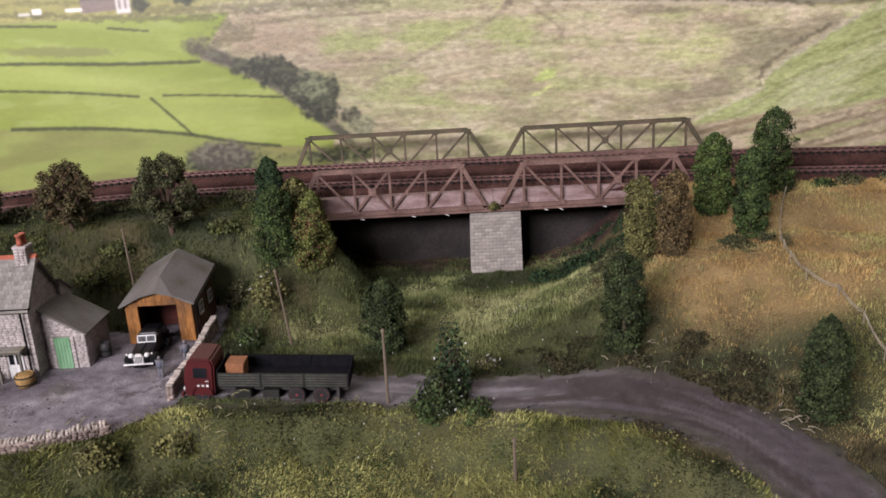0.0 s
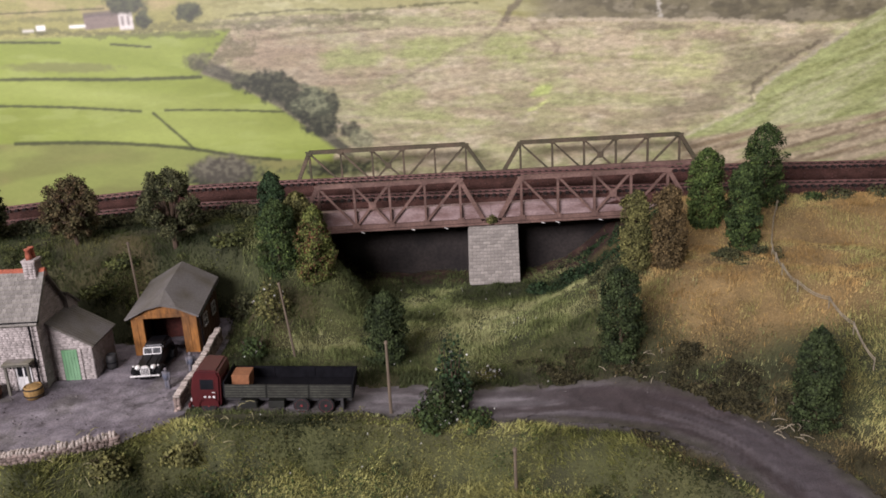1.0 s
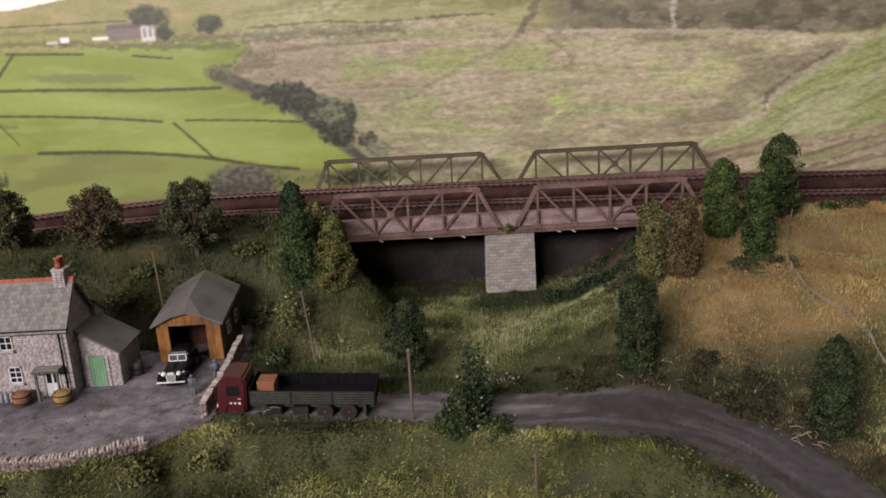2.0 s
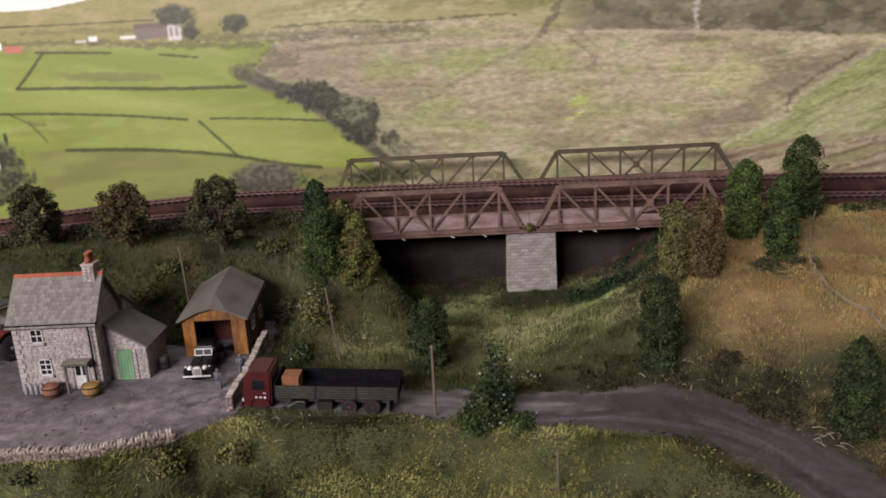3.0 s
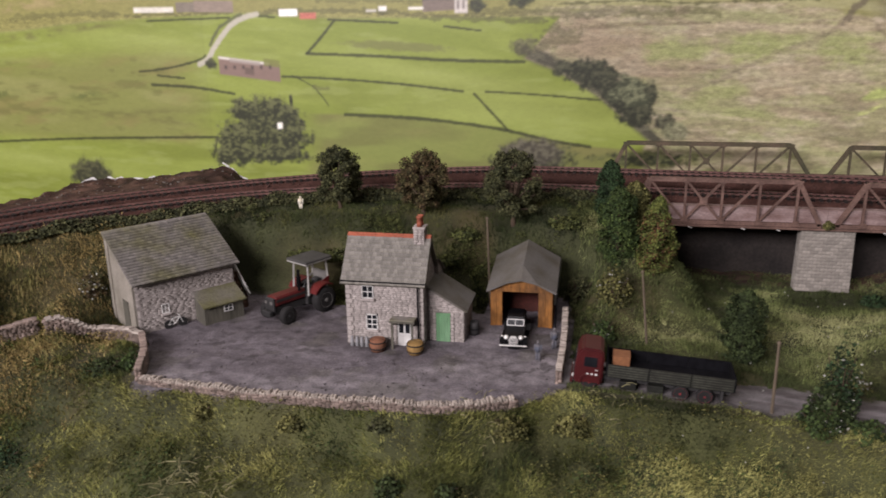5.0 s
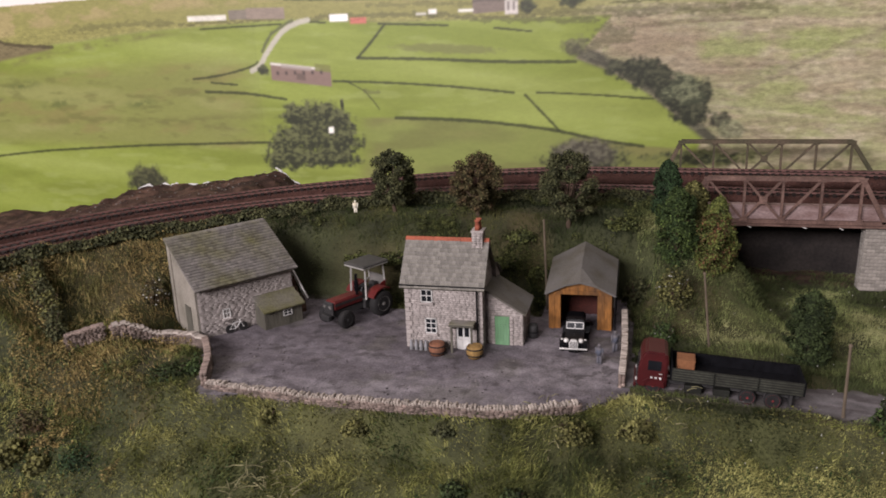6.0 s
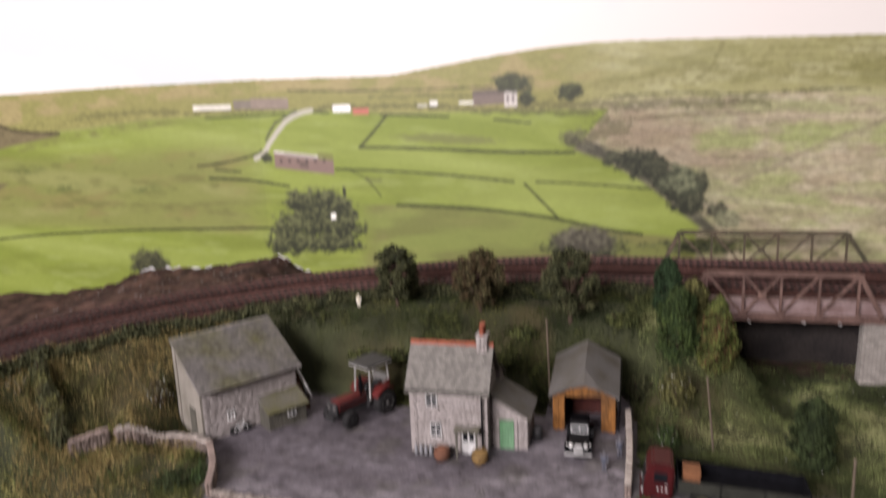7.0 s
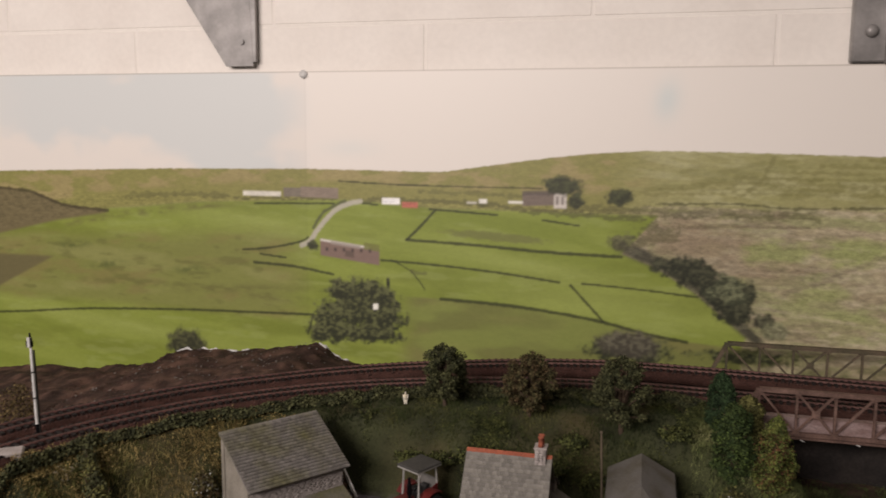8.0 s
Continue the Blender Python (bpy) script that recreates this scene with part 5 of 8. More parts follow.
# ---------------------------------------------------------------- cottage
def cottage(m):
    h = thing("cottage", m, "small grey stone cottage with slate roof and red ridge", "house")
    W, D, E, R = 0.069, 0.052, 0.0610, 0.0935
    wl = BM()
    box(wl, 0, W, 0.0006, D, 0, E)
    prism(wl, [(0.0006, E), (D, E), (D / 2, R - 0.001)], "x", 0, W)
    part("wall", wl, "mortar", h)
    op = [(0.0172, 0.0276, 0.0150, 0.0295), (0.0140, 0.0246, 0.0445, 0.0567), (0.0452, 0.0590, 0.0, 0.0245)]
    masonry(h, "front_stonework", "stone", Matrix(), (0, W, E, E, W / 2, E), 0.0020, op, (1.3, 3.2), seed=2)
    side = Matrix(((0, -1, 0, W), (1, 0, 0, 0), (0, 0, 1, 0), (0, 0, 0, 1)))
    masonry(h, "gable_stonework", "stone", side, (0, D, E, E, D / 2, R - 0.001), 0.0021, (), seed=4)
    left = Matrix(((0, 1, 0, 0), (-1, 0, 0, D), (0, 0, 1, 0), (0, 0, 0, 1)))
    masonry(h, "gable_stonework", "stone", left, (0, D, E, E, D / 2, R - 0.001), 0.0021, (), seed=5)
    for z0, z1, x0 in ((0.0, E, -0.0010), (0.0, E, W - 0.0028)):
        for i in range(14):
            s = 0.0062 if i % 2 else 0.0042
            a = x0 if x0 < 0 else x0 + 0.0038 - s
            part("quoin", box(BM(), a, a + s, -0.0012, 0.003, i * E / 14 + 0.0002, (i + 1) * E / 14 - 0.0002, 0.0002), "stone", h)
    rise = math.atan2(R - E, D / 2)
    run = math.hypot(R - E, D / 2) + 0.005
    deg = math.degrees(rise)
    fx0, fw = -0.0045, W + 0.008
    front = pose(fx0, D / 2, R + 0.0006) @ pose(0, 0, 0, deg) @ pose(0, -run, 0)
    back = pose(fx0 + fw, D / 2, R + 0.0006) @ pose(0, 0, 0, 0, 0, 180) @ pose(0, 0, 0, deg) @ pose(0, -run, 0)
    roof = part("roof", box(BM(), 0, fw, 0, run, -0.0006, 0.0006, 0, front), "slate", h)
    part("roof_boarding", box(BM(), 0, fw, 0, run, -0.0006, 0.0006, 0, back), "slate", roof)
    slates(roof, front, fw, run, 12, 22, "slate", thick=0.0016)
    slates(roof, back, fw, run, 10, 12, "slate", joined=True)
    # black strip as gutter, also putting the eave's shade into colour
    part("eave_shadow_board", box(BM(), fx0, fx0 + fw, -0.0042, 0.0, E - 0.0012, E + 0.0006), "black", h, "black gutter board drawing the shade under the eave")
    for i in range(9):
        a = fx0 + fw * i / 9
        part("ridge_tile", prism(BM(), [(D / 2 - 0.0030, R - 0.0020), (D / 2 - 0.0024, R + 0.0026), (D / 2, R + 0.0044), (D / 2 + 0.0024, R + 0.0026), (D / 2 + 0.0030, R - 0.0020)],
                                 "x", a + 0.0001, a + fw / 9 - 0.0001), "red_tile", roof)
    ch = part("chimney", box(BM(), W - 0.0115, W - 0.0015, D / 2 - 0.0058, D / 2 + 0.0058, R - 0.008, R + 0.0105, 0.0002), "mortar", h, "stone chimney stack")
    masonry(ch, "stack_stonework", "stone", pose(W - 0.0115, D / 2 - 0.0058, R - 0.008), (0, 0.010, 0.0185, 0.0185, 0.005, 0.0185), 0.0023, (), (1.2, 2.2), 0.0003, 7, 0.0008)
    part("chimney_cap", box(BM(), W - 0.0122, W - 0.0008, D / 2 - 0.0066, D / 2 + 0.0066, R + 0.0105, R + 0.0125, 0.0003), "stone", ch)
    for dy in (-0.003, 0.003):
        part("chimney_pot", lathe(BM(), [(0.0026, 0), (0.0024, 0.003), (0.0020, 0.0075), (0.0026, 0.0078), (0.0026, 0.0092), (0.0016, 0.0093)], 12,
                                  pose(W - 0.0065, D / 2 + dy, R + 0.0125)), "red_tile", ch, "red clay chimney pot", True)
    window(h, 0.0172, 0.0150, 0.0104, 0.0145, 2, 3, -0.0006)
    window(h, 0.0140, 0.0445, 0.0106, 0.0122, 2, 2, -0.0006)
    door = part("front_door", box(BM(), 0.0458, 0.0585, -0.0006, 0.0012, 0.0, 0.0242, 0.0002), "white", h, "white front door with two dark panes")
    for a in (0.0473, 0.0530):
        part("door_pane", box(BM(), a, a + 0.0040, -0.0010, -0.0004, 0.0135, 0.0225), "pane", door)
        part("door_panel", box(BM(), a, a + 0.0040, -0.0009, -0.0004, 0.0022, 0.0108, 0.0003), "white", door)
    porch = part("porch", box(BM(), 0.0415, 0.0635, -0.0115, -0.0018, 0.0277, 0.0293), "slate_moss", h, "stone slab door canopy on posts")
    part("canopy_edge", box(BM(), 0.0410, 0.0640, -0.0125, -0.0112, 0.0267, 0.0285, 0.0002), "grey_wood", porch)
    for a in (0.0425, 0.0605):
        part("porch_post", box(BM(), a, a + 0.0018, -0.0112, -0.0094, 0.0, 0.0275), "grey_wood", porch)
        part("porch_bracket", bar(BM(), (a + 0.0009, -0.0020, 0.0215), (a + 0.0009, -0.0100, 0.0273), 0.0012, 0.0012), "grey_wood", porch)
    part("downpipe", cyl(BM(), (W - 0.0035, -0.0040, 0.0), (W - 0.0035, -0.0040, E - 0.001), 0.0009, n=8), "black", h, "black downpipe")
    # lean-to store against the gable
    L0, LY, LW, LD = W, 0.0155, 0.034, 0.046
    hi, lo = 0.0520, 0.0315
    st = part("store", prism(BM(), [(L0 + 0.0002, 0), (L0 + LW, 0), (L0 + LW, lo), (L0 + 0.0002, hi)], "y", LY + 0.0006, LY + LD), "mortar", h, "stone lean-to store with green door")
    masonry(st, "front_stonework", "stone", pose(L0, LY + 0.0004, 0), (0, LW, hi - 0.0008, lo - 0.0008, 0.0001, hi - 0.0008), 0.0020, [(0.0085, 0.0222, 0.0, 0.0285)], seed=9)
    sm = Matrix(((0, -1, 0, L0 + LW), (1, 0, 0, LY), (0, 0, 1, 0), (0, 0, 0, 1)))
    masonry(st, "side_stonework", "stone", sm, (0, LD, lo - 0.001, lo - 0.001, LD / 2, lo - 0.001), 0.0020, (), seed=10)
    gd = part("green_door", box(BM(), L0 + 0.0088, L0 + 0.0219, LY - 0.0008, LY + 0.001, 0.0004, 0.0281, 0.0001), "green_door", st, "faded green plank door")
    for i in range(5):
        a = L0 + 0.0090 + 0.00258 * i
        part("plank", box(BM(), a, a + 0.0024, LY - 0.0012, LY - 0.0007, 0.0008, 0.0277, 0.0001), "green_door", gd)
    for z0 in (0.0045, 0.0205):
        part("strap_hinge", box(BM(), L0 + 0.0092, L0 + 0.0190, LY - 0.0015, LY - 0.0012, z0, z0 + 0.0007), "green_door", gd)
    for i in range(8):
        k = 0.0030
        for a in (L0 + 0.0086 - k, L0 + 0.0221):
            part("surround_stone", box(BM(), a, a + k, LY - 0.0010, LY + 0.001, i * 0.0036 + 0.0002, (i + 1) * 0.0036 - 0.0002, 0.0002), "stone", st)
    sl = math.hypot(LW + 0.003, (hi - lo) * (LW + 0.003) / LW)
    sa = math.degrees(math.atan2(hi - lo, LW))
    # slope frame: x runs back along the eave, y runs up to the wall
    lm = pose(L0 + LW + 0.003, LY - 0.003, lo - 0.0012) @ pose(0, 0, 0, 0, 0, 90) @ pose(0, 0, 0, sa)
    part("store_roof", box(BM(), 0, LD + 0.004, 0, sl, 0.0002, 0.0012, 0, lm), "felt", st, "grey ribbed sheet roof")
    for i in range(13):
        a = (LD + 0.004) * i / 13
        part("roof_sheet", box(BM(), a + 0.0002, a + (LD + 0.004) / 13 - 0.0002, 0, sl, 0.0012, 0.0018, 0.0002, lm), "felt", st)
    # rear outshut
    ro = part("outshut", prism(BM(), [(D, 0), (D + 0.018, 0), (D + 0.018, 0.052), (D, 0.066)], "x", W - 0.026, W + 0.004), "stone", h, "rear outshut of grey stone")
    part("outshut_roof", prism(BM(), [(D - 0.001, 0.0665), (D + 0.020, 0.0515), (D + 0.020, 0.0530), (D - 0.001, 0.068)], "x", W - 0.028, W + 0.006), "slate", ro)
    return h


cottage(pose(-0.3985, 0.5000, 0.0005))


def tub(m, label, fill, material, s=1.0):
    t = thing("barrel_planter", m, label, "planter", "tubs by the cottage door")
    part("tub", lathe(BM(), [(0.0056 * s, 0), (0.0069 * s, 0.0035 * s), (0.0072 * s, 0.007 * s), (0.0064 * s, 0.0105 * s), (0.0056 * s, 0.0105 * s), (0.0054 * s, 0.009 * s)], 16), material, t, smooth=True)
    for z in (0.0028, 0.0082):
        part("hoop", lathe(BM(), [(0.0070 * s, z * s), (0.0074 * s, z * s), (0.0074 * s, (z + 0.0009) * s), (0.0070 * s, (z + 0.0009) * s)], 16), "tyre", t)
    part("filling", lathe(BM(), [(0.0054 * s, 0.0088 * s), (0.0048 * s, 0.0104 * s), (0.002 * s, 0.0112 * s)], 14), fill, t)
    return t


tub(pose(-0.3680, 0.4865, 0.0012), "rusty red barrel planter beside the cottage door", "terracotta", "terracotta", 1.05)
tub(pose(-0.3335, 0.4850, 0.0012), "brown barrel planter filled with tan straw", "straw", "straw", 1.05)


def churn(m):
    c = thing("milk_churn", m, "dull grey metal milk churn against the cottage wall", "milk churn", "row of milk churns")
    part("can", lathe(BM(), [(0.0017, 0), (0.0018, 0.0005), (0.0017, 0.0058), (0.0011, 0.0074), (0.0011, 0.0084)], 12), "churn", c, smooth=True)
    part("lid", lathe(BM(), [(0.0013, 0.0084), (0.0014, 0.0092), (0.0006, 0.0096)], 12), "churn", c)
    return c


one = churn(pose(-0.3935, 0.4930, 0.0012))
for i in range(1, 5):
    copy_thing(one, pose(-0.3935 + 0.0045 * i, 0.4930 + 0.0003 * (i % 2), 0.0012))


# ---------------------------------------------------------------- garage
def garage(m):
    g = thing("garage", m, "orange timber-fronted garage with grey felt roof, open", "garage")
    W, D, E, R = 0.0580, 0.072, 0.0385, 0.0640
    rise, nip_z = 0.0100, 0.0452  # the eaves climb towards the back; height of the nipped front edge
    for x0, x1 in ((0.0, 0.0110), (W - 0.0132, W)):
        pn = part("front_panel", box(BM(), x0, x1, 0.0, 0.0018, 0, E - 0.003), "orange_wood", g, "orange boarded front panel")
        k = max(2, int((x1 - x0) / 0.0055))
        for i in range(k):
            a = x0 + (x1 - x0) * i / k
            part("plank", box(BM(), a + 0.0001, a + (x1 - x0) / k - 0.0001, -0.0009, 0.0002, 0.0003, E - 0.003, 0.0001), "orange_wood", pn)
    part("lintel", box(BM(), 0.0, W, -0.0016, 0.0018, E - 0.0030, E + 0.0008, 0.0002), "orange_wood", g)
    part("gable_board", prism(BM(), [(0.0, E), (W, E), (W * 0.73, nip_z - 0.0012), (W * 0.5, nip_z + 0.0016), (W * 0.27, nip_z - 0.0012)], "y", -0.0008, 0.0016), "orange_wood", g)
    for a, b in ((0.0, 0.0016), (W - 0.0016, W)):
        part("side_wall", prism(BM(), [(0.0018, 0), (D, 0), (D, E + rise - 0.0006), (0.0018, E - 0.0004)], "x", a, b), "brown_wood", g)
    for s, x in ((-1, 0.0), (1, W)):
        bt = BM()
        for i in range(9):
            y = 0.004 + i * 0.0074
            box(bt, min(x, x + s * 0.0007), max(x, x + s * 0.0007), y, y + 0.0011, 0.0003, E - 0.0004)
        part("wall_batten", bt, "brown_wood", g)
    part("rear_wall", prism(BM(), [(0, 0), (W, 0), (W, E + rise - 0.001), (W / 2, R - 0.001), (0, E + rise - 0.001)], "y", D - 0.0016, D), "brown_wood", g)
    sm = Matrix(((0, -1, 0, W), (1, 0, 0, 0), (0, 0, 1, 0), (0, 0, 0, 1)))
    window(g, 0.016, 0.018, 0.012, 0.012, 2, 2, -0.0012, sm, False)
    window(g, 0.046, 0.018, 0.012, 0.012, 2, 2, -0.0012, sm, False)
    # roof: two slopes whose front end is nipped back at the ridge
    for s in (-1, 1):
        bm = BM()
        ex, ez = W / 2 + s * (W / 2 + 0.0035), E - 0.0022
        rx = W / 2
        fr, hy = -0.0045, 0.014
        pts = [(ex, fr, ez), (ex, D + 0.002, ez + rise), (rx, D + 0.002, R), (rx, hy, R - rise * (1 - hy / D)), (W / 2 + s * W * 0.24, fr, nip_z)]
        lo = [bm.verts.new(p) for p in pts]
        hi = [bm.verts.new((p[0], p[1], p[2] + 0.0013)) for p in pts]
        bm.faces.new(lo)
        bm.faces.new(hi)
        for i in range(5):
            bm.faces.new((lo[i], lo[(i + 1) % 5], hi[(i + 1) % 5], hi[i]))
        part("roof_slope", bm, "felt", g, "dusty grey felt roof")
        part("bargeboard", bar(BM(), (ex, -0.0050, ez + 0.0002), (W / 2 + s * W * 0.24, -0.0050, nip_z + 0.0002), 0.0010, 0.0016), "felt", g)
    nip = BM()
    nv = [nip.verts.new(p) for p in ((W * 0.255, -0.0046, nip_z + 0.0012), (W / 2, -0.0046, nip_z + 0.0044), (W * 0.745, -0.0046, nip_z + 0.0012), (W / 2, 0.0142, R - rise * (1 - 0.0142 / D) + 0.0013))]
    nip.faces.new((nv[0], nv[1], nv[3]))
    nip.faces.new((nv[1], nv[2], nv[3]))
    lv = [nip.verts.new((v.co.x, v.co.y, v.co.z - 0.0012)) for v in nv]
    nip.faces.new(lv)
    for i in range(4):
        nip.faces.new((nv[i], nv[(i + 1) % 4], lv[(i + 1) % 4], lv[i]))
    for s in (-1, 1):
        part("bargeboard", bar(BM(), (W / 2 + s * W * 0.245, -0.0052, nip_z + 0.0002), (W / 2, -0.0052, nip_z + 0.0034), 0.0010, 0.0014), "felt", g)
    part("nipped_gable", nip, "felt", g)
    part("gutter", cyl(BM(), (W + 0.0040, -0.004, E - 0.0030), (W + 0.0040, D, E + rise - 0.0030), 0.0009, n=8), "black", g)
    part("downpipe", cyl(BM(), (W + 0.0030, 0.0020, 0.0), (W + 0.0040, -0.002, E - 0.003), 0.0007, n=8), "black", g)
    return g


garage(pose(-0.2775, 0.5610, 0.0008, 0, 0, 0.5))
red_box = thing("red_chest", pose(-0.2470, 0.606, 0.0008), "rust-red chest at the back of the open garage", "chest")
part("carcass", box(BM(), -0.027, 0.027, -0.005, 0.012, 0.0, 0.033, 0.0006), "dark_red", red_box)
part("lid", box(BM(), -0.028, 0.028, -0.006, 0.013, 0.0332, 0.0350, 0.0005), "dark_red", red_box)


# ---------------------------------------------------------------- vehicles
def wheel(parent, x, y, z, r, w, rim="chrome", tyre="tyre", axis="y", disc=0.58):
    """A tyre with its rim; the axle lies along y or x."""
    m = pose(x, y, z, 90) if axis == "y" else pose(x, y, z, 0, 90)
    ty = part("wheel", lathe(BM(), [(r * (disc - 0.03), -w / 2), (r * 0.93, -w / 2), (r, -w * 0.3), (r, w * 0.3), (r * 0.93, w / 2), (r * (disc - 0.03), w / 2)], 20, m), tyre, parent, smooth=True)
    for s in (-1, 1):
        part("rim", lathe(BM(), [(r * (disc - 0.02), s * w * 0.42), (r * disc, s * w * 0.52), (r * (disc - 0.16), s * w * 0.40), (r * 0.2, s * w * 0.42), (r * 0.12, s * w * 0.56)], 16, m), rim, ty)
    return ty


def saloon(m):
    """A pre-war saloon, nose towards -y, origin under its middle."""
    c = thing("vintage_car", m, "glossy black vintage saloon car with chrome grille", "car")
    b = BM()
    prism(b, [(-0.0285, 0.0045), (0.0275, 0.0045), (0.0285, 0.0085), (0.0270, 0.0125), (0.0190, 0.0135), (-0.0060, 0.0130), (-0.0265, 0.0118), (-0.0285, 0.0095)], "x", -0.0068, 0.0068)
    bmesh.ops.bevel(b, geom=list(b.edges), offset=0.0012, segments=2, affect="EDGES")
    part("body", b, "black", c, smooth=False)
    cb = BM()
    prism(cb, [(-0.0055, 0.0125), (0.0240, 0.0125), (0.0235, 0.0170), (0.0190, 0.0202), (0.0040, 0.0205), (-0.0020, 0.0192)], "x", -0.0066, 0.0066)
    bmesh.ops.bevel(cb, geom=list(cb.edges), offset=0.0012, segments=2, affect="EDGES")
    part("cabin", cb, "black", c)
    ws = part("windscreen", box(BM(), -0.0058, 0.0058, -0.0004, 0.0004, -0.0024, 0.0024, 0, pose(0, -0.0052, 0.0160, -18)), "car_glass", c, "silver-framed split windscreen")
    fr = BM()
    for a, b2, z0, z1 in ((-0.0062, 0.0062, 0.0023, 0.0029), (-0.0062, 0.0062, -0.0029, -0.0023), (-0.0062, -0.0057, -0.0029, 0.0029), (0.0057, 0.0062, -0.0029, 0.0029), (-0.0002, 0.0002, -0.0023, 0.0023)):
        box(fr, a, b2, -0.0009, 0.0005, z0, z1, 0, pose(0, -0.0052, 0.0160, -18))
    part("screen_frame", fr, "white", ws)
    for s in (-1, 1):
        part("wiper", bar(BM(), (s * 0.0015, -0.0064, 0.0145), (s * 0.0035, -0.0055, 0.0175), 0.0003, 0.0003), "black", ws)
        for y0, y1 in ((0.0005, 0.0085), (0.0100, 0.0180)):
            part("side_window", box(BM(), s * 0.0066 - 0.0002, s * 0.0066 + 0.0002, y0, y1, 0.0142, 0.0183), "pane", c)
        wing = BM()
        prism(wing, [(-0.0290, 0.0060), (-0.0285, 0.0088), (-0.0240, 0.0108), (-0.0190, 0.0100), (-0.0130, 0.0055), (0.0080, 0.0042), (0.0130, 0.0085), (0.0185, 0.0105), (0.0245, 0.0088), (0.0280, 0.0050),
                     (0.0262, 0.0050), (0.0235, 0.0075), (0.0185, 0.0088), (0.0140, 0.0072), (0.0095, 0.0030), (-0.0140, 0.0040), (-0.0195, 0.0085), (-0.0240, 0.0090), (-0.0270, 0.0072), (-0.0275, 0.0060)],
              "x", min(s * 0.0064, s * 0.0098), max(s * 0.0064, s * 0.0098))
        part("wing", wing, "black", c)
        part("headlight", lathe(BM(), [(0.0008, 0.0032), (0.0017, 0.0018), (0.0019, 0.0), (0.0015, -0.0004)], 14, pose(s * 0.0052, -0.0268, 0.0112, 90)), "chrome", c, "round chrome headlight", True)
        part("sidelight", lathe(BM(), [(0.0004, 0.0012), (0.0008, 0.0004), (0.0008, 0), (0.0004, -0.0002)], 10, pose(s * 0.0082, -0.0262, 0.0118, 90)), "chrome", c)
        wheel(c, s * 0.0083, -0.0225, 0.0050, 0.0050, 0.0024, "tractor_grey", axis="x")
        wheel(c, s * 0.0083, 0.0185, 0.0050, 0.0050, 0.0024, "tractor_grey", axis="x")
    gr = part("grille", prism(BM(), [(-0.0028, 0.0045), (0.0028, 0.0045), (0.0032, 0.0100), (0.0018, 0.0128), (-0.0018, 0.0128), (-0.0032, 0.0100)], "y", -0.0302, -0.0284), "chrome", c, "bright upright radiator grille")
    for i in range(5):
        part("grille_slat", box(BM(), -0.0023 + 0.00105 * i, -0.0019 + 0.00105 * i, -0.0306, -0.0301, 0.0055, 0.0112), "tractor_grey", gr)
    part("bumper", box(BM(), -0.0098, 0.0098, -0.0322, -0.0310, 0.0048, 0.0060, 0.0003), "chrome", c, "bright chrome front bumper")
    part("number_plate", box(BM(), -0.0032, 0.0032, -0.0328, -0.0323, 0.0030, 0.0050), "black", c)
    part("bonnet_ridge", bar(BM(), (0, -0.0284, 0.0124), (0, -0.0065, 0.0137), 0.0005, 0.0005), "black", c)
    return c


saloon(pose(-0.2505, 0.5345, 0.0014, 0, 0, 1.5) @ Matrix.Diagonal((1.24, 1.02, 1.06, 1)))


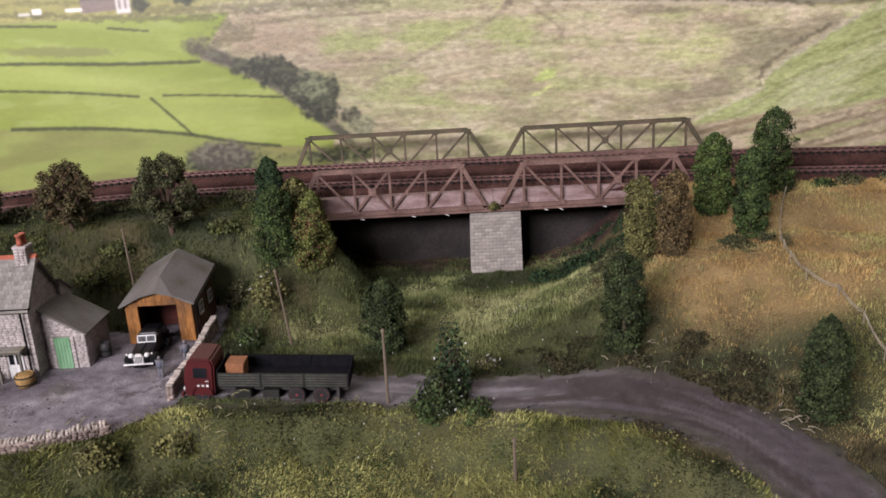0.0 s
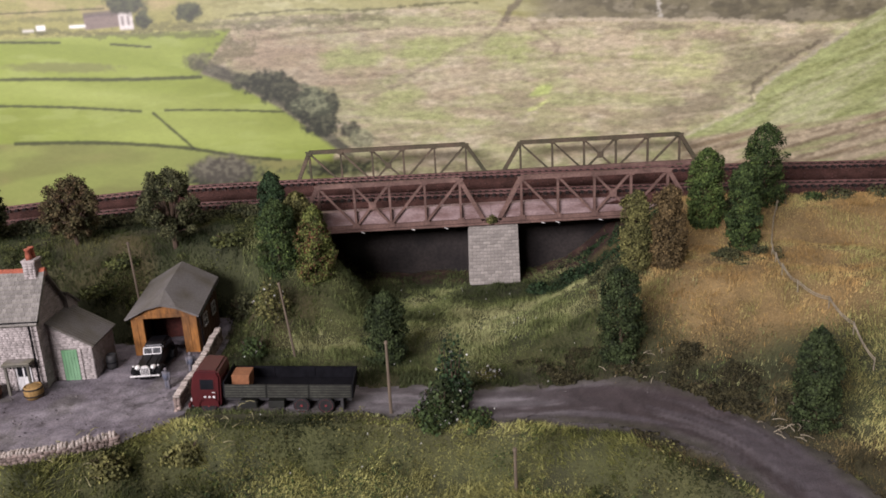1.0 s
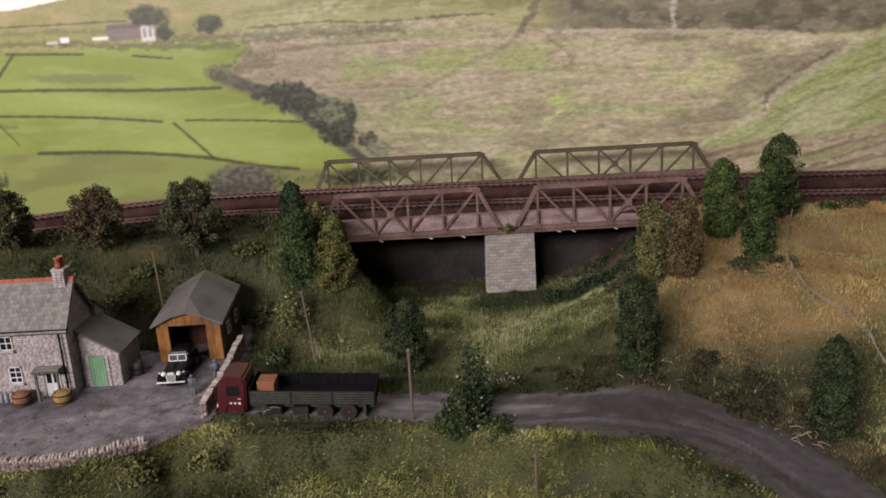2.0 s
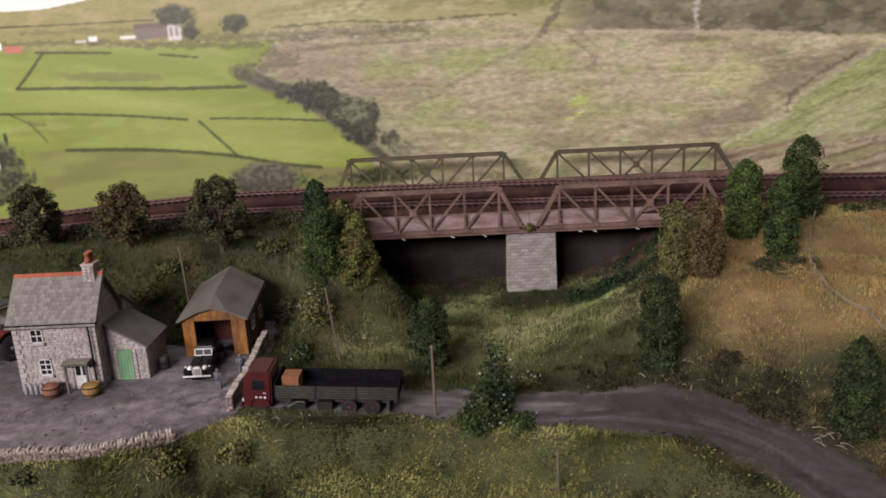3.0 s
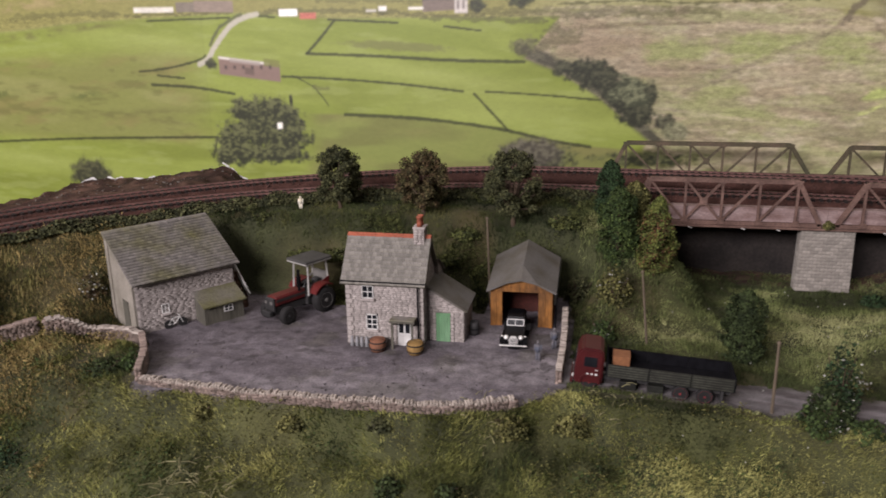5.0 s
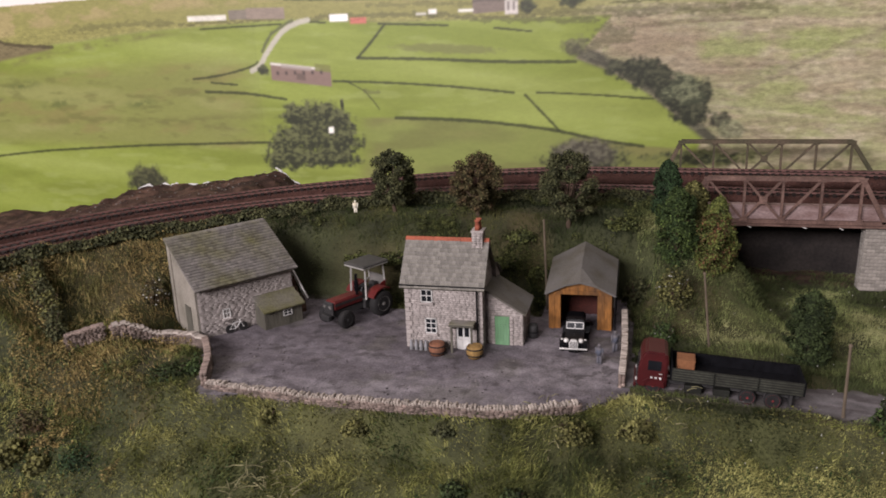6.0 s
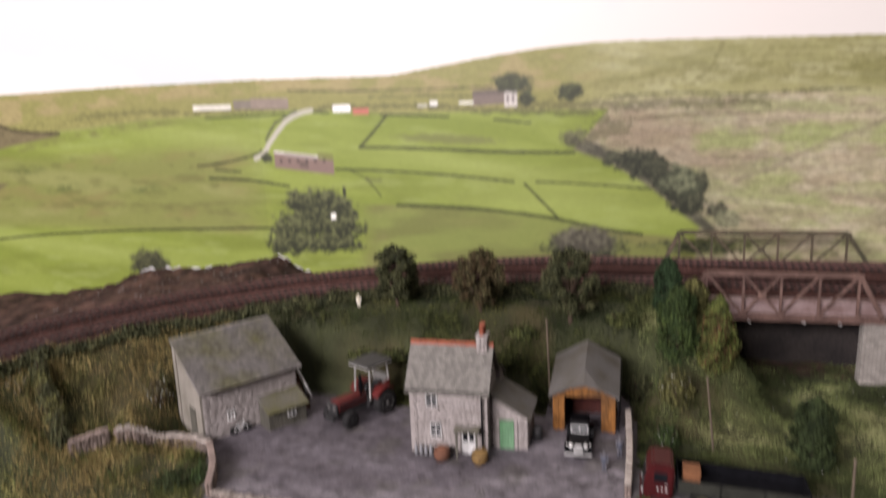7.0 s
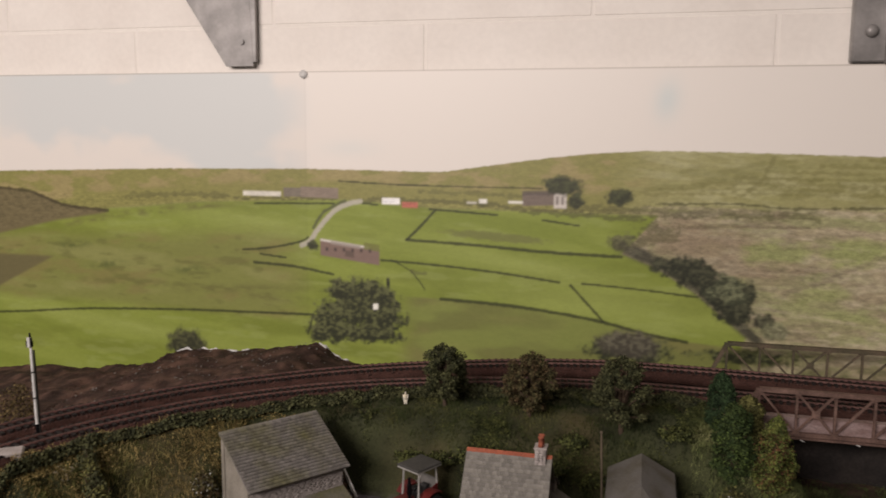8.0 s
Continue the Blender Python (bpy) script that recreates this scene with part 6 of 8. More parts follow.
def lorry(m):
    """A forward-control dropside lorry, nose towards -x, origin under the nose on the near side."""
    t = thing("dropside_lorry", m, "maroon six-wheeled dropside lorry with dark open bed", "lorry")
    cab = BM()
    prism(cab, [(0.0, 0.0050), (0.0215, 0.0050), (0.0220, 0.0290), (0.0200, 0.0340), (0.0050, 0.0345), (0.0015, 0.0300), (0.0, 0.0180)], "y", 0.0, 0.030)
    bmesh.ops.bevel(cab, geom=list(cab.edges), offset=0.0014, segments=2, affect="EDGES")
    cb = part("cab", cab, "maroon", t, "maroon cab with rounded corners")
    for s, y in ((-1, 0.0), (1, 0.030)):
        part("side_window", box(BM(), 0.0070, 0.0170, y - 0.0003, y + 0.0003, 0.0195, 0.0275, 0.0002), "pane", cb)
        part("window_surround", box(BM(), 0.0063, 0.0177, y - 0.00015, y + 0.00015, 0.0188, 0.0282), "maroon", cb)
        part("door_seam", box(BM(), 0.0185, 0.0188, y - 0.0003, y + 0.0003, 0.012, 0.0185), "black", cb)
        part("door_handle", box(BM(), 0.0155, 0.0178, y - 0.0006, y + 0.0006, 0.0170, 0.0175), "chrome", cb)
    for i in range(3):
        part("lettering_bar", box(BM(), 0.0095 + 0.0032 * i, 0.0112 + 0.0032 * i, -0.0006, -0.0002, 0.0128, 0.0144), "white", cb, "small pale painted mark")
    part("windscreen", box(BM(), -0.0003, 0.0003, 0.003, 0.027, -0.004, 0.004, 0, pose(0.0008, 0, 0.0240, 0, 18)), "pane", cb)
    part("radiator", box(BM(), -0.0010, 0.0006, 0.0095, 0.0205, 0.0075, 0.0170, 0.0004), "tractor_grey", cb)
    for y in (0.004, 0.026):
        part("headlight", lathe(BM(), [(0.0014, 0.0), (0.0016, 0.0010), (0.0008, 0.0014)], 12, pose(-0.0002, y, 0.0095, 0, -90)), "chrome", cb)
    part("wheel_arch", prism(BM(), [(0.0040, 0.006), (0.0048, 0.0105), (0.0080, 0.0132), (0.0165, 0.0132), (0.0195, 0.0105), (0.0205, 0.006), (0.0190, 0.006), (0.0180, 0.0098), (0.0160, 0.0118), (0.0085, 0.0118), (0.0065, 0.0098), (0.0055, 0.006)], "y", -0.0010, 0.0040), "maroon", cb)
    part("front_bumper", box(BM(), -0.0025, -0.0005, -0.0005, 0.0305, 0.0050, 0.0085, 0.0004), "maroon", t)
    ch = part("chassis", box(BM(), 0.004, 0.117, 0.007, 0.0100, 0.0075, 0.0105), "tractor_grey", t)
    part("chassis_rail", box(BM(), 0.004, 0.117, 0.021, 0.0240, 0.0075, 0.0105), "tractor_grey", ch)
    for x in (0.03, 0.055, 0.085, 0.115):
        part("crossmember", box(BM(), x, x + 0.002, 0.0105, 0.0205, 0.0078, 0.0102), "tractor_grey", ch)
    part("fuel_tank", box(BM(), 0.035, 0.048, 0.0005, 0.0065, 0.0040, 0.0100, 0.0008), "lorry_side", t)
    part("battery_box", box(BM(), 0.056, 0.068, 0.0005, 0.0065, 0.0045, 0.0098, 0.0004), "lorry_side", t)
    for x in (0.0122, 0.0805, 0.0985):
        for y in (0.0028, 0.0282):
            w = wheel(t, x, y, 0.0060, 0.0064, 0.0034, "dark_wheel", "tyre", disc=0.78)
    part("mudguard", box(BM(), 0.0725, 0.1065, 0.0006, 0.0054, 0.0123, 0.0131), "lorry_side", t)
    bed = part("load_bed", box(BM(), 0.0250, 0.1180, -0.0005, 0.0315, 0.0133, 0.0152), "lorry_bed", t, "black load bed with dropsides")
    for y0, y1 in ((-0.0015, -0.0005), (0.0315, 0.0325)):
        for k, (x0, x1) in enumerate(((0.0250, 0.0556), (0.0560, 0.0866), (0.0870, 0.1180))):
            sd = part("dropside", box(BM(), x0, x1, y0, y1, 0.0140, 0.0240), "lorry_side" if y0 < 0 else "lorry_bed", bed, "dark planked dropside")
            for i in range(5):
                z = 0.0145 + 0.0020 * i
                yy = y0 - 0.0004 if y0 < 0 else y1
                part("plank_edge", box(BM(), x0 + 0.0008, x1 - 0.0008, yy, yy + 0.0004, z, z + 0.0008), "lorry_edge", sd)
    for x0 in (0.0240, 0.1180):
        part("end_board", box(BM(), x0, x0 + 0.0012, -0.0012, 0.0322, 0.0136, 0.0262 if x0 < 0.1 else 0.0242, 0.0002), "lorry_bed", bed)
    part("tail_bracket", box(BM(), 0.1095, 0.1115, 0.0010, 0.0290, 0.0028, 0.0125), "tractor_grey", t)
    for x in (0.0400, 0.0558, 0.0868):
        part("side_post", box(BM(), x - 0.0006, x + 0.0006, 0.0325, 0.0333, 0.0136, 0.0236), "lorry_side", bed)
    return t


LORRY = pose(-0.1955, 0.4450, -0.0008, 0, 3.4, -0.6) @ Matrix.Scale(1.03, 4)
lorry(LORRY)
crate = thing("crate", LORRY @ pose(0.0350, 0.0150, 0.0153), "plain tan crate standing on the lorry bed", "crate")
part("box_body", box(BM(), -0.0065, 0.0065, -0.0075, 0.0075, 0.0, 0.0108, 0.0004), "crate", crate)
part("crate_lid", box(BM(), -0.0067, 0.0067, -0.0077, 0.0077, 0.0109, 0.0120, 0.0003), "crate", crate)


def tractor(m):
    """A farm tractor, nose towards -x, origin under the middle of its rear axle."""
    t = thing("tractor", m, "red farm tractor with grey cab and black tyres", "tractor")
    part("bonnet", box(BM(), -0.0400, -0.0110, -0.0052, 0.0052, 0.0130, 0.0205, 0.0012), "tractor_red", t, "long red bonnet")
    part("grille", box(BM(), -0.0418, -0.0398, -0.0050, 0.0050, 0.0100, 0.0200, 0.0005), "tractor_grey", t)
    for s in (-1, 1):
        part("headlight", box(BM(), -0.0424, -0.0417, s * 0.003 - 0.0012, s * 0.003 + 0.0012, 0.0155, 0.0175), "cab_grey", t)
        part("bonnet_stripe", box(BM(), -0.0390, -0.0120, s * 0.0053 - 0.0002, s * 0.0053 + 0.0002, 0.0165, 0.0182), "tractor_grey", t)
    part("engine", box(BM(), -0.0390, -0.0100, -0.0036, 0.0036, 0.0070, 0.0130, 0.0006), "tractor_grey", t)
    part("gearbox", box(BM(), -0.0110, 0.0060, -0.0060, 0.0060, 0.0070, 0.0150, 0.0006), "tractor_grey", t)
    part("front_axle", cyl(BM(), (-0.0340, -0.0105, 0.0072), (-0.0340, 0.0105, 0.0072), 0.0013, n=8), "tractor_grey", t)
    part("front_weight", box(BM(), -0.0455, -0.0418, -0.0045, 0.0045, 0.0065, 0.0110, 0.0006), "tractor_grey", t)
    part("exhaust", cyl(BM(), (-0.0170, -0.0046, 0.0200), (-0.0170, -0.0046, 0.0360), 0.0011, n=8), "black", t)
    part("silencer", cyl(BM(), (-0.0170, -0.0046, 0.0230), (-0.0170, -0.0046, 0.0310), 0.0018, n=10), "black", t)
    for s in (-1, 1):
        wheel(t, 0.0, s * 0.0122, 0.0100, 0.0100, 0.0062, "cab_grey")
        wheel(t, -0.0340, s * 0.0110, 0.0068, 0.0068, 0.0046, "tractor_grey")
        mg = BM()
        arc = [(0.0118 * math.cos(a), 0.0105 + 0.0118 * math.sin(a)) for a in np.linspace(1.0, 2.6, 9)]
        arc += [(0.0126 * math.cos(a), 0.0105 + 0.0128 * math.sin(a)) for a in np.linspace(2.6, 1.0, 9)]
        prism(mg, arc, "y", min(s * 0.0070, s * 0.0158), max(s * 0.0070, s * 0.0158))
        part("mudguard", mg, "tractor_red", t, "narrow red rear mudguard")
    part("cab_floor", box(BM(), -0.0120, 0.0070, -0.0085, 0.0085, 0.0140, 0.0158), "tractor_grey", t)
    part("seat", box(BM(), 0.0010, 0.0060, -0.0030, 0.0030, 0.0160, 0.0240, 0.0008), "tractor_grey", t)
    part("steering_wheel", lathe(BM(), [(0.0022, 0), (0.0026, 0.0003), (0.0022, 0.0006)], 12, pose(-0.0065, 0, 0.0235, 0, -25)), "black", t)
    part("steering_column", cyl(BM(), (-0.0100, 0, 0.0170), (-0.0066, 0, 0.0234), 0.0005, n=6), "black", t)
    for x, z0 in ((-0.0115, 0.0150), (0.0080, 0.0240)):
        for s in (-1, 1):
            part("cab_pillar", bar(BM(), (x, s * 0.0086, z0), (x * 0.9, s * 0.0080, 0.0392), 0.0012, 0.0012), "cab_pale", t, "pale grey cab pillar")
    part("cab_sill", bar(BM(), (-0.0115, -0.0086, 0.0158), (0.0080, -0.0086, 0.0245), 0.0011, 0.0011), "cab_grey", t)
    part("cab_sill", bar(BM(), (-0.0115, 0.0086, 0.0158), (0.0080, 0.0086, 0.0245), 0.0011, 0.0011), "cab_grey", t)
    part("door_panel", prism(BM(), [(-0.0100, 0.0150), (0.0020, 0.0150), (0.0060, 0.0240), (-0.0040, 0.0215)], "y", -0.0086, -0.0078), "tractor_red", t)
    part("roof_frame", box(BM(), -0.0146, 0.0108, -0.0108, 0.0108, 0.0390, 0.0401, 0.0003), "cab_pale", t)
    part("rear_panel", prism(BM(), [(0.0068, 0.0160), (0.0082, 0.0160), (0.0088, 0.0290), (0.0078, 0.0290)], "y", -0.0078, 0.0078), "cab_grey", t)
    part("cab_panel", prism(BM(), [(-0.0010, 0.0150), (0.0078, 0.0205), (0.0090, 0.0262), (0.0030, 0.0238)], "y", -0.0094, -0.0087), "tractor_red", t, "sloping red side panel")
    part("side_stripe", bar(BM(), (0.0005, -0.0096, 0.0170), (0.0032, -0.0096, 0.0226), 0.0004, 0.0014), "white", t, "short white stripe")
    part("cab_roof", box(BM(), -0.0150, 0.0112, -0.0112, 0.0112, 0.0400, 0.0420, 0.0008), "cab_roof", t, "dark grey cab roof")
    return t


tractor(pose(-0.4610, 0.5790, 0.0012, 0, 0, 61) @ Matrix.Scale(1.32, 4))


# ---------------------------------------------------------------- barn
def barn(m):
    """Half of a barn with one long slope; x along the front wall, y to the back, seen face at y = 0."""
    b = thing("barn", m, "grey stone barn with mossy slate roof and lean-to", "barn")
    W, D, E, R = 0.099, 0.058, 0.0545, 0.0885
    part("wall", prism(BM(), [(-0.0002, 0), (D, 0), (D, R - 0.001), (-0.0002, E)], "x", 0, W), "stone", b)
    masonry(b, "front_stonework", "stone", Matrix(), (0, W, E, E, W / 2, E), 0.0018, [(0.0230, 0.0305, 0.0165, 0.0260), (0.0600, 0.0700, 0.0, 0.018)], (2.0, 4.6), seed=12, skin=0.00014)
    part("gable_render", prism(BM(), [(0.0, 0), (D, 0), (D, R - 0.002), (0.0, E - 0.001)], "x", -0.0012, -0.0002), "render", b, "smooth pale rendered gable")
    for y0, y1, z0, z1 in ((0.0, 0.006, 0.0, E - 0.002), (D - 0.006, D, 0.0, R - 0.004)):
        part("gable_pilaster", box(BM(), -0.0026, -0.0012, y0, y1, z0, z1, 0.0003), "render", b)
    part("gable_door", box(BM(), -0.0018, -0.0010, 0.016, 0.030, 0.0, 0.030), "grey_wood", b)
    rm = Matrix(((0, -1, 0, W), (1, 0, 0, 0), (0, 0, 1, 0), (0, 0, 0, 1)))
    masonry(b, "gable_stonework", "stone", rm, (0, D, E, R - 0.001, D - 0.0001, R - 0.001), 0.0022, (), seed=13)
    rise = math.degrees(math.atan2(R - E, D))
    run = math.hypot(R - E, D) + 0.008
    fm = pose(-0.004, D, R + 0.0008) @ pose(0, 0, 0, rise) @ pose(0, -run, 0)
    roof = part("roof", box(BM(), 0, W + 0.008, 0, run + 0.002, -0.0008, 0.0008, 0, fm), "slate_moss", b)
    slates(roof, fm @ pose(0, 0, 0.0004), W + 0.008, run, 20, 26, "slate_moss", joined=True, seed=21)
    window(b, 0.0230, 0.0165, 0.0075, 0.0095, 2, 2, -0.0006)
    # timber lean-to
    sx, sw, sd, sh = 0.056, 0.041, 0.020, 0.020
    sh_ = part("shed", prism(BM(), [(-0.001, 0), (-sd, 0), (-sd, sh), (-0.001, sh + 0.009)], "x", sx, sx + sw), "grey_wood", b, "grey boarded lean-to shed")
    for i in range(13):
        a = sx + sw * i / 13
        part("plank", box(BM(), a + 0.0001, a + sw / 13 - 0.0002, -sd - 0.0007, -sd + 0.0001, 0.0003, sh - 0.0004), "grey_wood", sh_)
    part("shed_roof", prism(BM(), [(-0.001, sh + 0.0098), (-sd - 0.004, sh - 0.0012), (-sd - 0.004, sh + 0.0002), (-0.001, sh + 0.0112)], "x", sx - 0.002, sx + sw + 0.002), "slate_moss", sh_, "mossy shed roof")
    window(sh_, sx + 0.020, 0.0105, 0.0095, 0.0066, 2, 2, -sd - 0.0012, None, False)
    # outside stair on the gable
    st = part("stair", box(BM(), W + 0.001, W + 0.014, 0.040, 0.056, 0.0, 0.052), "dark_board", b, "dark outside stair with pale handrail")
    for i in range(8):
        part("step", box(BM(), W + 0.001, W + 0.014, 0.040 - 0.005 * (i + 1), 0.040 - 0.005 * i, 0.0, 0.052 - 0.0058 * (i + 1), 0.0002), "brown_wood", st)
    part("handrail", bar(BM(), (W + 0.0145, 0.050, 0.0610), (W + 0.0145, -0.002, 0.0140), 0.0016, 0.0040), "white", st, "weathered white handrail board")
    for y, z in ((0.045, 0.056), (0.02, 0.034), (0.002, 0.017)):
        part("rail_post", box(BM(), W + 0.0128, W + 0.0142, y - 0.0008, y + 0.0008, 0.0, z), "brown_wood", st)
    return b


barn(pose(-0.5975, 0.4825, 0.0005, 0, 0, 52.5))


def bicycle(m):
    b = thing("bicycle", m, "small pale grey bicycle leaning on the barn wall", "bicycle")
    for x in (0.0, 0.0135):
        w = part("wheel", lathe(BM(), [(0.0040, -0.0003), (0.0045, -0.0003), (0.0045, 0.0003), (0.0040, 0.0003)], 20, pose(x, 0, 0.0045, 90)), "tyre", b)
        part("hub", cyl(BM(), (x, -0.0006, 0.0045), (x, 0.0006, 0.0045), 0.0006, n=8), "chrome", w)
    f = BM()
    for p, q in (((0, 0, 0.0045), (0.0045, 0, 0.0100)), ((0.0045, 0, 0.0100), (0.0060, 0, 0.0042)), ((0, 0, 0.0045), (0.0060, 0, 0.0042)),
                 ((0.0045, 0, 0.0098), (0.0110, 0, 0.0100)), ((0.0060, 0, 0.0042), (0.0112, 0, 0.0094)), ((0.0135, 0, 0.0045), (0.0108, 0, 0.0118))):
        cyl(f, p, q, 0.00042, n=6)
    part("frame", f, "white", b, "pale painted tube frame")
    part("saddle", box(BM(), 0.0030, 0.0058, -0.0007, 0.0007, 0.0104, 0.0110, 0.0002), "tyre", b)
    part("handlebar", cyl(BM(), (0.0106, -0.0024, 0.0120), (0.0106, 0.0024, 0.0120), 0.0004, n=6), "chrome", b)
    return b


bicycle(pose(-0.5775, 0.5010, 0.0016, -10, 0, 50))


height_read = looked_up(land(tx, ty), -1.5, 0.0, 0.004)


def ground_at(x, y):
    return float(height_read(x, y))


# ---------------------------------------------------------------- dry stone walls
def drystone(line, height, label, seed=1, thick=0.006, cope="drystone", sink=0.004, flat=False):
    """A rubble wall along a line in the plan, with upright cope stones on top."""
    rnd = random.Random(seed)
    w = thing("dry_stone_wall", pose(0, 0, 0), label, "stone wall", "dry stone walls of the yard")
    p = resample(spline(line, 0.01), 0.0034)
    t = np.gradient(p, axis=0)
    verts, faces = [], []
    unit = [(-1, -1, -1), (1, -1, -1), (1, 1, -1), (-1, 1, -1), (-0.8, -0.8, 1), (0.8, -0.8, 1), (0.8, 0.8, 1), (-0.8, 0.8, 1)]
    quad = [(0, 3, 2, 1), (4, 5, 6, 7), (0, 1, 5, 4), (1, 2, 6, 5), (2, 3, 7, 6), (3, 0, 4, 7)]
    tops = []
    for i, ((x, y), (tx, ty)) in enumerate(zip(p, t)):
        a = math.atan2(ty, tx)
        h = height * (0.90 + 0.20 * vnoise(np.array(i * 0.16), np.array(seed * 3.3)))
        g = ground_at(x, y) - sink
        z = g
        while z < g + sink + h:
            ch = rnd.uniform(0.0015, 0.0026)
            for side in (-1, 1):
                m = pose(x, y, z + ch / 2, 0, 0, math.degrees(a) + rnd.uniform(-8, 8)) @ pose(rnd.uniform(-0.001, 0.001), side * thick * 0.26, 0)
                s = Matrix.Diagonal((rnd.uniform(0.0017, 0.0028), thick * rnd.uniform(0.24, 0.32), ch * 0.5, 1))
                k = len(verts)
                verts += [m @ s @ Vector(u) for u in unit]
                faces += [tuple(k + j for j in q) for q in quad]
            z += ch * 0.96
        tops.append((x, y, z, math.degrees(a)))
    tagged(raw("rubble", verts, faces, "drystone", w), kind="stuff")
    if cope:
        shapes = []
        for k in range(4):
            if flat:
                bm = box(BM(), -0.0017 - 0.0004 * k, 0.0017 + 0.0003 * k, -thick * 0.55, thick * 0.55, -0.0004, 0.0012 + 0.0002 * k, 0.0004)
            else:
                bm = box(BM(), -0.0010, 0.0010, -thick * 0.5, thick * 0.5, -0.0004, 0.0019 + 0.0005 * k, 0.0005)
            shapes.append(part("cope_stone", bm, cope, w))
        n = 0
        q = resample(np.array([[a[0], a[1]] for a in tops]), 0.0036 if flat else 0.0024)
        zs = np.interp(np.linspace(0, 1, len(q)), np.linspace(0, 1, len(tops)), [a[2] for a in tops])
        an = np.interp(np.linspace(0, 1, len(q)), np.linspace(0, 1, len(tops)), [a[3] for a in tops])
        for (x, y), z, a in zip(q, zs, an):
            ob = shapes[n] if n < 4 else new("cope_stone", shapes[rnd.randrange(4)].data)
            ob.parent = w
            ob.matrix_basis = pose(x, y, z - 0.0006, rnd.uniform(-6, 6), rnd.uniform(-9, 9), a + rnd.uniform(-8, 8))
            n += 1
    return w


drystone([(-0.540, 0.391), (-0.46, 0.3835), (-0.385, 0.3825), (-0.33, 0.383), (-0.283, 0.387), (-0.235, 0.404)], 0.0055, "low dry stone wall with upright cope stones edging the yard", 2, 0.006, "cope", 0.017)
drystone([(-0.545, 0.394), (-0.558, 0.425), (-0.582, 0.462)], 0.013, "short mossy dry stone wall at the yard corner", 3, 0.0055, "drystone", 0.014, True)
drystone([(-0.587, 0.467), (-0.610, 0.4745), (-0.632, 0.471), (-0.650, 0.455), (-0.664, 0.444)], 0.0115, "weathered dry stone wall beside the barn", 4, 0.0065, "cope", 0.006, True)
drystone([(-0.672, 0.440), (-0.682, 0.430), (-0.694, 0.417)], 0.0135, "broken end of a dry stone wall in rough grass", 5, 0.0065, "drystone", 0.006, True)
drystone([(-0.2065, 0.448), (-0.206, 0.50), (-0.207, 0.545), (-0.2085, 0.585)], 0.0125, "dry stone wall beside the garage", 6, 0.0050, "cope", 0.004, True)


# ---------------------------------------------------------------- foliage
def leaf_cloud(n, centre, spread, size, seed, shape="leaf"):
    """Small folded leaves: centre(rs, n) gives places and outward directions."""
    rs = np.random.RandomState(seed)
    pos, out = centre(rs, n)
    d = out + spread * rs.normal(size=(n, 3))
    d /= np.linalg.norm(d, axis=1)[:, None] + 1e-9
    side = np.cross(d, rs.normal(size=(n, 3)))
    side /= np.linalg.norm(side, axis=1)[:, None] + 1e-9
    up = np.cross(side, d)
    s = size * rs.uniform(0.55, 1.25, (n, 1))
    a, b = pos - side * s * 0.5, pos + side * s * 0.5
    c, e = pos + up * s * 0.62 + d * s * 0.18, pos - up * s * 0.62 + d * s * 0.12
    v = np.stack([a, e, b, c], 1).reshape(-1, 3)
    return v, np.arange(4 * n).reshape(-1, 4)


def conifer_places(h, r, seed, bottom=0.10, blunt=0.6, lumps=150):
    """Clumped places on a tapered, lumpy crown with gaps between its sprays."""
    rs0 = np.random.RandomState(seed + 50)
    ct = (np.arange(lumps) + rs0.rand(lumps)) / lumps
    ca = rs0.rand(lumps) * 2 * np.pi
    cr = rs0.uniform(0.76, 1.10, lumps) + 0.12 * np.sin(3 * ca + 9 * ct + seed)

    def radius(t):
        shoulder = 0.18 + 0.5 * blunt
        cap = np.clip((t - shoulder) / (1 - shoulder), 0, 1)
        return r * np.where(t < 0.16, 0.66 + 0.34 * t / 0.16, np.maximum(1 - cap ** (1.25 + blunt), 0) ** 0.62) * (1 - 0.10 * t)

    def centre(rs, n):
        t = rs.rand(n) ** 0.95
        a = rs.rand(n) * 2 * np.pi
        j = rs.randint(0, lumps, n)
        k = rs.rand(n) < 0.80
        q = rs.rand(n)  # along a spray, from its root to its tip
        t = np.where(k, np.clip(ct[j] + 0.018 * rs.normal(size=n) + 0.030 * (q - 0.6), 0, 1), t)
        a = np.where(k, ca[j] + 0.20 * rs.normal(size=n), a)
        rr = radius(t) * np.where(k, cr[j] * (0.62 + 0.46 * np.sqrt(q)), rs.uniform(0.30, 0.74, n))
        z = h * (bottom + (1 - bottom) * t)
        z = z + np.where(k, 0.012 * h * rs.normal(size=n), 0)
        pos = np.c_[rr * np.cos(a), rr * np.sin(a), z]
        out = np.c_[np.cos(a), np.sin(a), np.full(n, 0.55)]
        return pos, out
    return centre


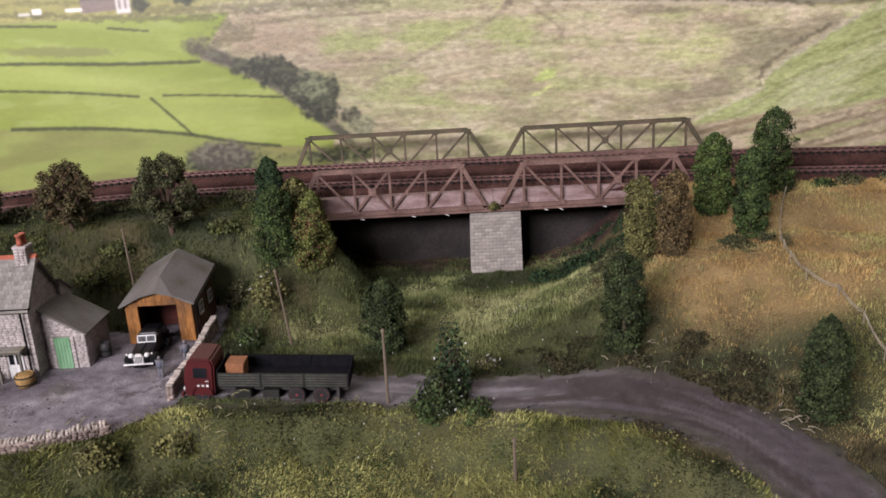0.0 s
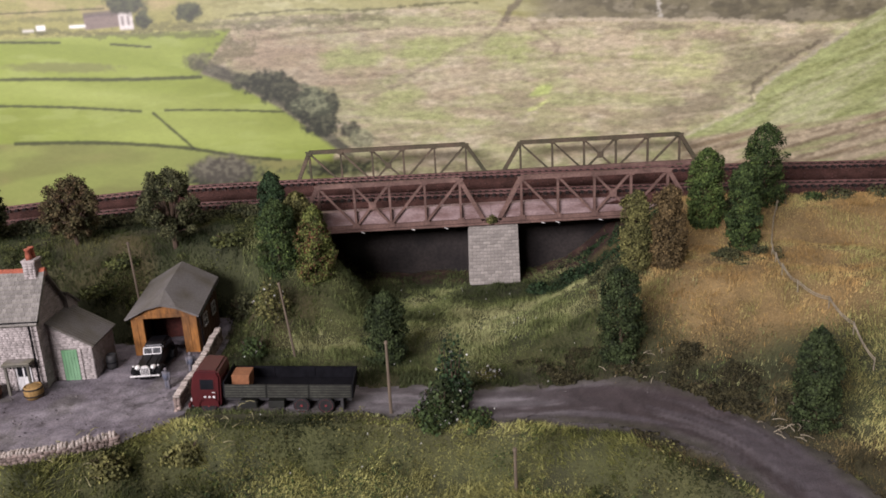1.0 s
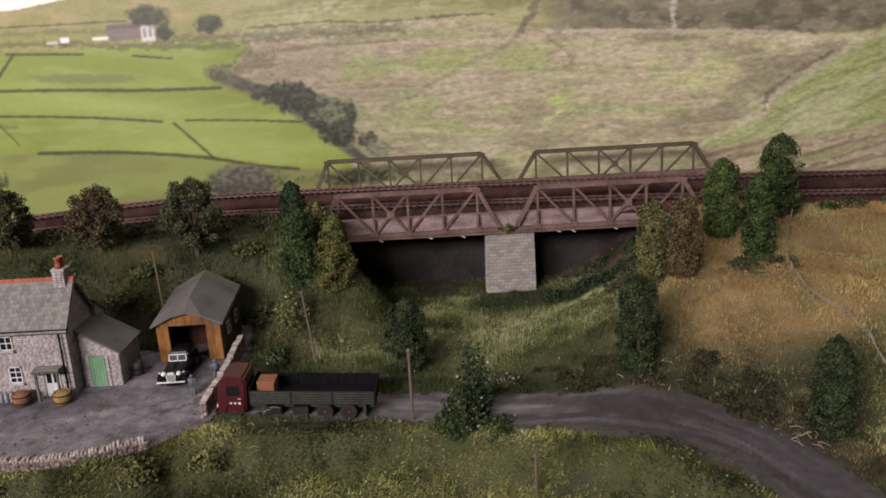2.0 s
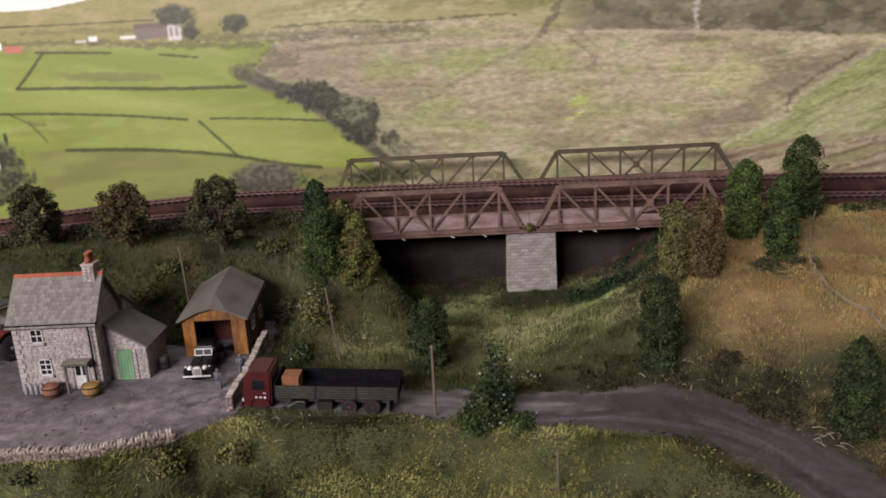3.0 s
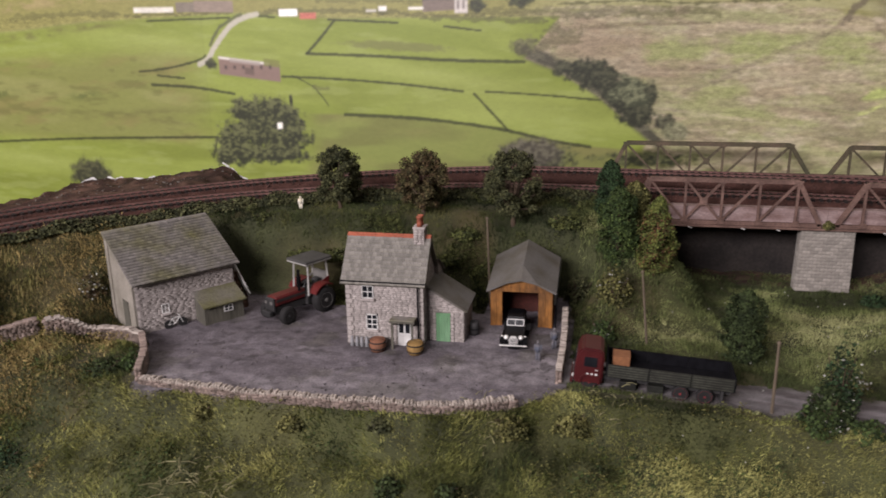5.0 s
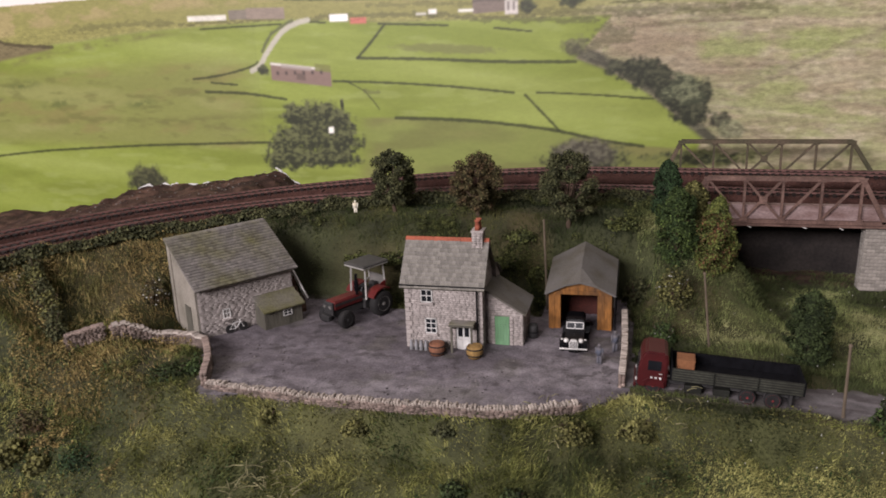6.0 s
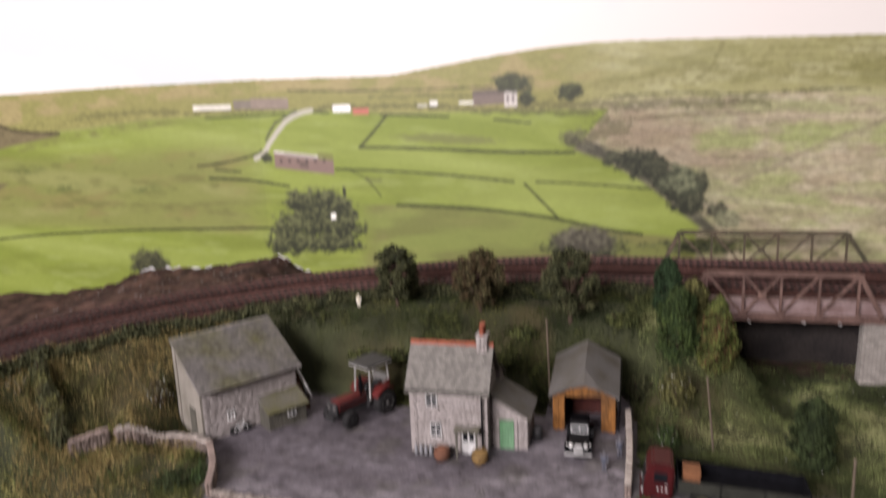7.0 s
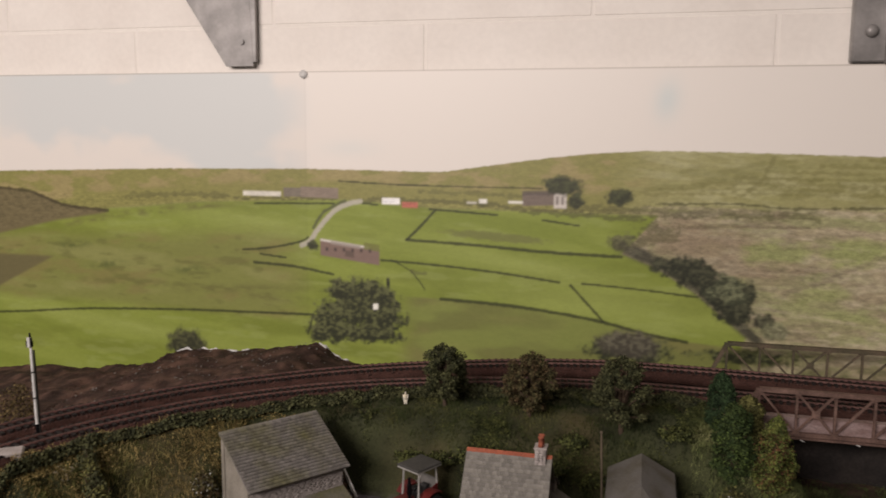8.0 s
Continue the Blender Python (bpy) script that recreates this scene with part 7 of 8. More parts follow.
def conifer(x, y, top, r, leaf, label, seed, n=14000, blunt=0.6, lean=0.0, size=0.00165, base=None, tinge="", share=0.3):
    """A tapered tree whose tip stands at the height top; tinge names a second foliage among the first."""
    g = (ground_at(x, y) if base is None else base) - 0.003
    h = top - g
    t = thing("conifer_tree", pose(x, y, g, lean, lean * 0.6, seed * 37 % 360), label, "tree", "model trees along the line")
    tr = BM()
    cyl(tr, (0, 0, 0 if base is None else min(0.0, ground_at(x, y) - g - 0.004)), (0, 0, h * 0.88), r * 0.11, r * 0.02, 8)
    rnd = random.Random(seed)
    for i in range(10):
        z, a = h * (0.12 + 0.075 * i), rnd.uniform(0, 6.28)
        cyl(tr, (0, 0, z), (r * 0.6 * math.cos(a), r * 0.6 * math.sin(a), z + h * 0.05), r * 0.035, r * 0.012, 5)
    part("trunk", tr, "trunk", t)
    places = conifer_places(h, r, seed, 0.03, blunt)
    v, f = leaf_cloud(int(n * (1 - share)) if tinge else n, places, 0.75, size, seed)
    raw("crown", v, f, leaf, t)
    # leaf_rust is real browning; leaf_bright paints highlights on the dark crowns
    if tinge:
        v, f = leaf_cloud(int(n * share), lambda rs, k: tinge_places(places, rs, k, h), 0.75, size, seed + 1)
        raw("browned_sprays", v, f, tinge, t, "second-colour sprays: rusty brown, and bright green painted as highlights")
    return t


def tinge_places(places, rs, k, h):
    """Places in patches of the crown, mostly of its middle."""
    pos, out = places(rs, k * 4)
    w = sstep(0.46, 0.60, fbm(pos[:, 0] * 90 + 7, pos[:, 2] * 90 + pos[:, 1] * 60, 3)) * (1 - sstep(0.62, 0.9, pos[:, 2] / h)) + 0.06
    pick = np.nonzero(rs.rand(len(w)) < w)[0][:k]
    pick = pick if len(pick) == k else np.resize(pick, k)
    return pos[pick], out[pick]


def broadleaf(x, y, h, r, leaf, label, seed, n=15000, z=None):
    """A short-stemmed tree with an oval, uneven crown of many small clumps."""
    t = thing("broadleaf_tree", pose(x, y, (ground_at(x, y) if z is None else z) - 0.002, 0, 0, 0), label, "tree", "model trees along the line")
    rnd = random.Random(seed)
    tr = BM()
    fork = h * 0.20
    cyl(tr, (0, 0, 0), (0.002 * rnd.uniform(-1, 1), 0, fork), r * 0.085, r * 0.065, 8)
    tips = []
    for i in range(62):
        a, q = i * 2.4 + rnd.uniform(-0.5, 0.5), (i + rnd.random()) / 62
        wide = math.sqrt(max(0.0, 1 - ((q - 0.42) / (0.62 if q > 0.42 else 0.50)) ** 2))
        rr = r * 0.84 * wide * math.sqrt(rnd.uniform(0.12, 1.0)) * rnd.uniform(0.85, 1.12)
        tip = (rr * math.cos(a), rr * math.sin(a), h * (0.20 + 0.73 * q))
        mid = (tip[0] * 0.45, tip[1] * 0.45, fork + (tip[2] - fork) * 0.6)
        if i % 2:
            cyl(tr, (0, 0, fork * 0.9), mid, r * 0.04, r * 0.025, 5)
            cyl(tr, mid, tip, r * 0.025, r * 0.010, 5)
        tips.append(tip)
    part("trunk", tr, "trunk", t)
    tips = np.array(tips)
    size = np.random.RandomState(seed + 9).uniform(0.13, 0.26, len(tips))

    def centre(rs, n):
        j = rs.randint(0, len(tips), n)
        d = rs.normal(size=(n, 3))
        d /= np.linalg.norm(d, axis=1)[:, None]
        pos = tips[j] + d * (r * size[j] * rs.uniform(0.35, 1.12, n))[:, None] * np.array((1, 1, 0.85))
        return pos, d
    v, f = leaf_cloud(n, centre, 0.8, 0.0019, seed)
    raw("crown", v, f, leaf, t)
    return t


def shrub(x, y, r, h, leaf, label, seed, n=420, flowers=0, size=0.0024, z=None, sink=0.003, flower="flower"):
    t = thing("shrub", pose(x, y, (ground_at(x, y) if z is None else z) - sink), label, "shrub")
    rnd = random.Random(seed)
    st = BM()
    for i in range(7):
        a, q = rnd.uniform(0, 6.28), rnd.uniform(0.3, 0.8)
        cyl(st, (0, 0, 0), (r * q * math.cos(a), r * q * math.sin(a), h * rnd.uniform(0.5, 0.85)), 0.0007, 0.0003, 5)
    part("stem", st, "trunk", t)

    def centre(rs, n):
        d = rs.normal(size=(n, 3))
        d[:, 2] = np.abs(d[:, 2])
        d /= np.linalg.norm(d, axis=1)[:, None]
        lump = 0.72 + 0.4 * vnoise(d[:, 0] * 2.6 + seed, d[:, 1] * 2.6 + d[:, 2] * 2)
        q = rs.uniform(0.55, 1.05, (n, 1)) * lump[:, None]
        return d * q * np.array((r, r, h)), d
    v, f = leaf_cloud(int(n * 2.2), centre, 0.8, size, seed)
    raw("leaves", v, f, leaf, t)
    if flowers:
        v, f = leaf_cloud(flowers, lambda rs, k: tuple(a * (1.04 if i == 0 else 1) for i, a in enumerate(centre(rs, k))), 0.9, 0.0019, seed + 1)
        raw("blossom", v, f, flower, t, "white blossom")
    return t


for i, (x, y, h, r, leaf, blunt, label) in enumerate((
        (0.331, 0.682, 0.0870, 0.0195, "leaf_mid", 1.0, "tall dark green rounded conifer beside the track"),
        (0.2865, 0.617, 0.0840, 0.0155, "leaf_mid", 1.1, "slim dark green columnar conifer on the bank"),
        (0.2635, 0.656, 0.0790, 0.0172, "leaf_bright", 1.05, "bright green columnar conifer on the bank"),
        (0.2055, 0.582, 0.0775, 0.0145, "leaf_brown", 1.15, "browning columnar conifer on the bank"),
        (0.1800, 0.598, 0.0800, 0.0138, "leaf_olive", 1.15, "yellowish olive columnar conifer on the bank"),
        (0.1420, 0.490, 0.0815, 0.0178, "leaf_dark", 1.0, "dark green conifer beside the hay field"),
        (0.2565, 0.3925, 0.0775, 0.0160, "leaf_dark", 0.75, "dark green conifer beside the lane bend"),
        (-0.0515, 0.546, 0.0670, 0.0182, "leaf_dark", 0.95, "dark green bushy conifer in the meadow"))):
    conifer(x, y, ground_at(x, y) + h - 0.003, r, leaf, label, 11 + i, blunt=blunt, tinge="leaf_bright" if leaf == "leaf_mid" else "", share=0.2)
conifer(-0.1610, 0.662, 0.1155, 0.0205, "leaf_mid", "dark green full conifer below the bridge end", 21, blunt=0.9, base=0.036, tinge="leaf_bright", share=0.25)
conifer(-0.1250, 0.650, 0.1100, 0.0190, "leaf_lime", "yellow-green conifer with rusty sprays below the bridge end", 22, blunt=0.55, base=0.032, lean=2.0, tinge="leaf_rust", share=0.24)
conifer(-0.1700, 0.703, 0.1355, 0.0150, "leaf_blue", "blue-green slender conifer behind its neighbours", 23, blunt=0.8)
conifer(-0.1435, 0.692, 0.1160, 0.0140, "leaf_olive", "olive green conifer between two darker ones", 24, blunt=0.9)
for i, (x, y, h, r, leaf, label) in enumerate((
        (-0.4640, 0.688, 0.0730, 0.0290, "leaf_hedge", "dark olive broadleaf tree by the railway hedge"),
        (-0.3690, 0.687, 0.0720, 0.0310, "leaf_autumn", "brownish autumn broadleaf tree by the railway hedge"),
        (-0.2715, 0.690, 0.0860, 0.0345, "leaf_hedge", "rounded olive broadleaf tree by the railway hedge"))):
    broadleaf(x, y, h, r, leaf, label, 31 + i)
shrub(0.004, 0.4500, 0.0150, 0.066, "leaf_blue", "tall loose dark green bush with white blossom by the lane", 51, 620, 40, 0.0026)
shrub(-0.004, 0.4400, 0.0210, 0.036, "leaf_dark", "spreading dark green bush with white blossom by the lane", 154, 640, 40, 0.0026)
shrub(-0.012, 0.4330, 0.0180, 0.022, "leaf_mid", "low spreading bush at the lane edge", 52, 420, 14)
shrub(0.020, 0.4270, 0.0150, 0.013, "leaf_mid", "low weedy clump at the lane edge", 53, 300)
shrub(0.034, 0.5060, 0.0130, 0.010, "leaf_olive", "low thorny bush with grey white blossom", 54, 200, 150)
shrub(-0.163, 0.612, 0.0200, 0.036, "leaf_olive", "pale green bush dotted with white blossom", 55, 420, 46)
shrub(-0.172, 0.560, 0.0150, 0.022, "leaf_mid", "grey green bush dotted with white blossom", 56, 300, 36)
shrub(-0.196, 0.640, 0.0180, 0.030, "leaf_hedge", "shaggy olive bush behind the garage", 57, 420)
shrub(-0.660, 0.508, 0.0150, 0.024, "leaf_autumn", "dry bush with pale cream blossom beside the barn", 58, 240, 60)
shrub(-0.6435, 0.4640, 0.0075, 0.011, "leaf_dark", "small dark round bush on the wall", 59, 200)
for i, (x, y, r, h, leaf) in enumerate(((-0.753, 0.461, 0.011, 0.026, "leaf_hedge"), (-0.744, 0.453, 0.011, 0.028, "leaf_olive"), (-0.735, 0.446, 0.012, 0.030, "leaf_hedge"), (-0.725, 0.440, 0.012, 0.028, "leaf_olive"),
                                        (-0.716, 0.432, 0.012, 0.026, "leaf_hedge"), (-0.708, 0.424, 0.011, 0.020, "leaf_hedge"))):
    shrub(x, y, r, h, leaf, "straggling leafy hedge bush at the field edge", 140 + i, 300, 0, 0.0020)
shrub(-0.590, 0.412, 0.0240, 0.014, "leaf_dark", "spreading dark green weeds below the yard corner", 150, 500, 0, 0.0018)
shrub(-0.700, 0.368, 0.0200, 0.018, "leaf_autumn", "dark tangled brown bush on the front slope", 151, 460, 0, 0.0018)
shrub(-0.640, 0.345, 0.0200, 0.014, "leaf_blue", "dark green tangle on the front slope", 152, 420, 0, 0.0018)
shrub(-0.570, 0.425, 0.0150, 0.016, "leaf_mid", "dark green weeds below the yard corner", 62, 300)
shrub(-0.478, 0.3720, 0.0085, 0.012, "leaf_olive", "tuft of weeds against the yard wall", 63, 200)
shrub(-0.405, 0.3710, 0.0120, 0.010, "leaf_olive", "tuft of weeds against the yard wall", 64, 240)
shrub(-0.335, 0.3730, 0.0100, 0.009, "leaf_hedge", "tuft of weeds against the yard wall", 65, 220)
shrub(-0.240, 0.3900, 0.0160, 0.016, "leaf_olive", "leafy bush at the yard gateway", 66, 340)
shrub(-0.195, 0.4090, 0.0170, 0.014, "leaf_olive", "leafy bush beside the lane", 67, 340)
shrub(-0.704, 0.341, 0.0150, 0.020, "leaf_olive", "pale yellow-green weeds in rough grass", 68, 300, 0, 0.0035)
shrub(-0.672, 0.335, 0.0120, 0.015, "leaf_olive", "pale yellow-green weeds in rough grass", 69, 260, 0, 0.0035)
shrub(-0.3200, 0.338, 0.0120, 0.013, "leaf_dark", "dark round bush at the landscape front", 70, 300)
shrub(-0.2780, 0.341, 0.0110, 0.011, "leaf_dark", "dark round bush at the landscape front", 71, 300)
shrub(0.150, 0.690, 0.0260, 0.024, "leaf_blue", "dark green thicket under the bridge", 72, 700)
shrub(0.105, 0.715, 0.0180, 0.012, "leaf_blue", "low dark green thicket under the bridge", 73, 420)
for i, (x, y, r, h, leaf) in enumerate(((-0.30, 0.655, 0.022, 0.018, "leaf_olive"), (-0.335, 0.640, 0.02, 0.016, "leaf_hedge"), (-0.365, 0.625, 0.022, 0.018, "leaf_mid"),
                                        (-0.415, 0.635, 0.026, 0.022, "leaf_olive"), (-0.450, 0.628, 0.022, 0.018, "leaf_hedge"), (-0.485, 0.625, 0.022, 0.016, "leaf_mid"),
                                        (-0.215, 0.690, 0.022, 0.020, "leaf_olive"), (-0.320, 0.668, 0.018, 0.018, "leaf_autumn"))):
    shrub(x, y, r, h * 0.55, "leaf_turf", "low shaggy olive scrub on the bank behind the yard", 80 + i, 420)
for i, (x, y, r, h, leaf) in enumerate(((0.420, 0.700, 0.022, 0.012, "leaf_hedge"), (0.462, 0.692, 0.024, 0.013, "leaf_hedge"), (0.505, 0.686, 0.022, 0.012, "leaf_olive"),
                                        (0.385, 0.690, 0.014, 0.014, "leaf_mid"), (0.22, 0.42, 0.014, 0.008, "leaf_scrub"), (0.195, 0.445, 0.014, 0.008, "leaf_scrub"),
                                        (0.15, 0.475, 0.015, 0.007, "leaf_scrub"), (0.10, 0.492, 0.016, 0.006, "leaf_scrub"), (0.225, 0.635, 0.016, 0.010, "leaf_autumn"))):
    shrub(x, y, r, h, leaf, "low scrubby hedge growth at a field edge", 100 + i, 260)

shrub(0.0585, 0.7405, 0.0060, 0.0085, "leaf_olive", "tuft of weeds growing on the bridge ledge", 130, 120, z=0.0606, sink=0.0)

shrub(-0.985, 0.630, 0.0280, 0.060, "leaf_brown", "tall brown straggling bush beyond the track", 131, 700)

# the hedge that follows the railway
hedge_line = resample(offset_line(MID, -0.067), 0.004)
hedge_line = hedge_line[(hedge_line[:, 0] < -0.185) & (hedge_line[:, 1] > 0.30)]


def hedge_places(rs, n):
    j = rs.randint(0, len(hedge_line), n)
    hgt = 0.007 + 0.006 * vnoise(j * 0.23, j * 0.0)
    a = rs.uniform(-0.3, np.pi + 0.3, n)
    off = 0.010 * np.cos(a) * rs.uniform(0.7, 1.1, n)
    p = hedge_line[j] + rs.normal(size=(n, 2)) * 0.0012
    base = land(hedge_line[:, 0], hedge_line[:, 1])[j]
    pos = np.c_[p[:, 0], p[:, 1] + off, base + 0.002 + np.abs(np.sin(a)) * hgt * rs.uniform(0.6, 1.05, n)]
    return pos, np.c_[np.zeros(n), np.cos(a), np.abs(np.sin(a)) + 0.2]


hv, hf = leaf_cloud(26000, hedge_places, 0.8, 0.0024, 5)
tagged(raw("hedge", hv, hf, "leaf_hedge"), "clipped dark olive hedge along the railway", "hedge", kind="stuff")


# ---------------------------------------------------------------- static grass
def tufts(name, n, region, height, lean, width, palette, label, seed, keep, clump=0.5, patches=()):
    """Fibres of static grass over a stretch of the land, left out where keep() is low."""
    rs = np.random.RandomState(seed)
    x0, x1, y0, y1 = region
    x, y = rs.uniform(x0, x1, n), rs.uniform(y0, y1, n)
    k = rs.rand(n) < keep(x, y)
    x, y = x[k], y[k]
    n = len(x)
    z = land(x, y)
    patch = 0.5 + 1.0 * (fbm(x * 20 + seed + 0.6 * np.sin(y * 30), y * 26, 4) - 0.5)
    for px, py, rx, ry, amount in patches:  # lighter or darker tint there, in places standing in for light and shade
        patch = patch + amount * np.exp(-((x - px) / rx) ** 2 - ((y - py) / ry) ** 2)
    h = height * rs.uniform(0.55, 1.25, n) * (0.55 + 0.9 * sstep(0.3, 0.7, fbm(x * 60, y * 60 + seed, 3)))
    wind = 2 * np.pi * fbm(x * 16 + 3, y * 16, 3) * 1.6
    a = wind + clump * rs.normal(size=n) * 1.6
    tilt = np.clip(lean + 0.38 * rs.normal(size=n), 0.05, 1.45)
    d = np.c_[np.cos(a) * np.sin(tilt), np.sin(a) * np.sin(tilt), np.cos(tilt)]
    s = np.c_[-np.sin(a + rs.normal(size=n)), np.cos(a), np.zeros(n)]
    base = np.c_[x, y, z - 0.0006]
    w = width * rs.uniform(0.7, 1.4, n)[:, None]
    v = np.stack([base - s * w, base + s * w, base + d * h[:, None]], 1).reshape(-1, 3)
    cols = np.array(palette)
    pick = np.clip((patch - 0.30) / 0.42 * (len(cols) - 1) + 0.36 * rs.normal(size=n), 0, len(cols) - 1.001)
    i = pick.astype(int)
    u = (pick - i)[:, None]
    c = cols[i] * (1 - u) + cols[i + 1] * u
    tint = np.repeat(c, 3, axis=0)
    ob = raw(name, v, np.arange(3 * n).reshape(-1, 3), "grass", tone=tint)
    return tagged(ob, label, "grass", kind="stuff")


def open_ground(x, y):
    yard, lane, straw, earth, rail = zone_masks(x, y)
    d = -from_mid(x, y)
    hollow = sstep(-0.125, -0.10, x) * (1 - sstep(0.225, 0.25, x))
    rail = np.maximum(rail * (1 - hollow), hollow * sstep(0.79, 0.83, y))
    return (1 - np.maximum.reduce([yard, lane, earth, rail])), straw, d


def meadow_only(x, y):
    free, straw, d = open_ground(x, y)
    return free * (1 - straw)


def straw_only(x, y):
    free, straw, d = open_ground(x, y)
    return free * straw


GREENS = [(0.045, 0.056, 0.020), (0.112, 0.134, 0.046), (0.205, 0.230, 0.088), (0.300, 0.305, 0.140)]
FRONTG = [(0.022, 0.029, 0.009), (0.072, 0.083, 0.022), (0.168, 0.175, 0.050), (0.320, 0.312, 0.108)]
BANKG = [(0.014, 0.020, 0.008), (0.030, 0.040, 0.013), (0.052, 0.064, 0.020), (0.088, 0.088, 0.030)]
STRAW = [(0.215, 0.145, 0.052), (0.310, 0.200, 0.074), (0.365, 0.255, 0.098), (0.350, 0.285, 0.112), (0.300, 0.285, 0.100)]
EARTHY = [(0.130, 0.112, 0.042), (0.260, 0.190, 0.072), (0.330, 0.255, 0.108), (0.245, 0.228, 0.086)]

# first patch paints sunlit grass, the second the dimmer light on the right
tufts("grass", 300000, (-0.30, 0.30, 0.20, 0.46), 0.0048, 1.02, 0.00038, FRONTG, "long tangled green static grass in the foreground", 1,
      lambda x, y: open_ground(x, y)[0] * (y < front_edge(x) + 0.012), patches=((-0.07, 0.36, 0.12, 0.06, 0.42), (0.15, 0.36, 0.09, 0.06, -0.18), (-0.25, 0.35, 0.05, 0.05, -0.20), (-0.10, 0.425, 0.10, 0.012, -0.25)))
tufts("grass", 270000, (-0.95, -0.22, 0.16, 0.47), 0.0050, 1.00, 0.00042, FRONTG, "rough tangled grass below the yard wall", 2,
      lambda x, y: open_ground(x, y)[0] * ((y < front_edge(x) + 0.004) | ((x < -0.563) & (y < 0.47))) * (x > -0.92), patches=((-0.36, 0.34, 0.14, 0.05, -0.02), (-0.72, 0.34, 0.08, 0.06, 0.16), (-0.60, 0.37, 0.06, 0.03, 0.12), (-0.25, 0.35, 0.05, 0.05, -0.20), (-0.62, 0.30, 0.10, 0.03, -0.16)))
# the last patch darkens the grass below the bridge to paint its shade
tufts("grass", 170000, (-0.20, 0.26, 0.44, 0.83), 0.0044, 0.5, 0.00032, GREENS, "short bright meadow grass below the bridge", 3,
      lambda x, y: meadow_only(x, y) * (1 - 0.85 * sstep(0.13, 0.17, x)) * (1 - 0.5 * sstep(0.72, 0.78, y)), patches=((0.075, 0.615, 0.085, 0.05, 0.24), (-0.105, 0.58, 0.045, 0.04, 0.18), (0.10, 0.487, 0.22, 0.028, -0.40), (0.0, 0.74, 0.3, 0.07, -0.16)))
tufts("grass", 250000, (0.10, 0.62, 0.22, 0.74), 0.0036, 0.50, 0.00028, STRAW, "straw-coloured hay grass on the rising field", 4,
      lambda x, y: straw_only(x, y), patches=((0.21, 0.545, 0.06, 0.045, -0.10), (0.40, 0.60, 0.10, 0.10, 0.06), (0.40, 0.44, 0.10, 0.09, 0.16), (0.245, 0.475, 0.05, 0.03, -0.22)))
SCRUBBY = [(0.038, 0.034, 0.016), (0.085, 0.066, 0.028), (0.150, 0.112, 0.046), (0.170, 0.168, 0.062), (0.190, 0.205, 0.072)]
tufts("grass", 110000, (0.12, 0.50, 0.18, 0.60), 0.0042, 0.80, 0.00034, SCRUBBY, "brown and green rough grass beside the lane bend", 5,
      lambda x, y: meadow_only(x, y) * (x > 0.13) * (y > front_edge(x)), patches=((0.35, 0.42, 0.06, 0.08, 0.55), (0.22, 0.45, 0.06, 0.05, -0.12), (0.13, 0.478, 0.10, 0.022, -0.40), (0.215, 0.435, 0.03, 0.03, -0.35)))
FIELD = [(0.150, 0.130, 0.048), (0.240, 0.210, 0.076), (0.315, 0.285, 0.105), (0.345, 0.330, 0.125)]
tufts("grass", 60000, (0.265, 0.44, 0.28, 0.52), 0.0034, 0.8, 0.00030, FIELD, "pale yellow-green grass beyond the lane bend", 8,
      lambda x, y: meadow_only(x, y) * sstep(0.27, 0.30, x))
tufts("grass", 120000, (-0.76, -0.12, 0.44, 0.79), 0.0046, 0.40, 0.00034, BANKG, "dark short grass on the railway bank", 6,
      lambda x, y: open_ground(x, y)[0] * (y > 0.44))
tufts("grass", 90000, (-1.0, -0.60, 0.22, 0.60), 0.0052, 0.55, 0.00038, EARTHY, "brown and green rough grass on the mound", 7,
      lambda x, y: open_ground(x, y)[0] * (y > front_edge(x) - 0.03) * (1 - sstep(-0.70, -0.60, x) * 0.7))


def mats(name, n, region, keep, leaf, height, size, label, seed):
    """Ragged mats of foliage flock lying over the ground."""
    def places(rs, k):
        x, y = rs.uniform(region[0], region[1], k * 6), rs.uniform(region[2], region[3], k * 6)
        ok = np.nonzero(rs.rand(k * 6) < keep(x, y))[0]
        ok = ok[rs.randint(0, len(ok), k)]
        x, y = x[ok] + 0.0006 * rs.normal(size=k), y[ok] + 0.0006 * rs.normal(size=k)
        lump = sstep(0.45, 0.75, fbm(x * 75 + seed, y * 75, 3))
        z = land(x, y) + height * (0.15 + lump) * rs.rand(k) ** 0.6
        return np.c_[x, y, z], np.c_[np.zeros((k, 2)), np.ones(k)]
    v, f = leaf_cloud(n, places, 1.0, size, seed)
    return tagged(raw(name, v, f, leaf), label, "undergrowth", kind="stuff")


def ragged(x, y, scale, low, high, shift=0.0):
    return sstep(low, high, fbm(x * scale + shift, y * scale + shift, 4))


def front_strip(x, y):
    return open_ground(x, y)[0] * (y < front_edge(x) + 0.01)


mats("undergrowth", 34000, (-0.95, 0.2, 0.22, 0.45), lambda x, y: front_strip(x, y) * ragged(x, y, 22, 0.46, 0.62), "leaf_olive", 0.009, 0.0014,
     "ragged mats of yellow-green foliage on the front slope", 1)
mats("undergrowth", 18000, (-0.95, 0.2, 0.22, 0.45), lambda x, y: front_strip(x, y) * ragged(x, y, 18, 0.52, 0.66, 9), "leaf_mid", 0.009, 0.0014,
     "ragged mats of dark green foliage on the front slope", 2)
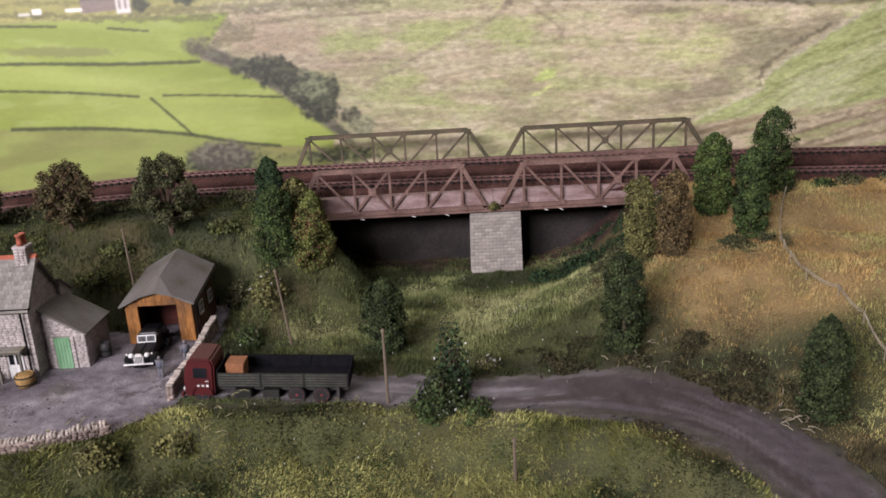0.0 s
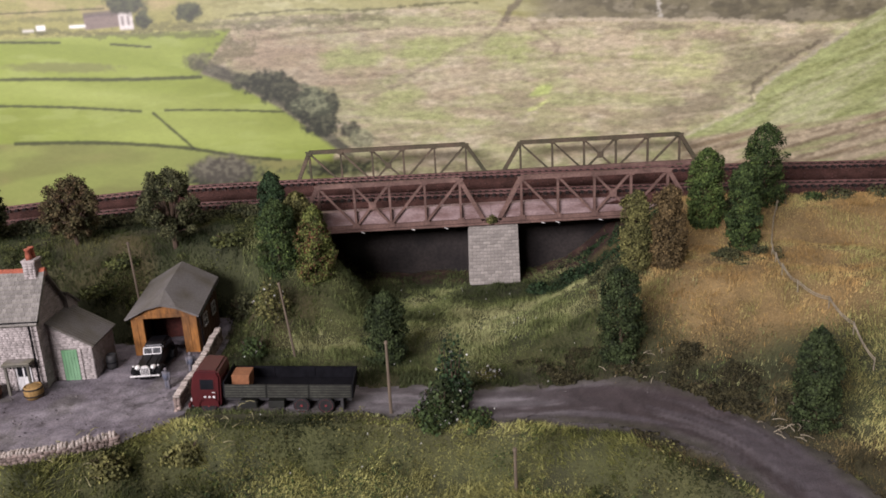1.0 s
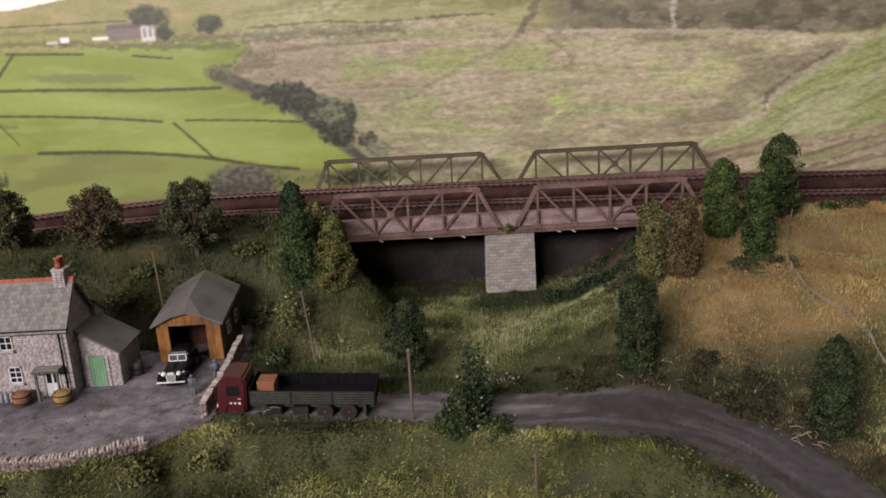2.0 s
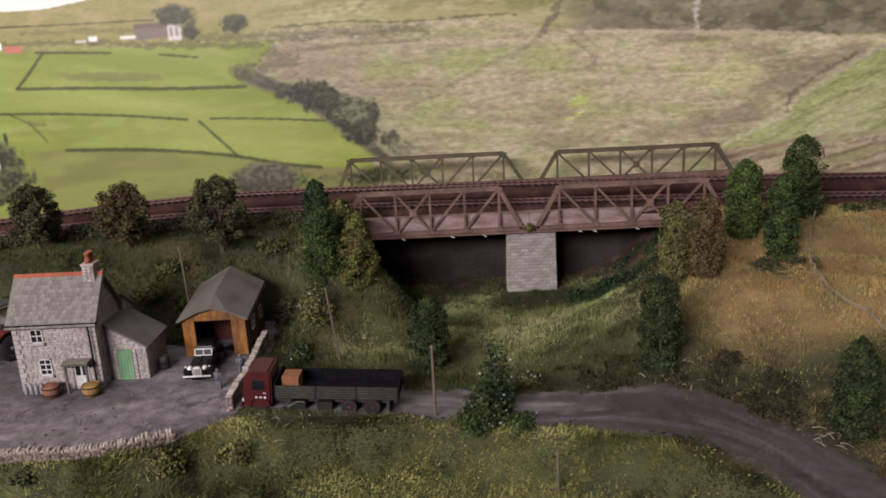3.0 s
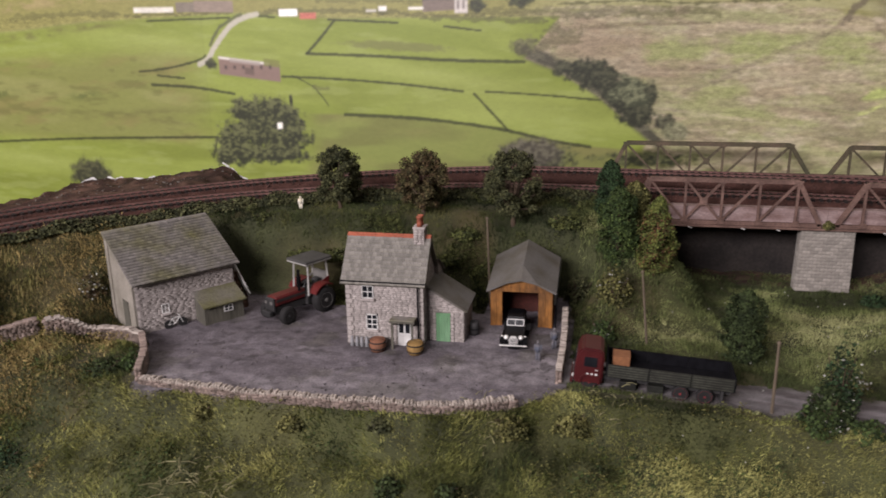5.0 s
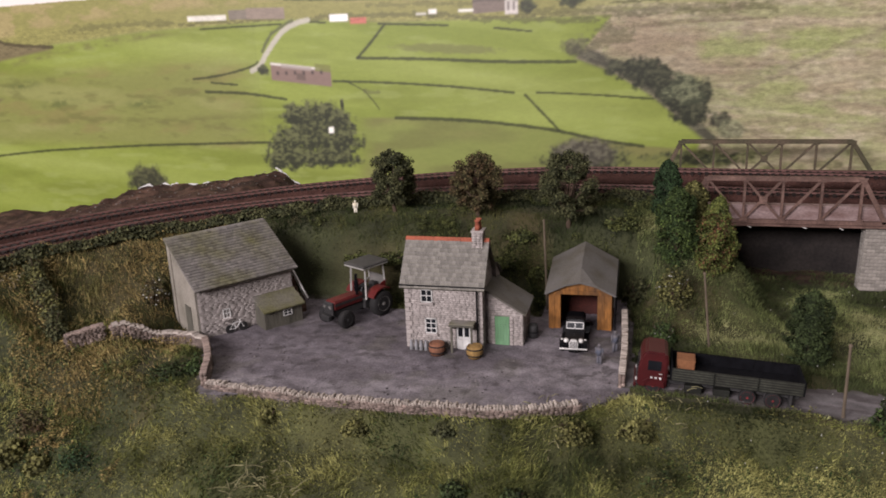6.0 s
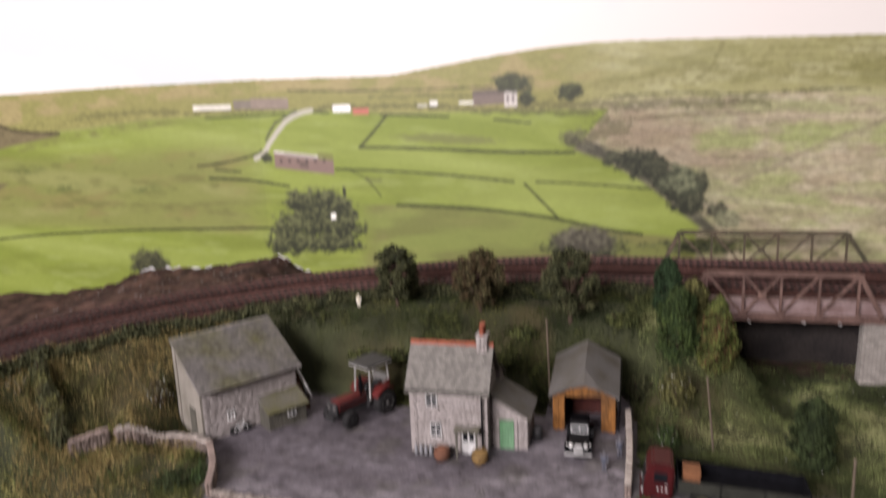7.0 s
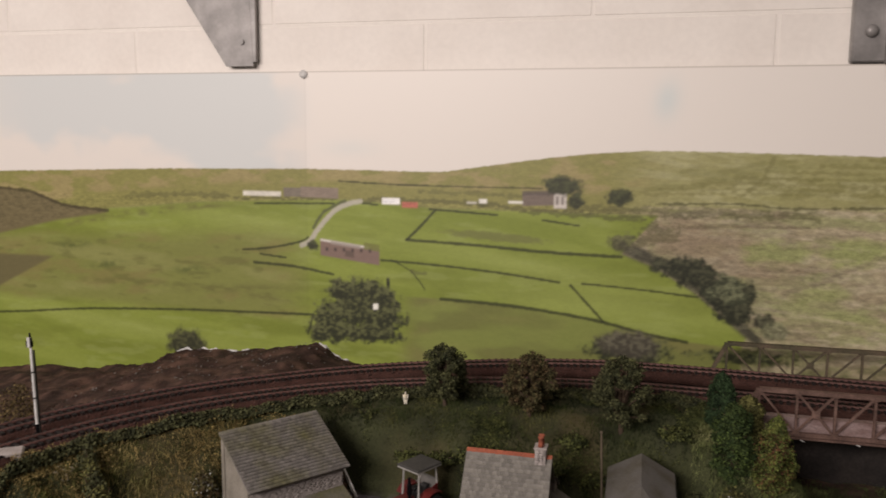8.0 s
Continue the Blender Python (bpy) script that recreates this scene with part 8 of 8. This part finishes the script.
mats("undergrowth", 34000, (-1.0, -0.6, 0.25, 0.62), lambda x, y: open_ground(x, y)[0] * ragged(x, y, 24, 0.48, 0.62, 3), "leaf_gold", 0.010, 0.0014,
     "brown and olive foliage tangled over the mound", 3)
mats("undergrowth", 36000, (-0.60, -0.14, 0.585, 0.75), lambda x, y: open_ground(x, y)[0] * ragged(x, y, 20, 0.50, 0.66, 5), "leaf_turf", 0.008, 0.0013,
     "shaggy olive foliage on the bank behind the yard", 4)
mats("undergrowth", 26000, (0.05, 0.36, 0.38, 0.56), lambda x, y: open_ground(x, y)[0] * (from_lane(x, y) < 0.075) * (y > front_edge(x) + 0.02) * ragged(x, y, 30, 0.44, 0.6, 7), "leaf_scrub", 0.006, 0.0013,
     "dark scrubby growth along the far side of the lane", 5)
mats("undergrowth", 13000, (0.14, 0.31, 0.56, 0.70), lambda x, y: open_ground(x, y)[0] * ragged(x, y, 30, 0.5, 0.62, 1), "leaf_hedge", 0.008, 0.0015,
     "scrubby growth round the feet of the conifers", 6)
mats("undergrowth", 16000, (0.095, 0.235, 0.665, 0.775), lambda x, y: open_ground(x, y)[0] * sstep(0.09, 0.15, x - 0.3 * (0.74 - y)) * ragged(x, y, 22, 0.34, 0.5, 2), "leaf_blue", 0.010, 0.0015,
     "dark blue-green growth climbing the bank under the bridge", 7)


# ---------------------------------------------------------------- posts, fence, signal and small things
def post(x, y, h, r, label, lean=(0, 0), cap=True, sink=0.004):
    p = thing("wooden_post", pose(x, y, ground_at(x, y) - sink, lean[0], lean[1]), label, "post")
    part("shaft", cyl(BM(), (0, 0, 0), (0, 0, h + sink), r, r * 0.8, 8), "pole", p)
    if cap:
        part("cap", cyl(BM(), (0, 0, h + sink), (0, 0, h + sink + 0.0018), r * 1.35, r * 0.9, 8), "pole", p)
    return p


post(-0.0445, 0.4425, 0.0590, 0.0013, "weathered grey-brown post beside the lane", (-1, 0))
post(-0.1330, 0.548, 0.0690, 0.0011, "thin leaning brown pole in the meadow", (0, -6))
post(-0.2845, 0.6090, 0.0930, 0.0012, "thin brown pole behind the garage", (0, -2))
post(0.0440, 0.386, 0.032, 0.0014, "short mossy post standing in long grass")

fence = thing("twine_fence", pose(0, 0, 0), "sagging pale twine fence on thin stakes across the field", "fence")
fence_line = resample(spline([(0.356, 0.686), (0.336, 0.662), (0.3125, 0.613), (0.297, 0.568), (0.2885, 0.522), (0.296, 0.495), (0.310, 0.478), (0.314, 0.445), (0.317, 0.41)], 0.01), 0.004)
tops = []
for i, (x, y) in enumerate(fence_line):
    if i % 7 == 0:
        z = ground_at(x, y)
        a = 5 * math.sin(i)
        st = part("stake", cyl(BM(), (x, y, z - 0.002), (x + 0.0006 * a / 5, y, z + 0.0105), 0.0006, 0.0005, 6), "rope", fence)
        tops.append((x, y, z))
for up in (0.0095, 0.0078):
    for (xa, ya, za), (xb, yb, zb) in zip(tops, tops[1:]):
        bm = BM()
        last = Vector((xa, ya, za + up))
        for k in range(1, 5):
            t = k / 4
            q = Vector((xa + (xb - xa) * t, ya + (yb - ya) * t, za + (zb - za) * t + up - 0.0028 * 4 * t * (1 - t)))
            cyl(bm, last, q, 0.00042, n=5, caps=False)
            last = q
        part("strand", bm, "rope", fence)

sig = thing("railway_signal", pose(-0.8290, 0.487, 0.072, 0, -1.5), "white banded signal post with a dark finial", "signal")
part("base", box(BM(), -0.006, 0.006, -0.006, 0.006, -0.004, 0.006, 0.0005), "tractor_grey", sig)
part("lower_post", cyl(BM(), (0, 0, 0.005), (0, 0, 0.020), 0.0017, n=10), "black", sig)
pst = part("post", cyl(BM(), (0, 0, 0.020), (0, 0, 0.098), 0.0016, 0.0013, 10), "white", sig, "white post")
for z in (0.046, 0.072):
    part("band", cyl(BM(), (0, 0, z), (0, 0, z + 0.0012), 0.0022, n=10), "black", pst)
part("bracket", box(BM(), -0.0042, 0.0020, -0.0018, 0.0018, 0.098, 0.104, 0.0004), "black", sig)
part("lamp", box(BM(), -0.0016, 0.0016, -0.0032, -0.0012, 0.098, 0.108, 0.0005), "white", sig)
part("finial", lathe(BM(), [(0.0016, 0.104), (0.0022, 0.106), (0.0008, 0.1085), (0.0012, 0.110), (0.0002, 0.1125)], 10), "black", sig)
part("ladder", box(BM(), 0.0030, 0.0034, -0.0012, 0.0012, 0.004, 0.095), "tractor_grey", sig)



def figurine(m, h, material, label):
    """A plain painted standing figure in one mesh: feet, legs, body and head as simple rounded forms."""
    bm = BM()
    for s in (-1, 1):
        lathe(bm, [(0.055 * h, 0), (0.06 * h, 0.1 * h), (0.075 * h, 0.45 * h), (0.05 * h, 0.5 * h)], 8, pose(s * 0.065 * h, 0, 0))
        lathe(bm, [(0.03 * h, 0.42 * h), (0.045 * h, 0.6 * h), (0.05 * h, 0.78 * h), (0.02 * h, 0.82 * h)], 8, pose(s * 0.135 * h, 0, 0, 0, s * 2))
    lathe(bm, [(0.11 * h, 0.44 * h), (0.13 * h, 0.6 * h), (0.15 * h, 0.76 * h), (0.09 * h, 0.82 * h), (0.035 * h, 0.84 * h)], 10)
    lathe(bm, [(0.03 * h, 0.84 * h), (0.075 * h, 0.88 * h), (0.08 * h, 0.93 * h), (0.05 * h, 0.985 * h), (0.01 * h, h)], 10)
    ob = part("figurine", bm, material, smooth=True)
    ob.matrix_basis = m
    return tagged(ob, label, "figurine")


figurine(pose(-0.2145, 0.5150, 0.0012, 0, 0, 30), 0.0200, "figure_blue", "plain dull blue painted figurine standing by the wall")
figurine(pose(-0.2265, 0.4870, 0.0012, 0, 0, -20), 0.0190, "figure_blue", "plain grey-blue painted figurine beside the black car")
figurine(pose(-0.5080, 0.6800, ground_at(-0.508, 0.680) - 0.001, 0, 0, 10), 0.0150, "figure_white", "plain cream and white painted figurine on the bank")
bar_ = thing("water_butt", pose(-0.2890, 0.535, 0.0008), "dark grey water butt against the store wall", "water butt")
part("drum", lathe(BM(), [(0.0040, 0), (0.0048, 0.004), (0.0048, 0.010), (0.0042, 0.0140), (0.0036, 0.0140), (0.0036, 0.0125)], 14), "tractor_grey", bar_, smooth=True)
part("hoop", lathe(BM(), [(0.0047, 0.0068), (0.0051, 0.0068), (0.0051, 0.0078), (0.0047, 0.0078)], 14), "black", bar_)


def twigs(name, n, x, y, r, h, material, label, seed, length=0.012):
    rs = random.Random(seed)
    bm = BM()
    for i in range(n):
        a, q = rs.uniform(0, 6.28), r * math.sqrt(rs.random())
        px, py = x + q * math.cos(a), y + q * math.sin(a)
        z = ground_at(px, py) + rs.uniform(0, h)
        d = Vector((rs.uniform(-1, 1), rs.uniform(-1, 1), rs.uniform(-0.15, 0.5))).normalized() * length * rs.uniform(0.5, 1.2)
        m2 = Vector((px, py, z)) + d * 0.5 + Vector((0, 0, 0.001))
        cyl(bm, (px, py, z), m2, 0.0004, 0.00032, 4, False)
        cyl(bm, m2, Vector((px, py, z)) + d, 0.00032, 0.00018, 4, False)
    return tagged(part(name, bm, material), label, "dead twigs", kind="stuff")


twigs("dry_twigs", 90, -0.462, 0.312, 0.030, 0.014, "twig", "tangle of pale dry twigs in the foreground", 3, 0.014)
twigs("dry_twigs", 26, -0.262, 0.390, 0.020, 0.010, "twig", "pale dry twigs by the gateway", 4, 0.009)
twigs("dry_twigs", 12, -0.160, 0.425, 0.022, 0.010, "twig", "pale broken stems beside the lane", 5, 0.010)
twigs("dry_twigs", 30, 0.236, 0.392, 0.020, 0.006, "rope", "pale broken stems at the bank foot", 6, 0.009)
twigs("dry_twigs", 22, 0.150, 0.478, 0.030, 0.004, "rope", "pale scraps of stem along the field edge", 7, 0.006)
twigs("dry_twigs", 16, -0.763, 0.444, 0.014, 0.004, "rope", "pale looped scraps of stem on the mound", 8, 0.008)
twigs("scattered_flock", 45, 0.02, 0.60, 0.16, 0.003, "flower", "tiny white flock specks scattered over the meadow", 9, 0.0008)
twigs("scattered_flock", 30, -0.05, 0.40, 0.10, 0.006, "flower", "tiny white flock specks scattered over the grass", 10, 0.0008)
slab_ = thing("stone_slab", pose(-0.818, 0.432, ground_at(-0.818, 0.432), 3, 0, 35), "pale grey stone slab beside the track", "stone slab")
part("slab", box(BM(), -0.016, 0.016, -0.008, 0.008, -0.002, 0.009, 0.0015), "stone", slab_)
rail_piece = thing("pale_stick", pose(-0.676, 0.845, 0.092, 0, 8, -40), "pale stick lying on the bare earth bank", "stick")
part("stick", box(BM(), -0.010, 0.010, -0.001, 0.001, 0, 0.002, 0.0004), "white", rail_piece)


def torn_edge(x0, x1, label, seed):
    """A ragged strip of white backing paper standing where the bank meets the printed sheet."""
    px = np.arange(x0, x1, 0.0016)
    top = land(px, np.full(px.shape, 0.9085)) + 0.0002 + 0.0026 * sstep(0.40, 0.70, fbm(px * 85 + seed, px * 0 + seed, 3))
    low = top - 0.012
    n = len(px)
    v = np.concatenate([np.c_[px, np.full(n, y), z] for y, z in ((0.9100, low), (0.9100, top), (0.9108, top), (0.9108, low))])
    f = [[a * n + k, b * n + k, b * n + k + 1, a * n + k + 1] for a, b in ((0, 1), (1, 2), (2, 3)) for k in range(n - 1)]
    return tagged(raw("paper_edge", v, f, "white"), label, "torn paper")


torn_edge(-0.945, -0.785, "torn white paper edge above the earth bank", 1)
torn_edge(-0.715, -0.640, "frayed white paper edge where the earth bank ends", 2)


def crumbs(name, n, region, keep, size, material, label, category, seed, lift=0.0006):
    """Loose crumbs and small stones lying about, each a squashed octahedron."""
    rs = np.random.RandomState(seed)
    x, y = rs.uniform(region[0], region[1], n), rs.uniform(region[2], region[3], n)
    k = rs.rand(n) < keep(x, y)
    x, y = x[k], y[k]
    n = len(x)
    s = size * rs.uniform(0.35, 1.0, (n, 1, 1)) ** 1.6
    a = rs.rand(n) * 6.28
    unit = np.array([(1, 0, 0), (0, 1, 0), (-1, 0, 0), (0, -1, 0), (0, 0, 0.7), (0, 0, -0.7)])
    v = unit[None] * rs.uniform(0.6, 1.3, (n, 6, 1)) * s
    c, q = np.cos(a)[:, None], np.sin(a)[:, None]
    v = np.stack([v[..., 0] * c - v[..., 1] * q + x[:, None], v[..., 0] * q + v[..., 1] * c + y[:, None], v[..., 2] + (land(x, y) + lift)[:, None]], -1)
    tri = np.array([(0, 1, 4), (1, 2, 4), (2, 3, 4), (3, 0, 4), (1, 0, 5), (2, 1, 5), (3, 2, 5), (0, 3, 5)])
    f = (np.arange(n)[:, None, None] * 6 + tri[None]).reshape(-1, 3)
    return tagged(raw(name, v.reshape(-1, 3), f, material), label, category, kind="stuff")


crumbs("yard_grit", 2600, (-0.61, -0.19, 0.38, 0.66), lambda x, y: zone_masks(x, y)[0] * (0.15 + 0.85 * sstep(0.45, 0.65, fbm(x * 40, y * 40, 3))), 0.0014, "clod",
       "loose dark grit and small stones in the yard", "grit", 1, 0.0018)
crumbs("lane_grit", 900, (-0.2, 0.27, 0.2, 0.5), lambda x, y: zone_masks(x, y)[1] * sstep(0.010, 0.026, from_lane(x, y)), 0.0012, "clod",
       "loose grit along the lane edges", "grit", 2, 0.0018)
crumbs("earth_clods", 7000, (-1.15, -0.60, 0.45, 0.905), lambda x, y: zone_masks(x, y)[3], 0.0014, "earth",
       "crumbly brown clods on the bare bank behind the track", "earth", 3, 0.0006)
crumbs("pale_debris", 420, (-1.0, -0.62, 0.62, 0.905), lambda x, y: zone_masks(x, y)[3] * 0.8, 0.0020, "mortar",
       "pale plaster crumbs on the bare earth bank", "debris", 4, 0.0020)


def ballast_stones(name, line, height, n, seed):
    """Small stones strewn over one ballast bed and its shoulders."""
    rs = np.random.RandomState(seed)
    p = resample(line, 0.003)
    d = np.gradient(p, axis=0)
    d /= np.linalg.norm(d, axis=1)[:, None]
    keep = np.nonzero((p[:, 0] < 0.66) & (p[:, 1] > 0.3))[0]
    j = keep[rs.randint(0, len(keep), n)]
    off = rs.uniform(-0.0245, 0.0245, n)
    xy = p[j] + np.c_[d[j, 1], -d[j, 0]] * off[:, None] + 0.001 * rs.normal(size=(n, 2))
    z = height(p[j, 0]) + np.where(np.abs(off) < 0.019, 0.0008, 0.0008 - (np.abs(off) - 0.019) * 2.1)
    s = rs.uniform(0.0006, 0.0015, (n, 1, 1))
    unit = np.array([(1, 0, 0), (0, 1, 0), (-1, 0, 0), (0, -1, 0), (0, 0, 0.8), (0, 0, -0.8)])
    v = unit[None] * rs.uniform(0.6, 1.3, (n, 6, 1)) * s + np.c_[xy, z][:, None]
    tri = np.array([(0, 1, 4), (1, 2, 4), (2, 3, 4), (3, 0, 4), (1, 0, 5), (2, 1, 5), (3, 2, 5), (0, 3, 5)])
    f = (np.arange(n)[:, None, None] * 6 + tri[None]).reshape(-1, 3)
    return tagged(raw(name, v.reshape(-1, 3), f, "ballast_stone"), "loose rust-stained ballast stones along the track", "ballast", kind="stuff")


ballast_stones("track_ballast", FRONT, lambda u: np.full(np.shape(u), 0.0825), 9000, 5)
ballast_stones("track_ballast", REAR, lambda u: np.interp(u, [-0.68, -0.30], [0.0845, 0.0935]), 9000, 6)
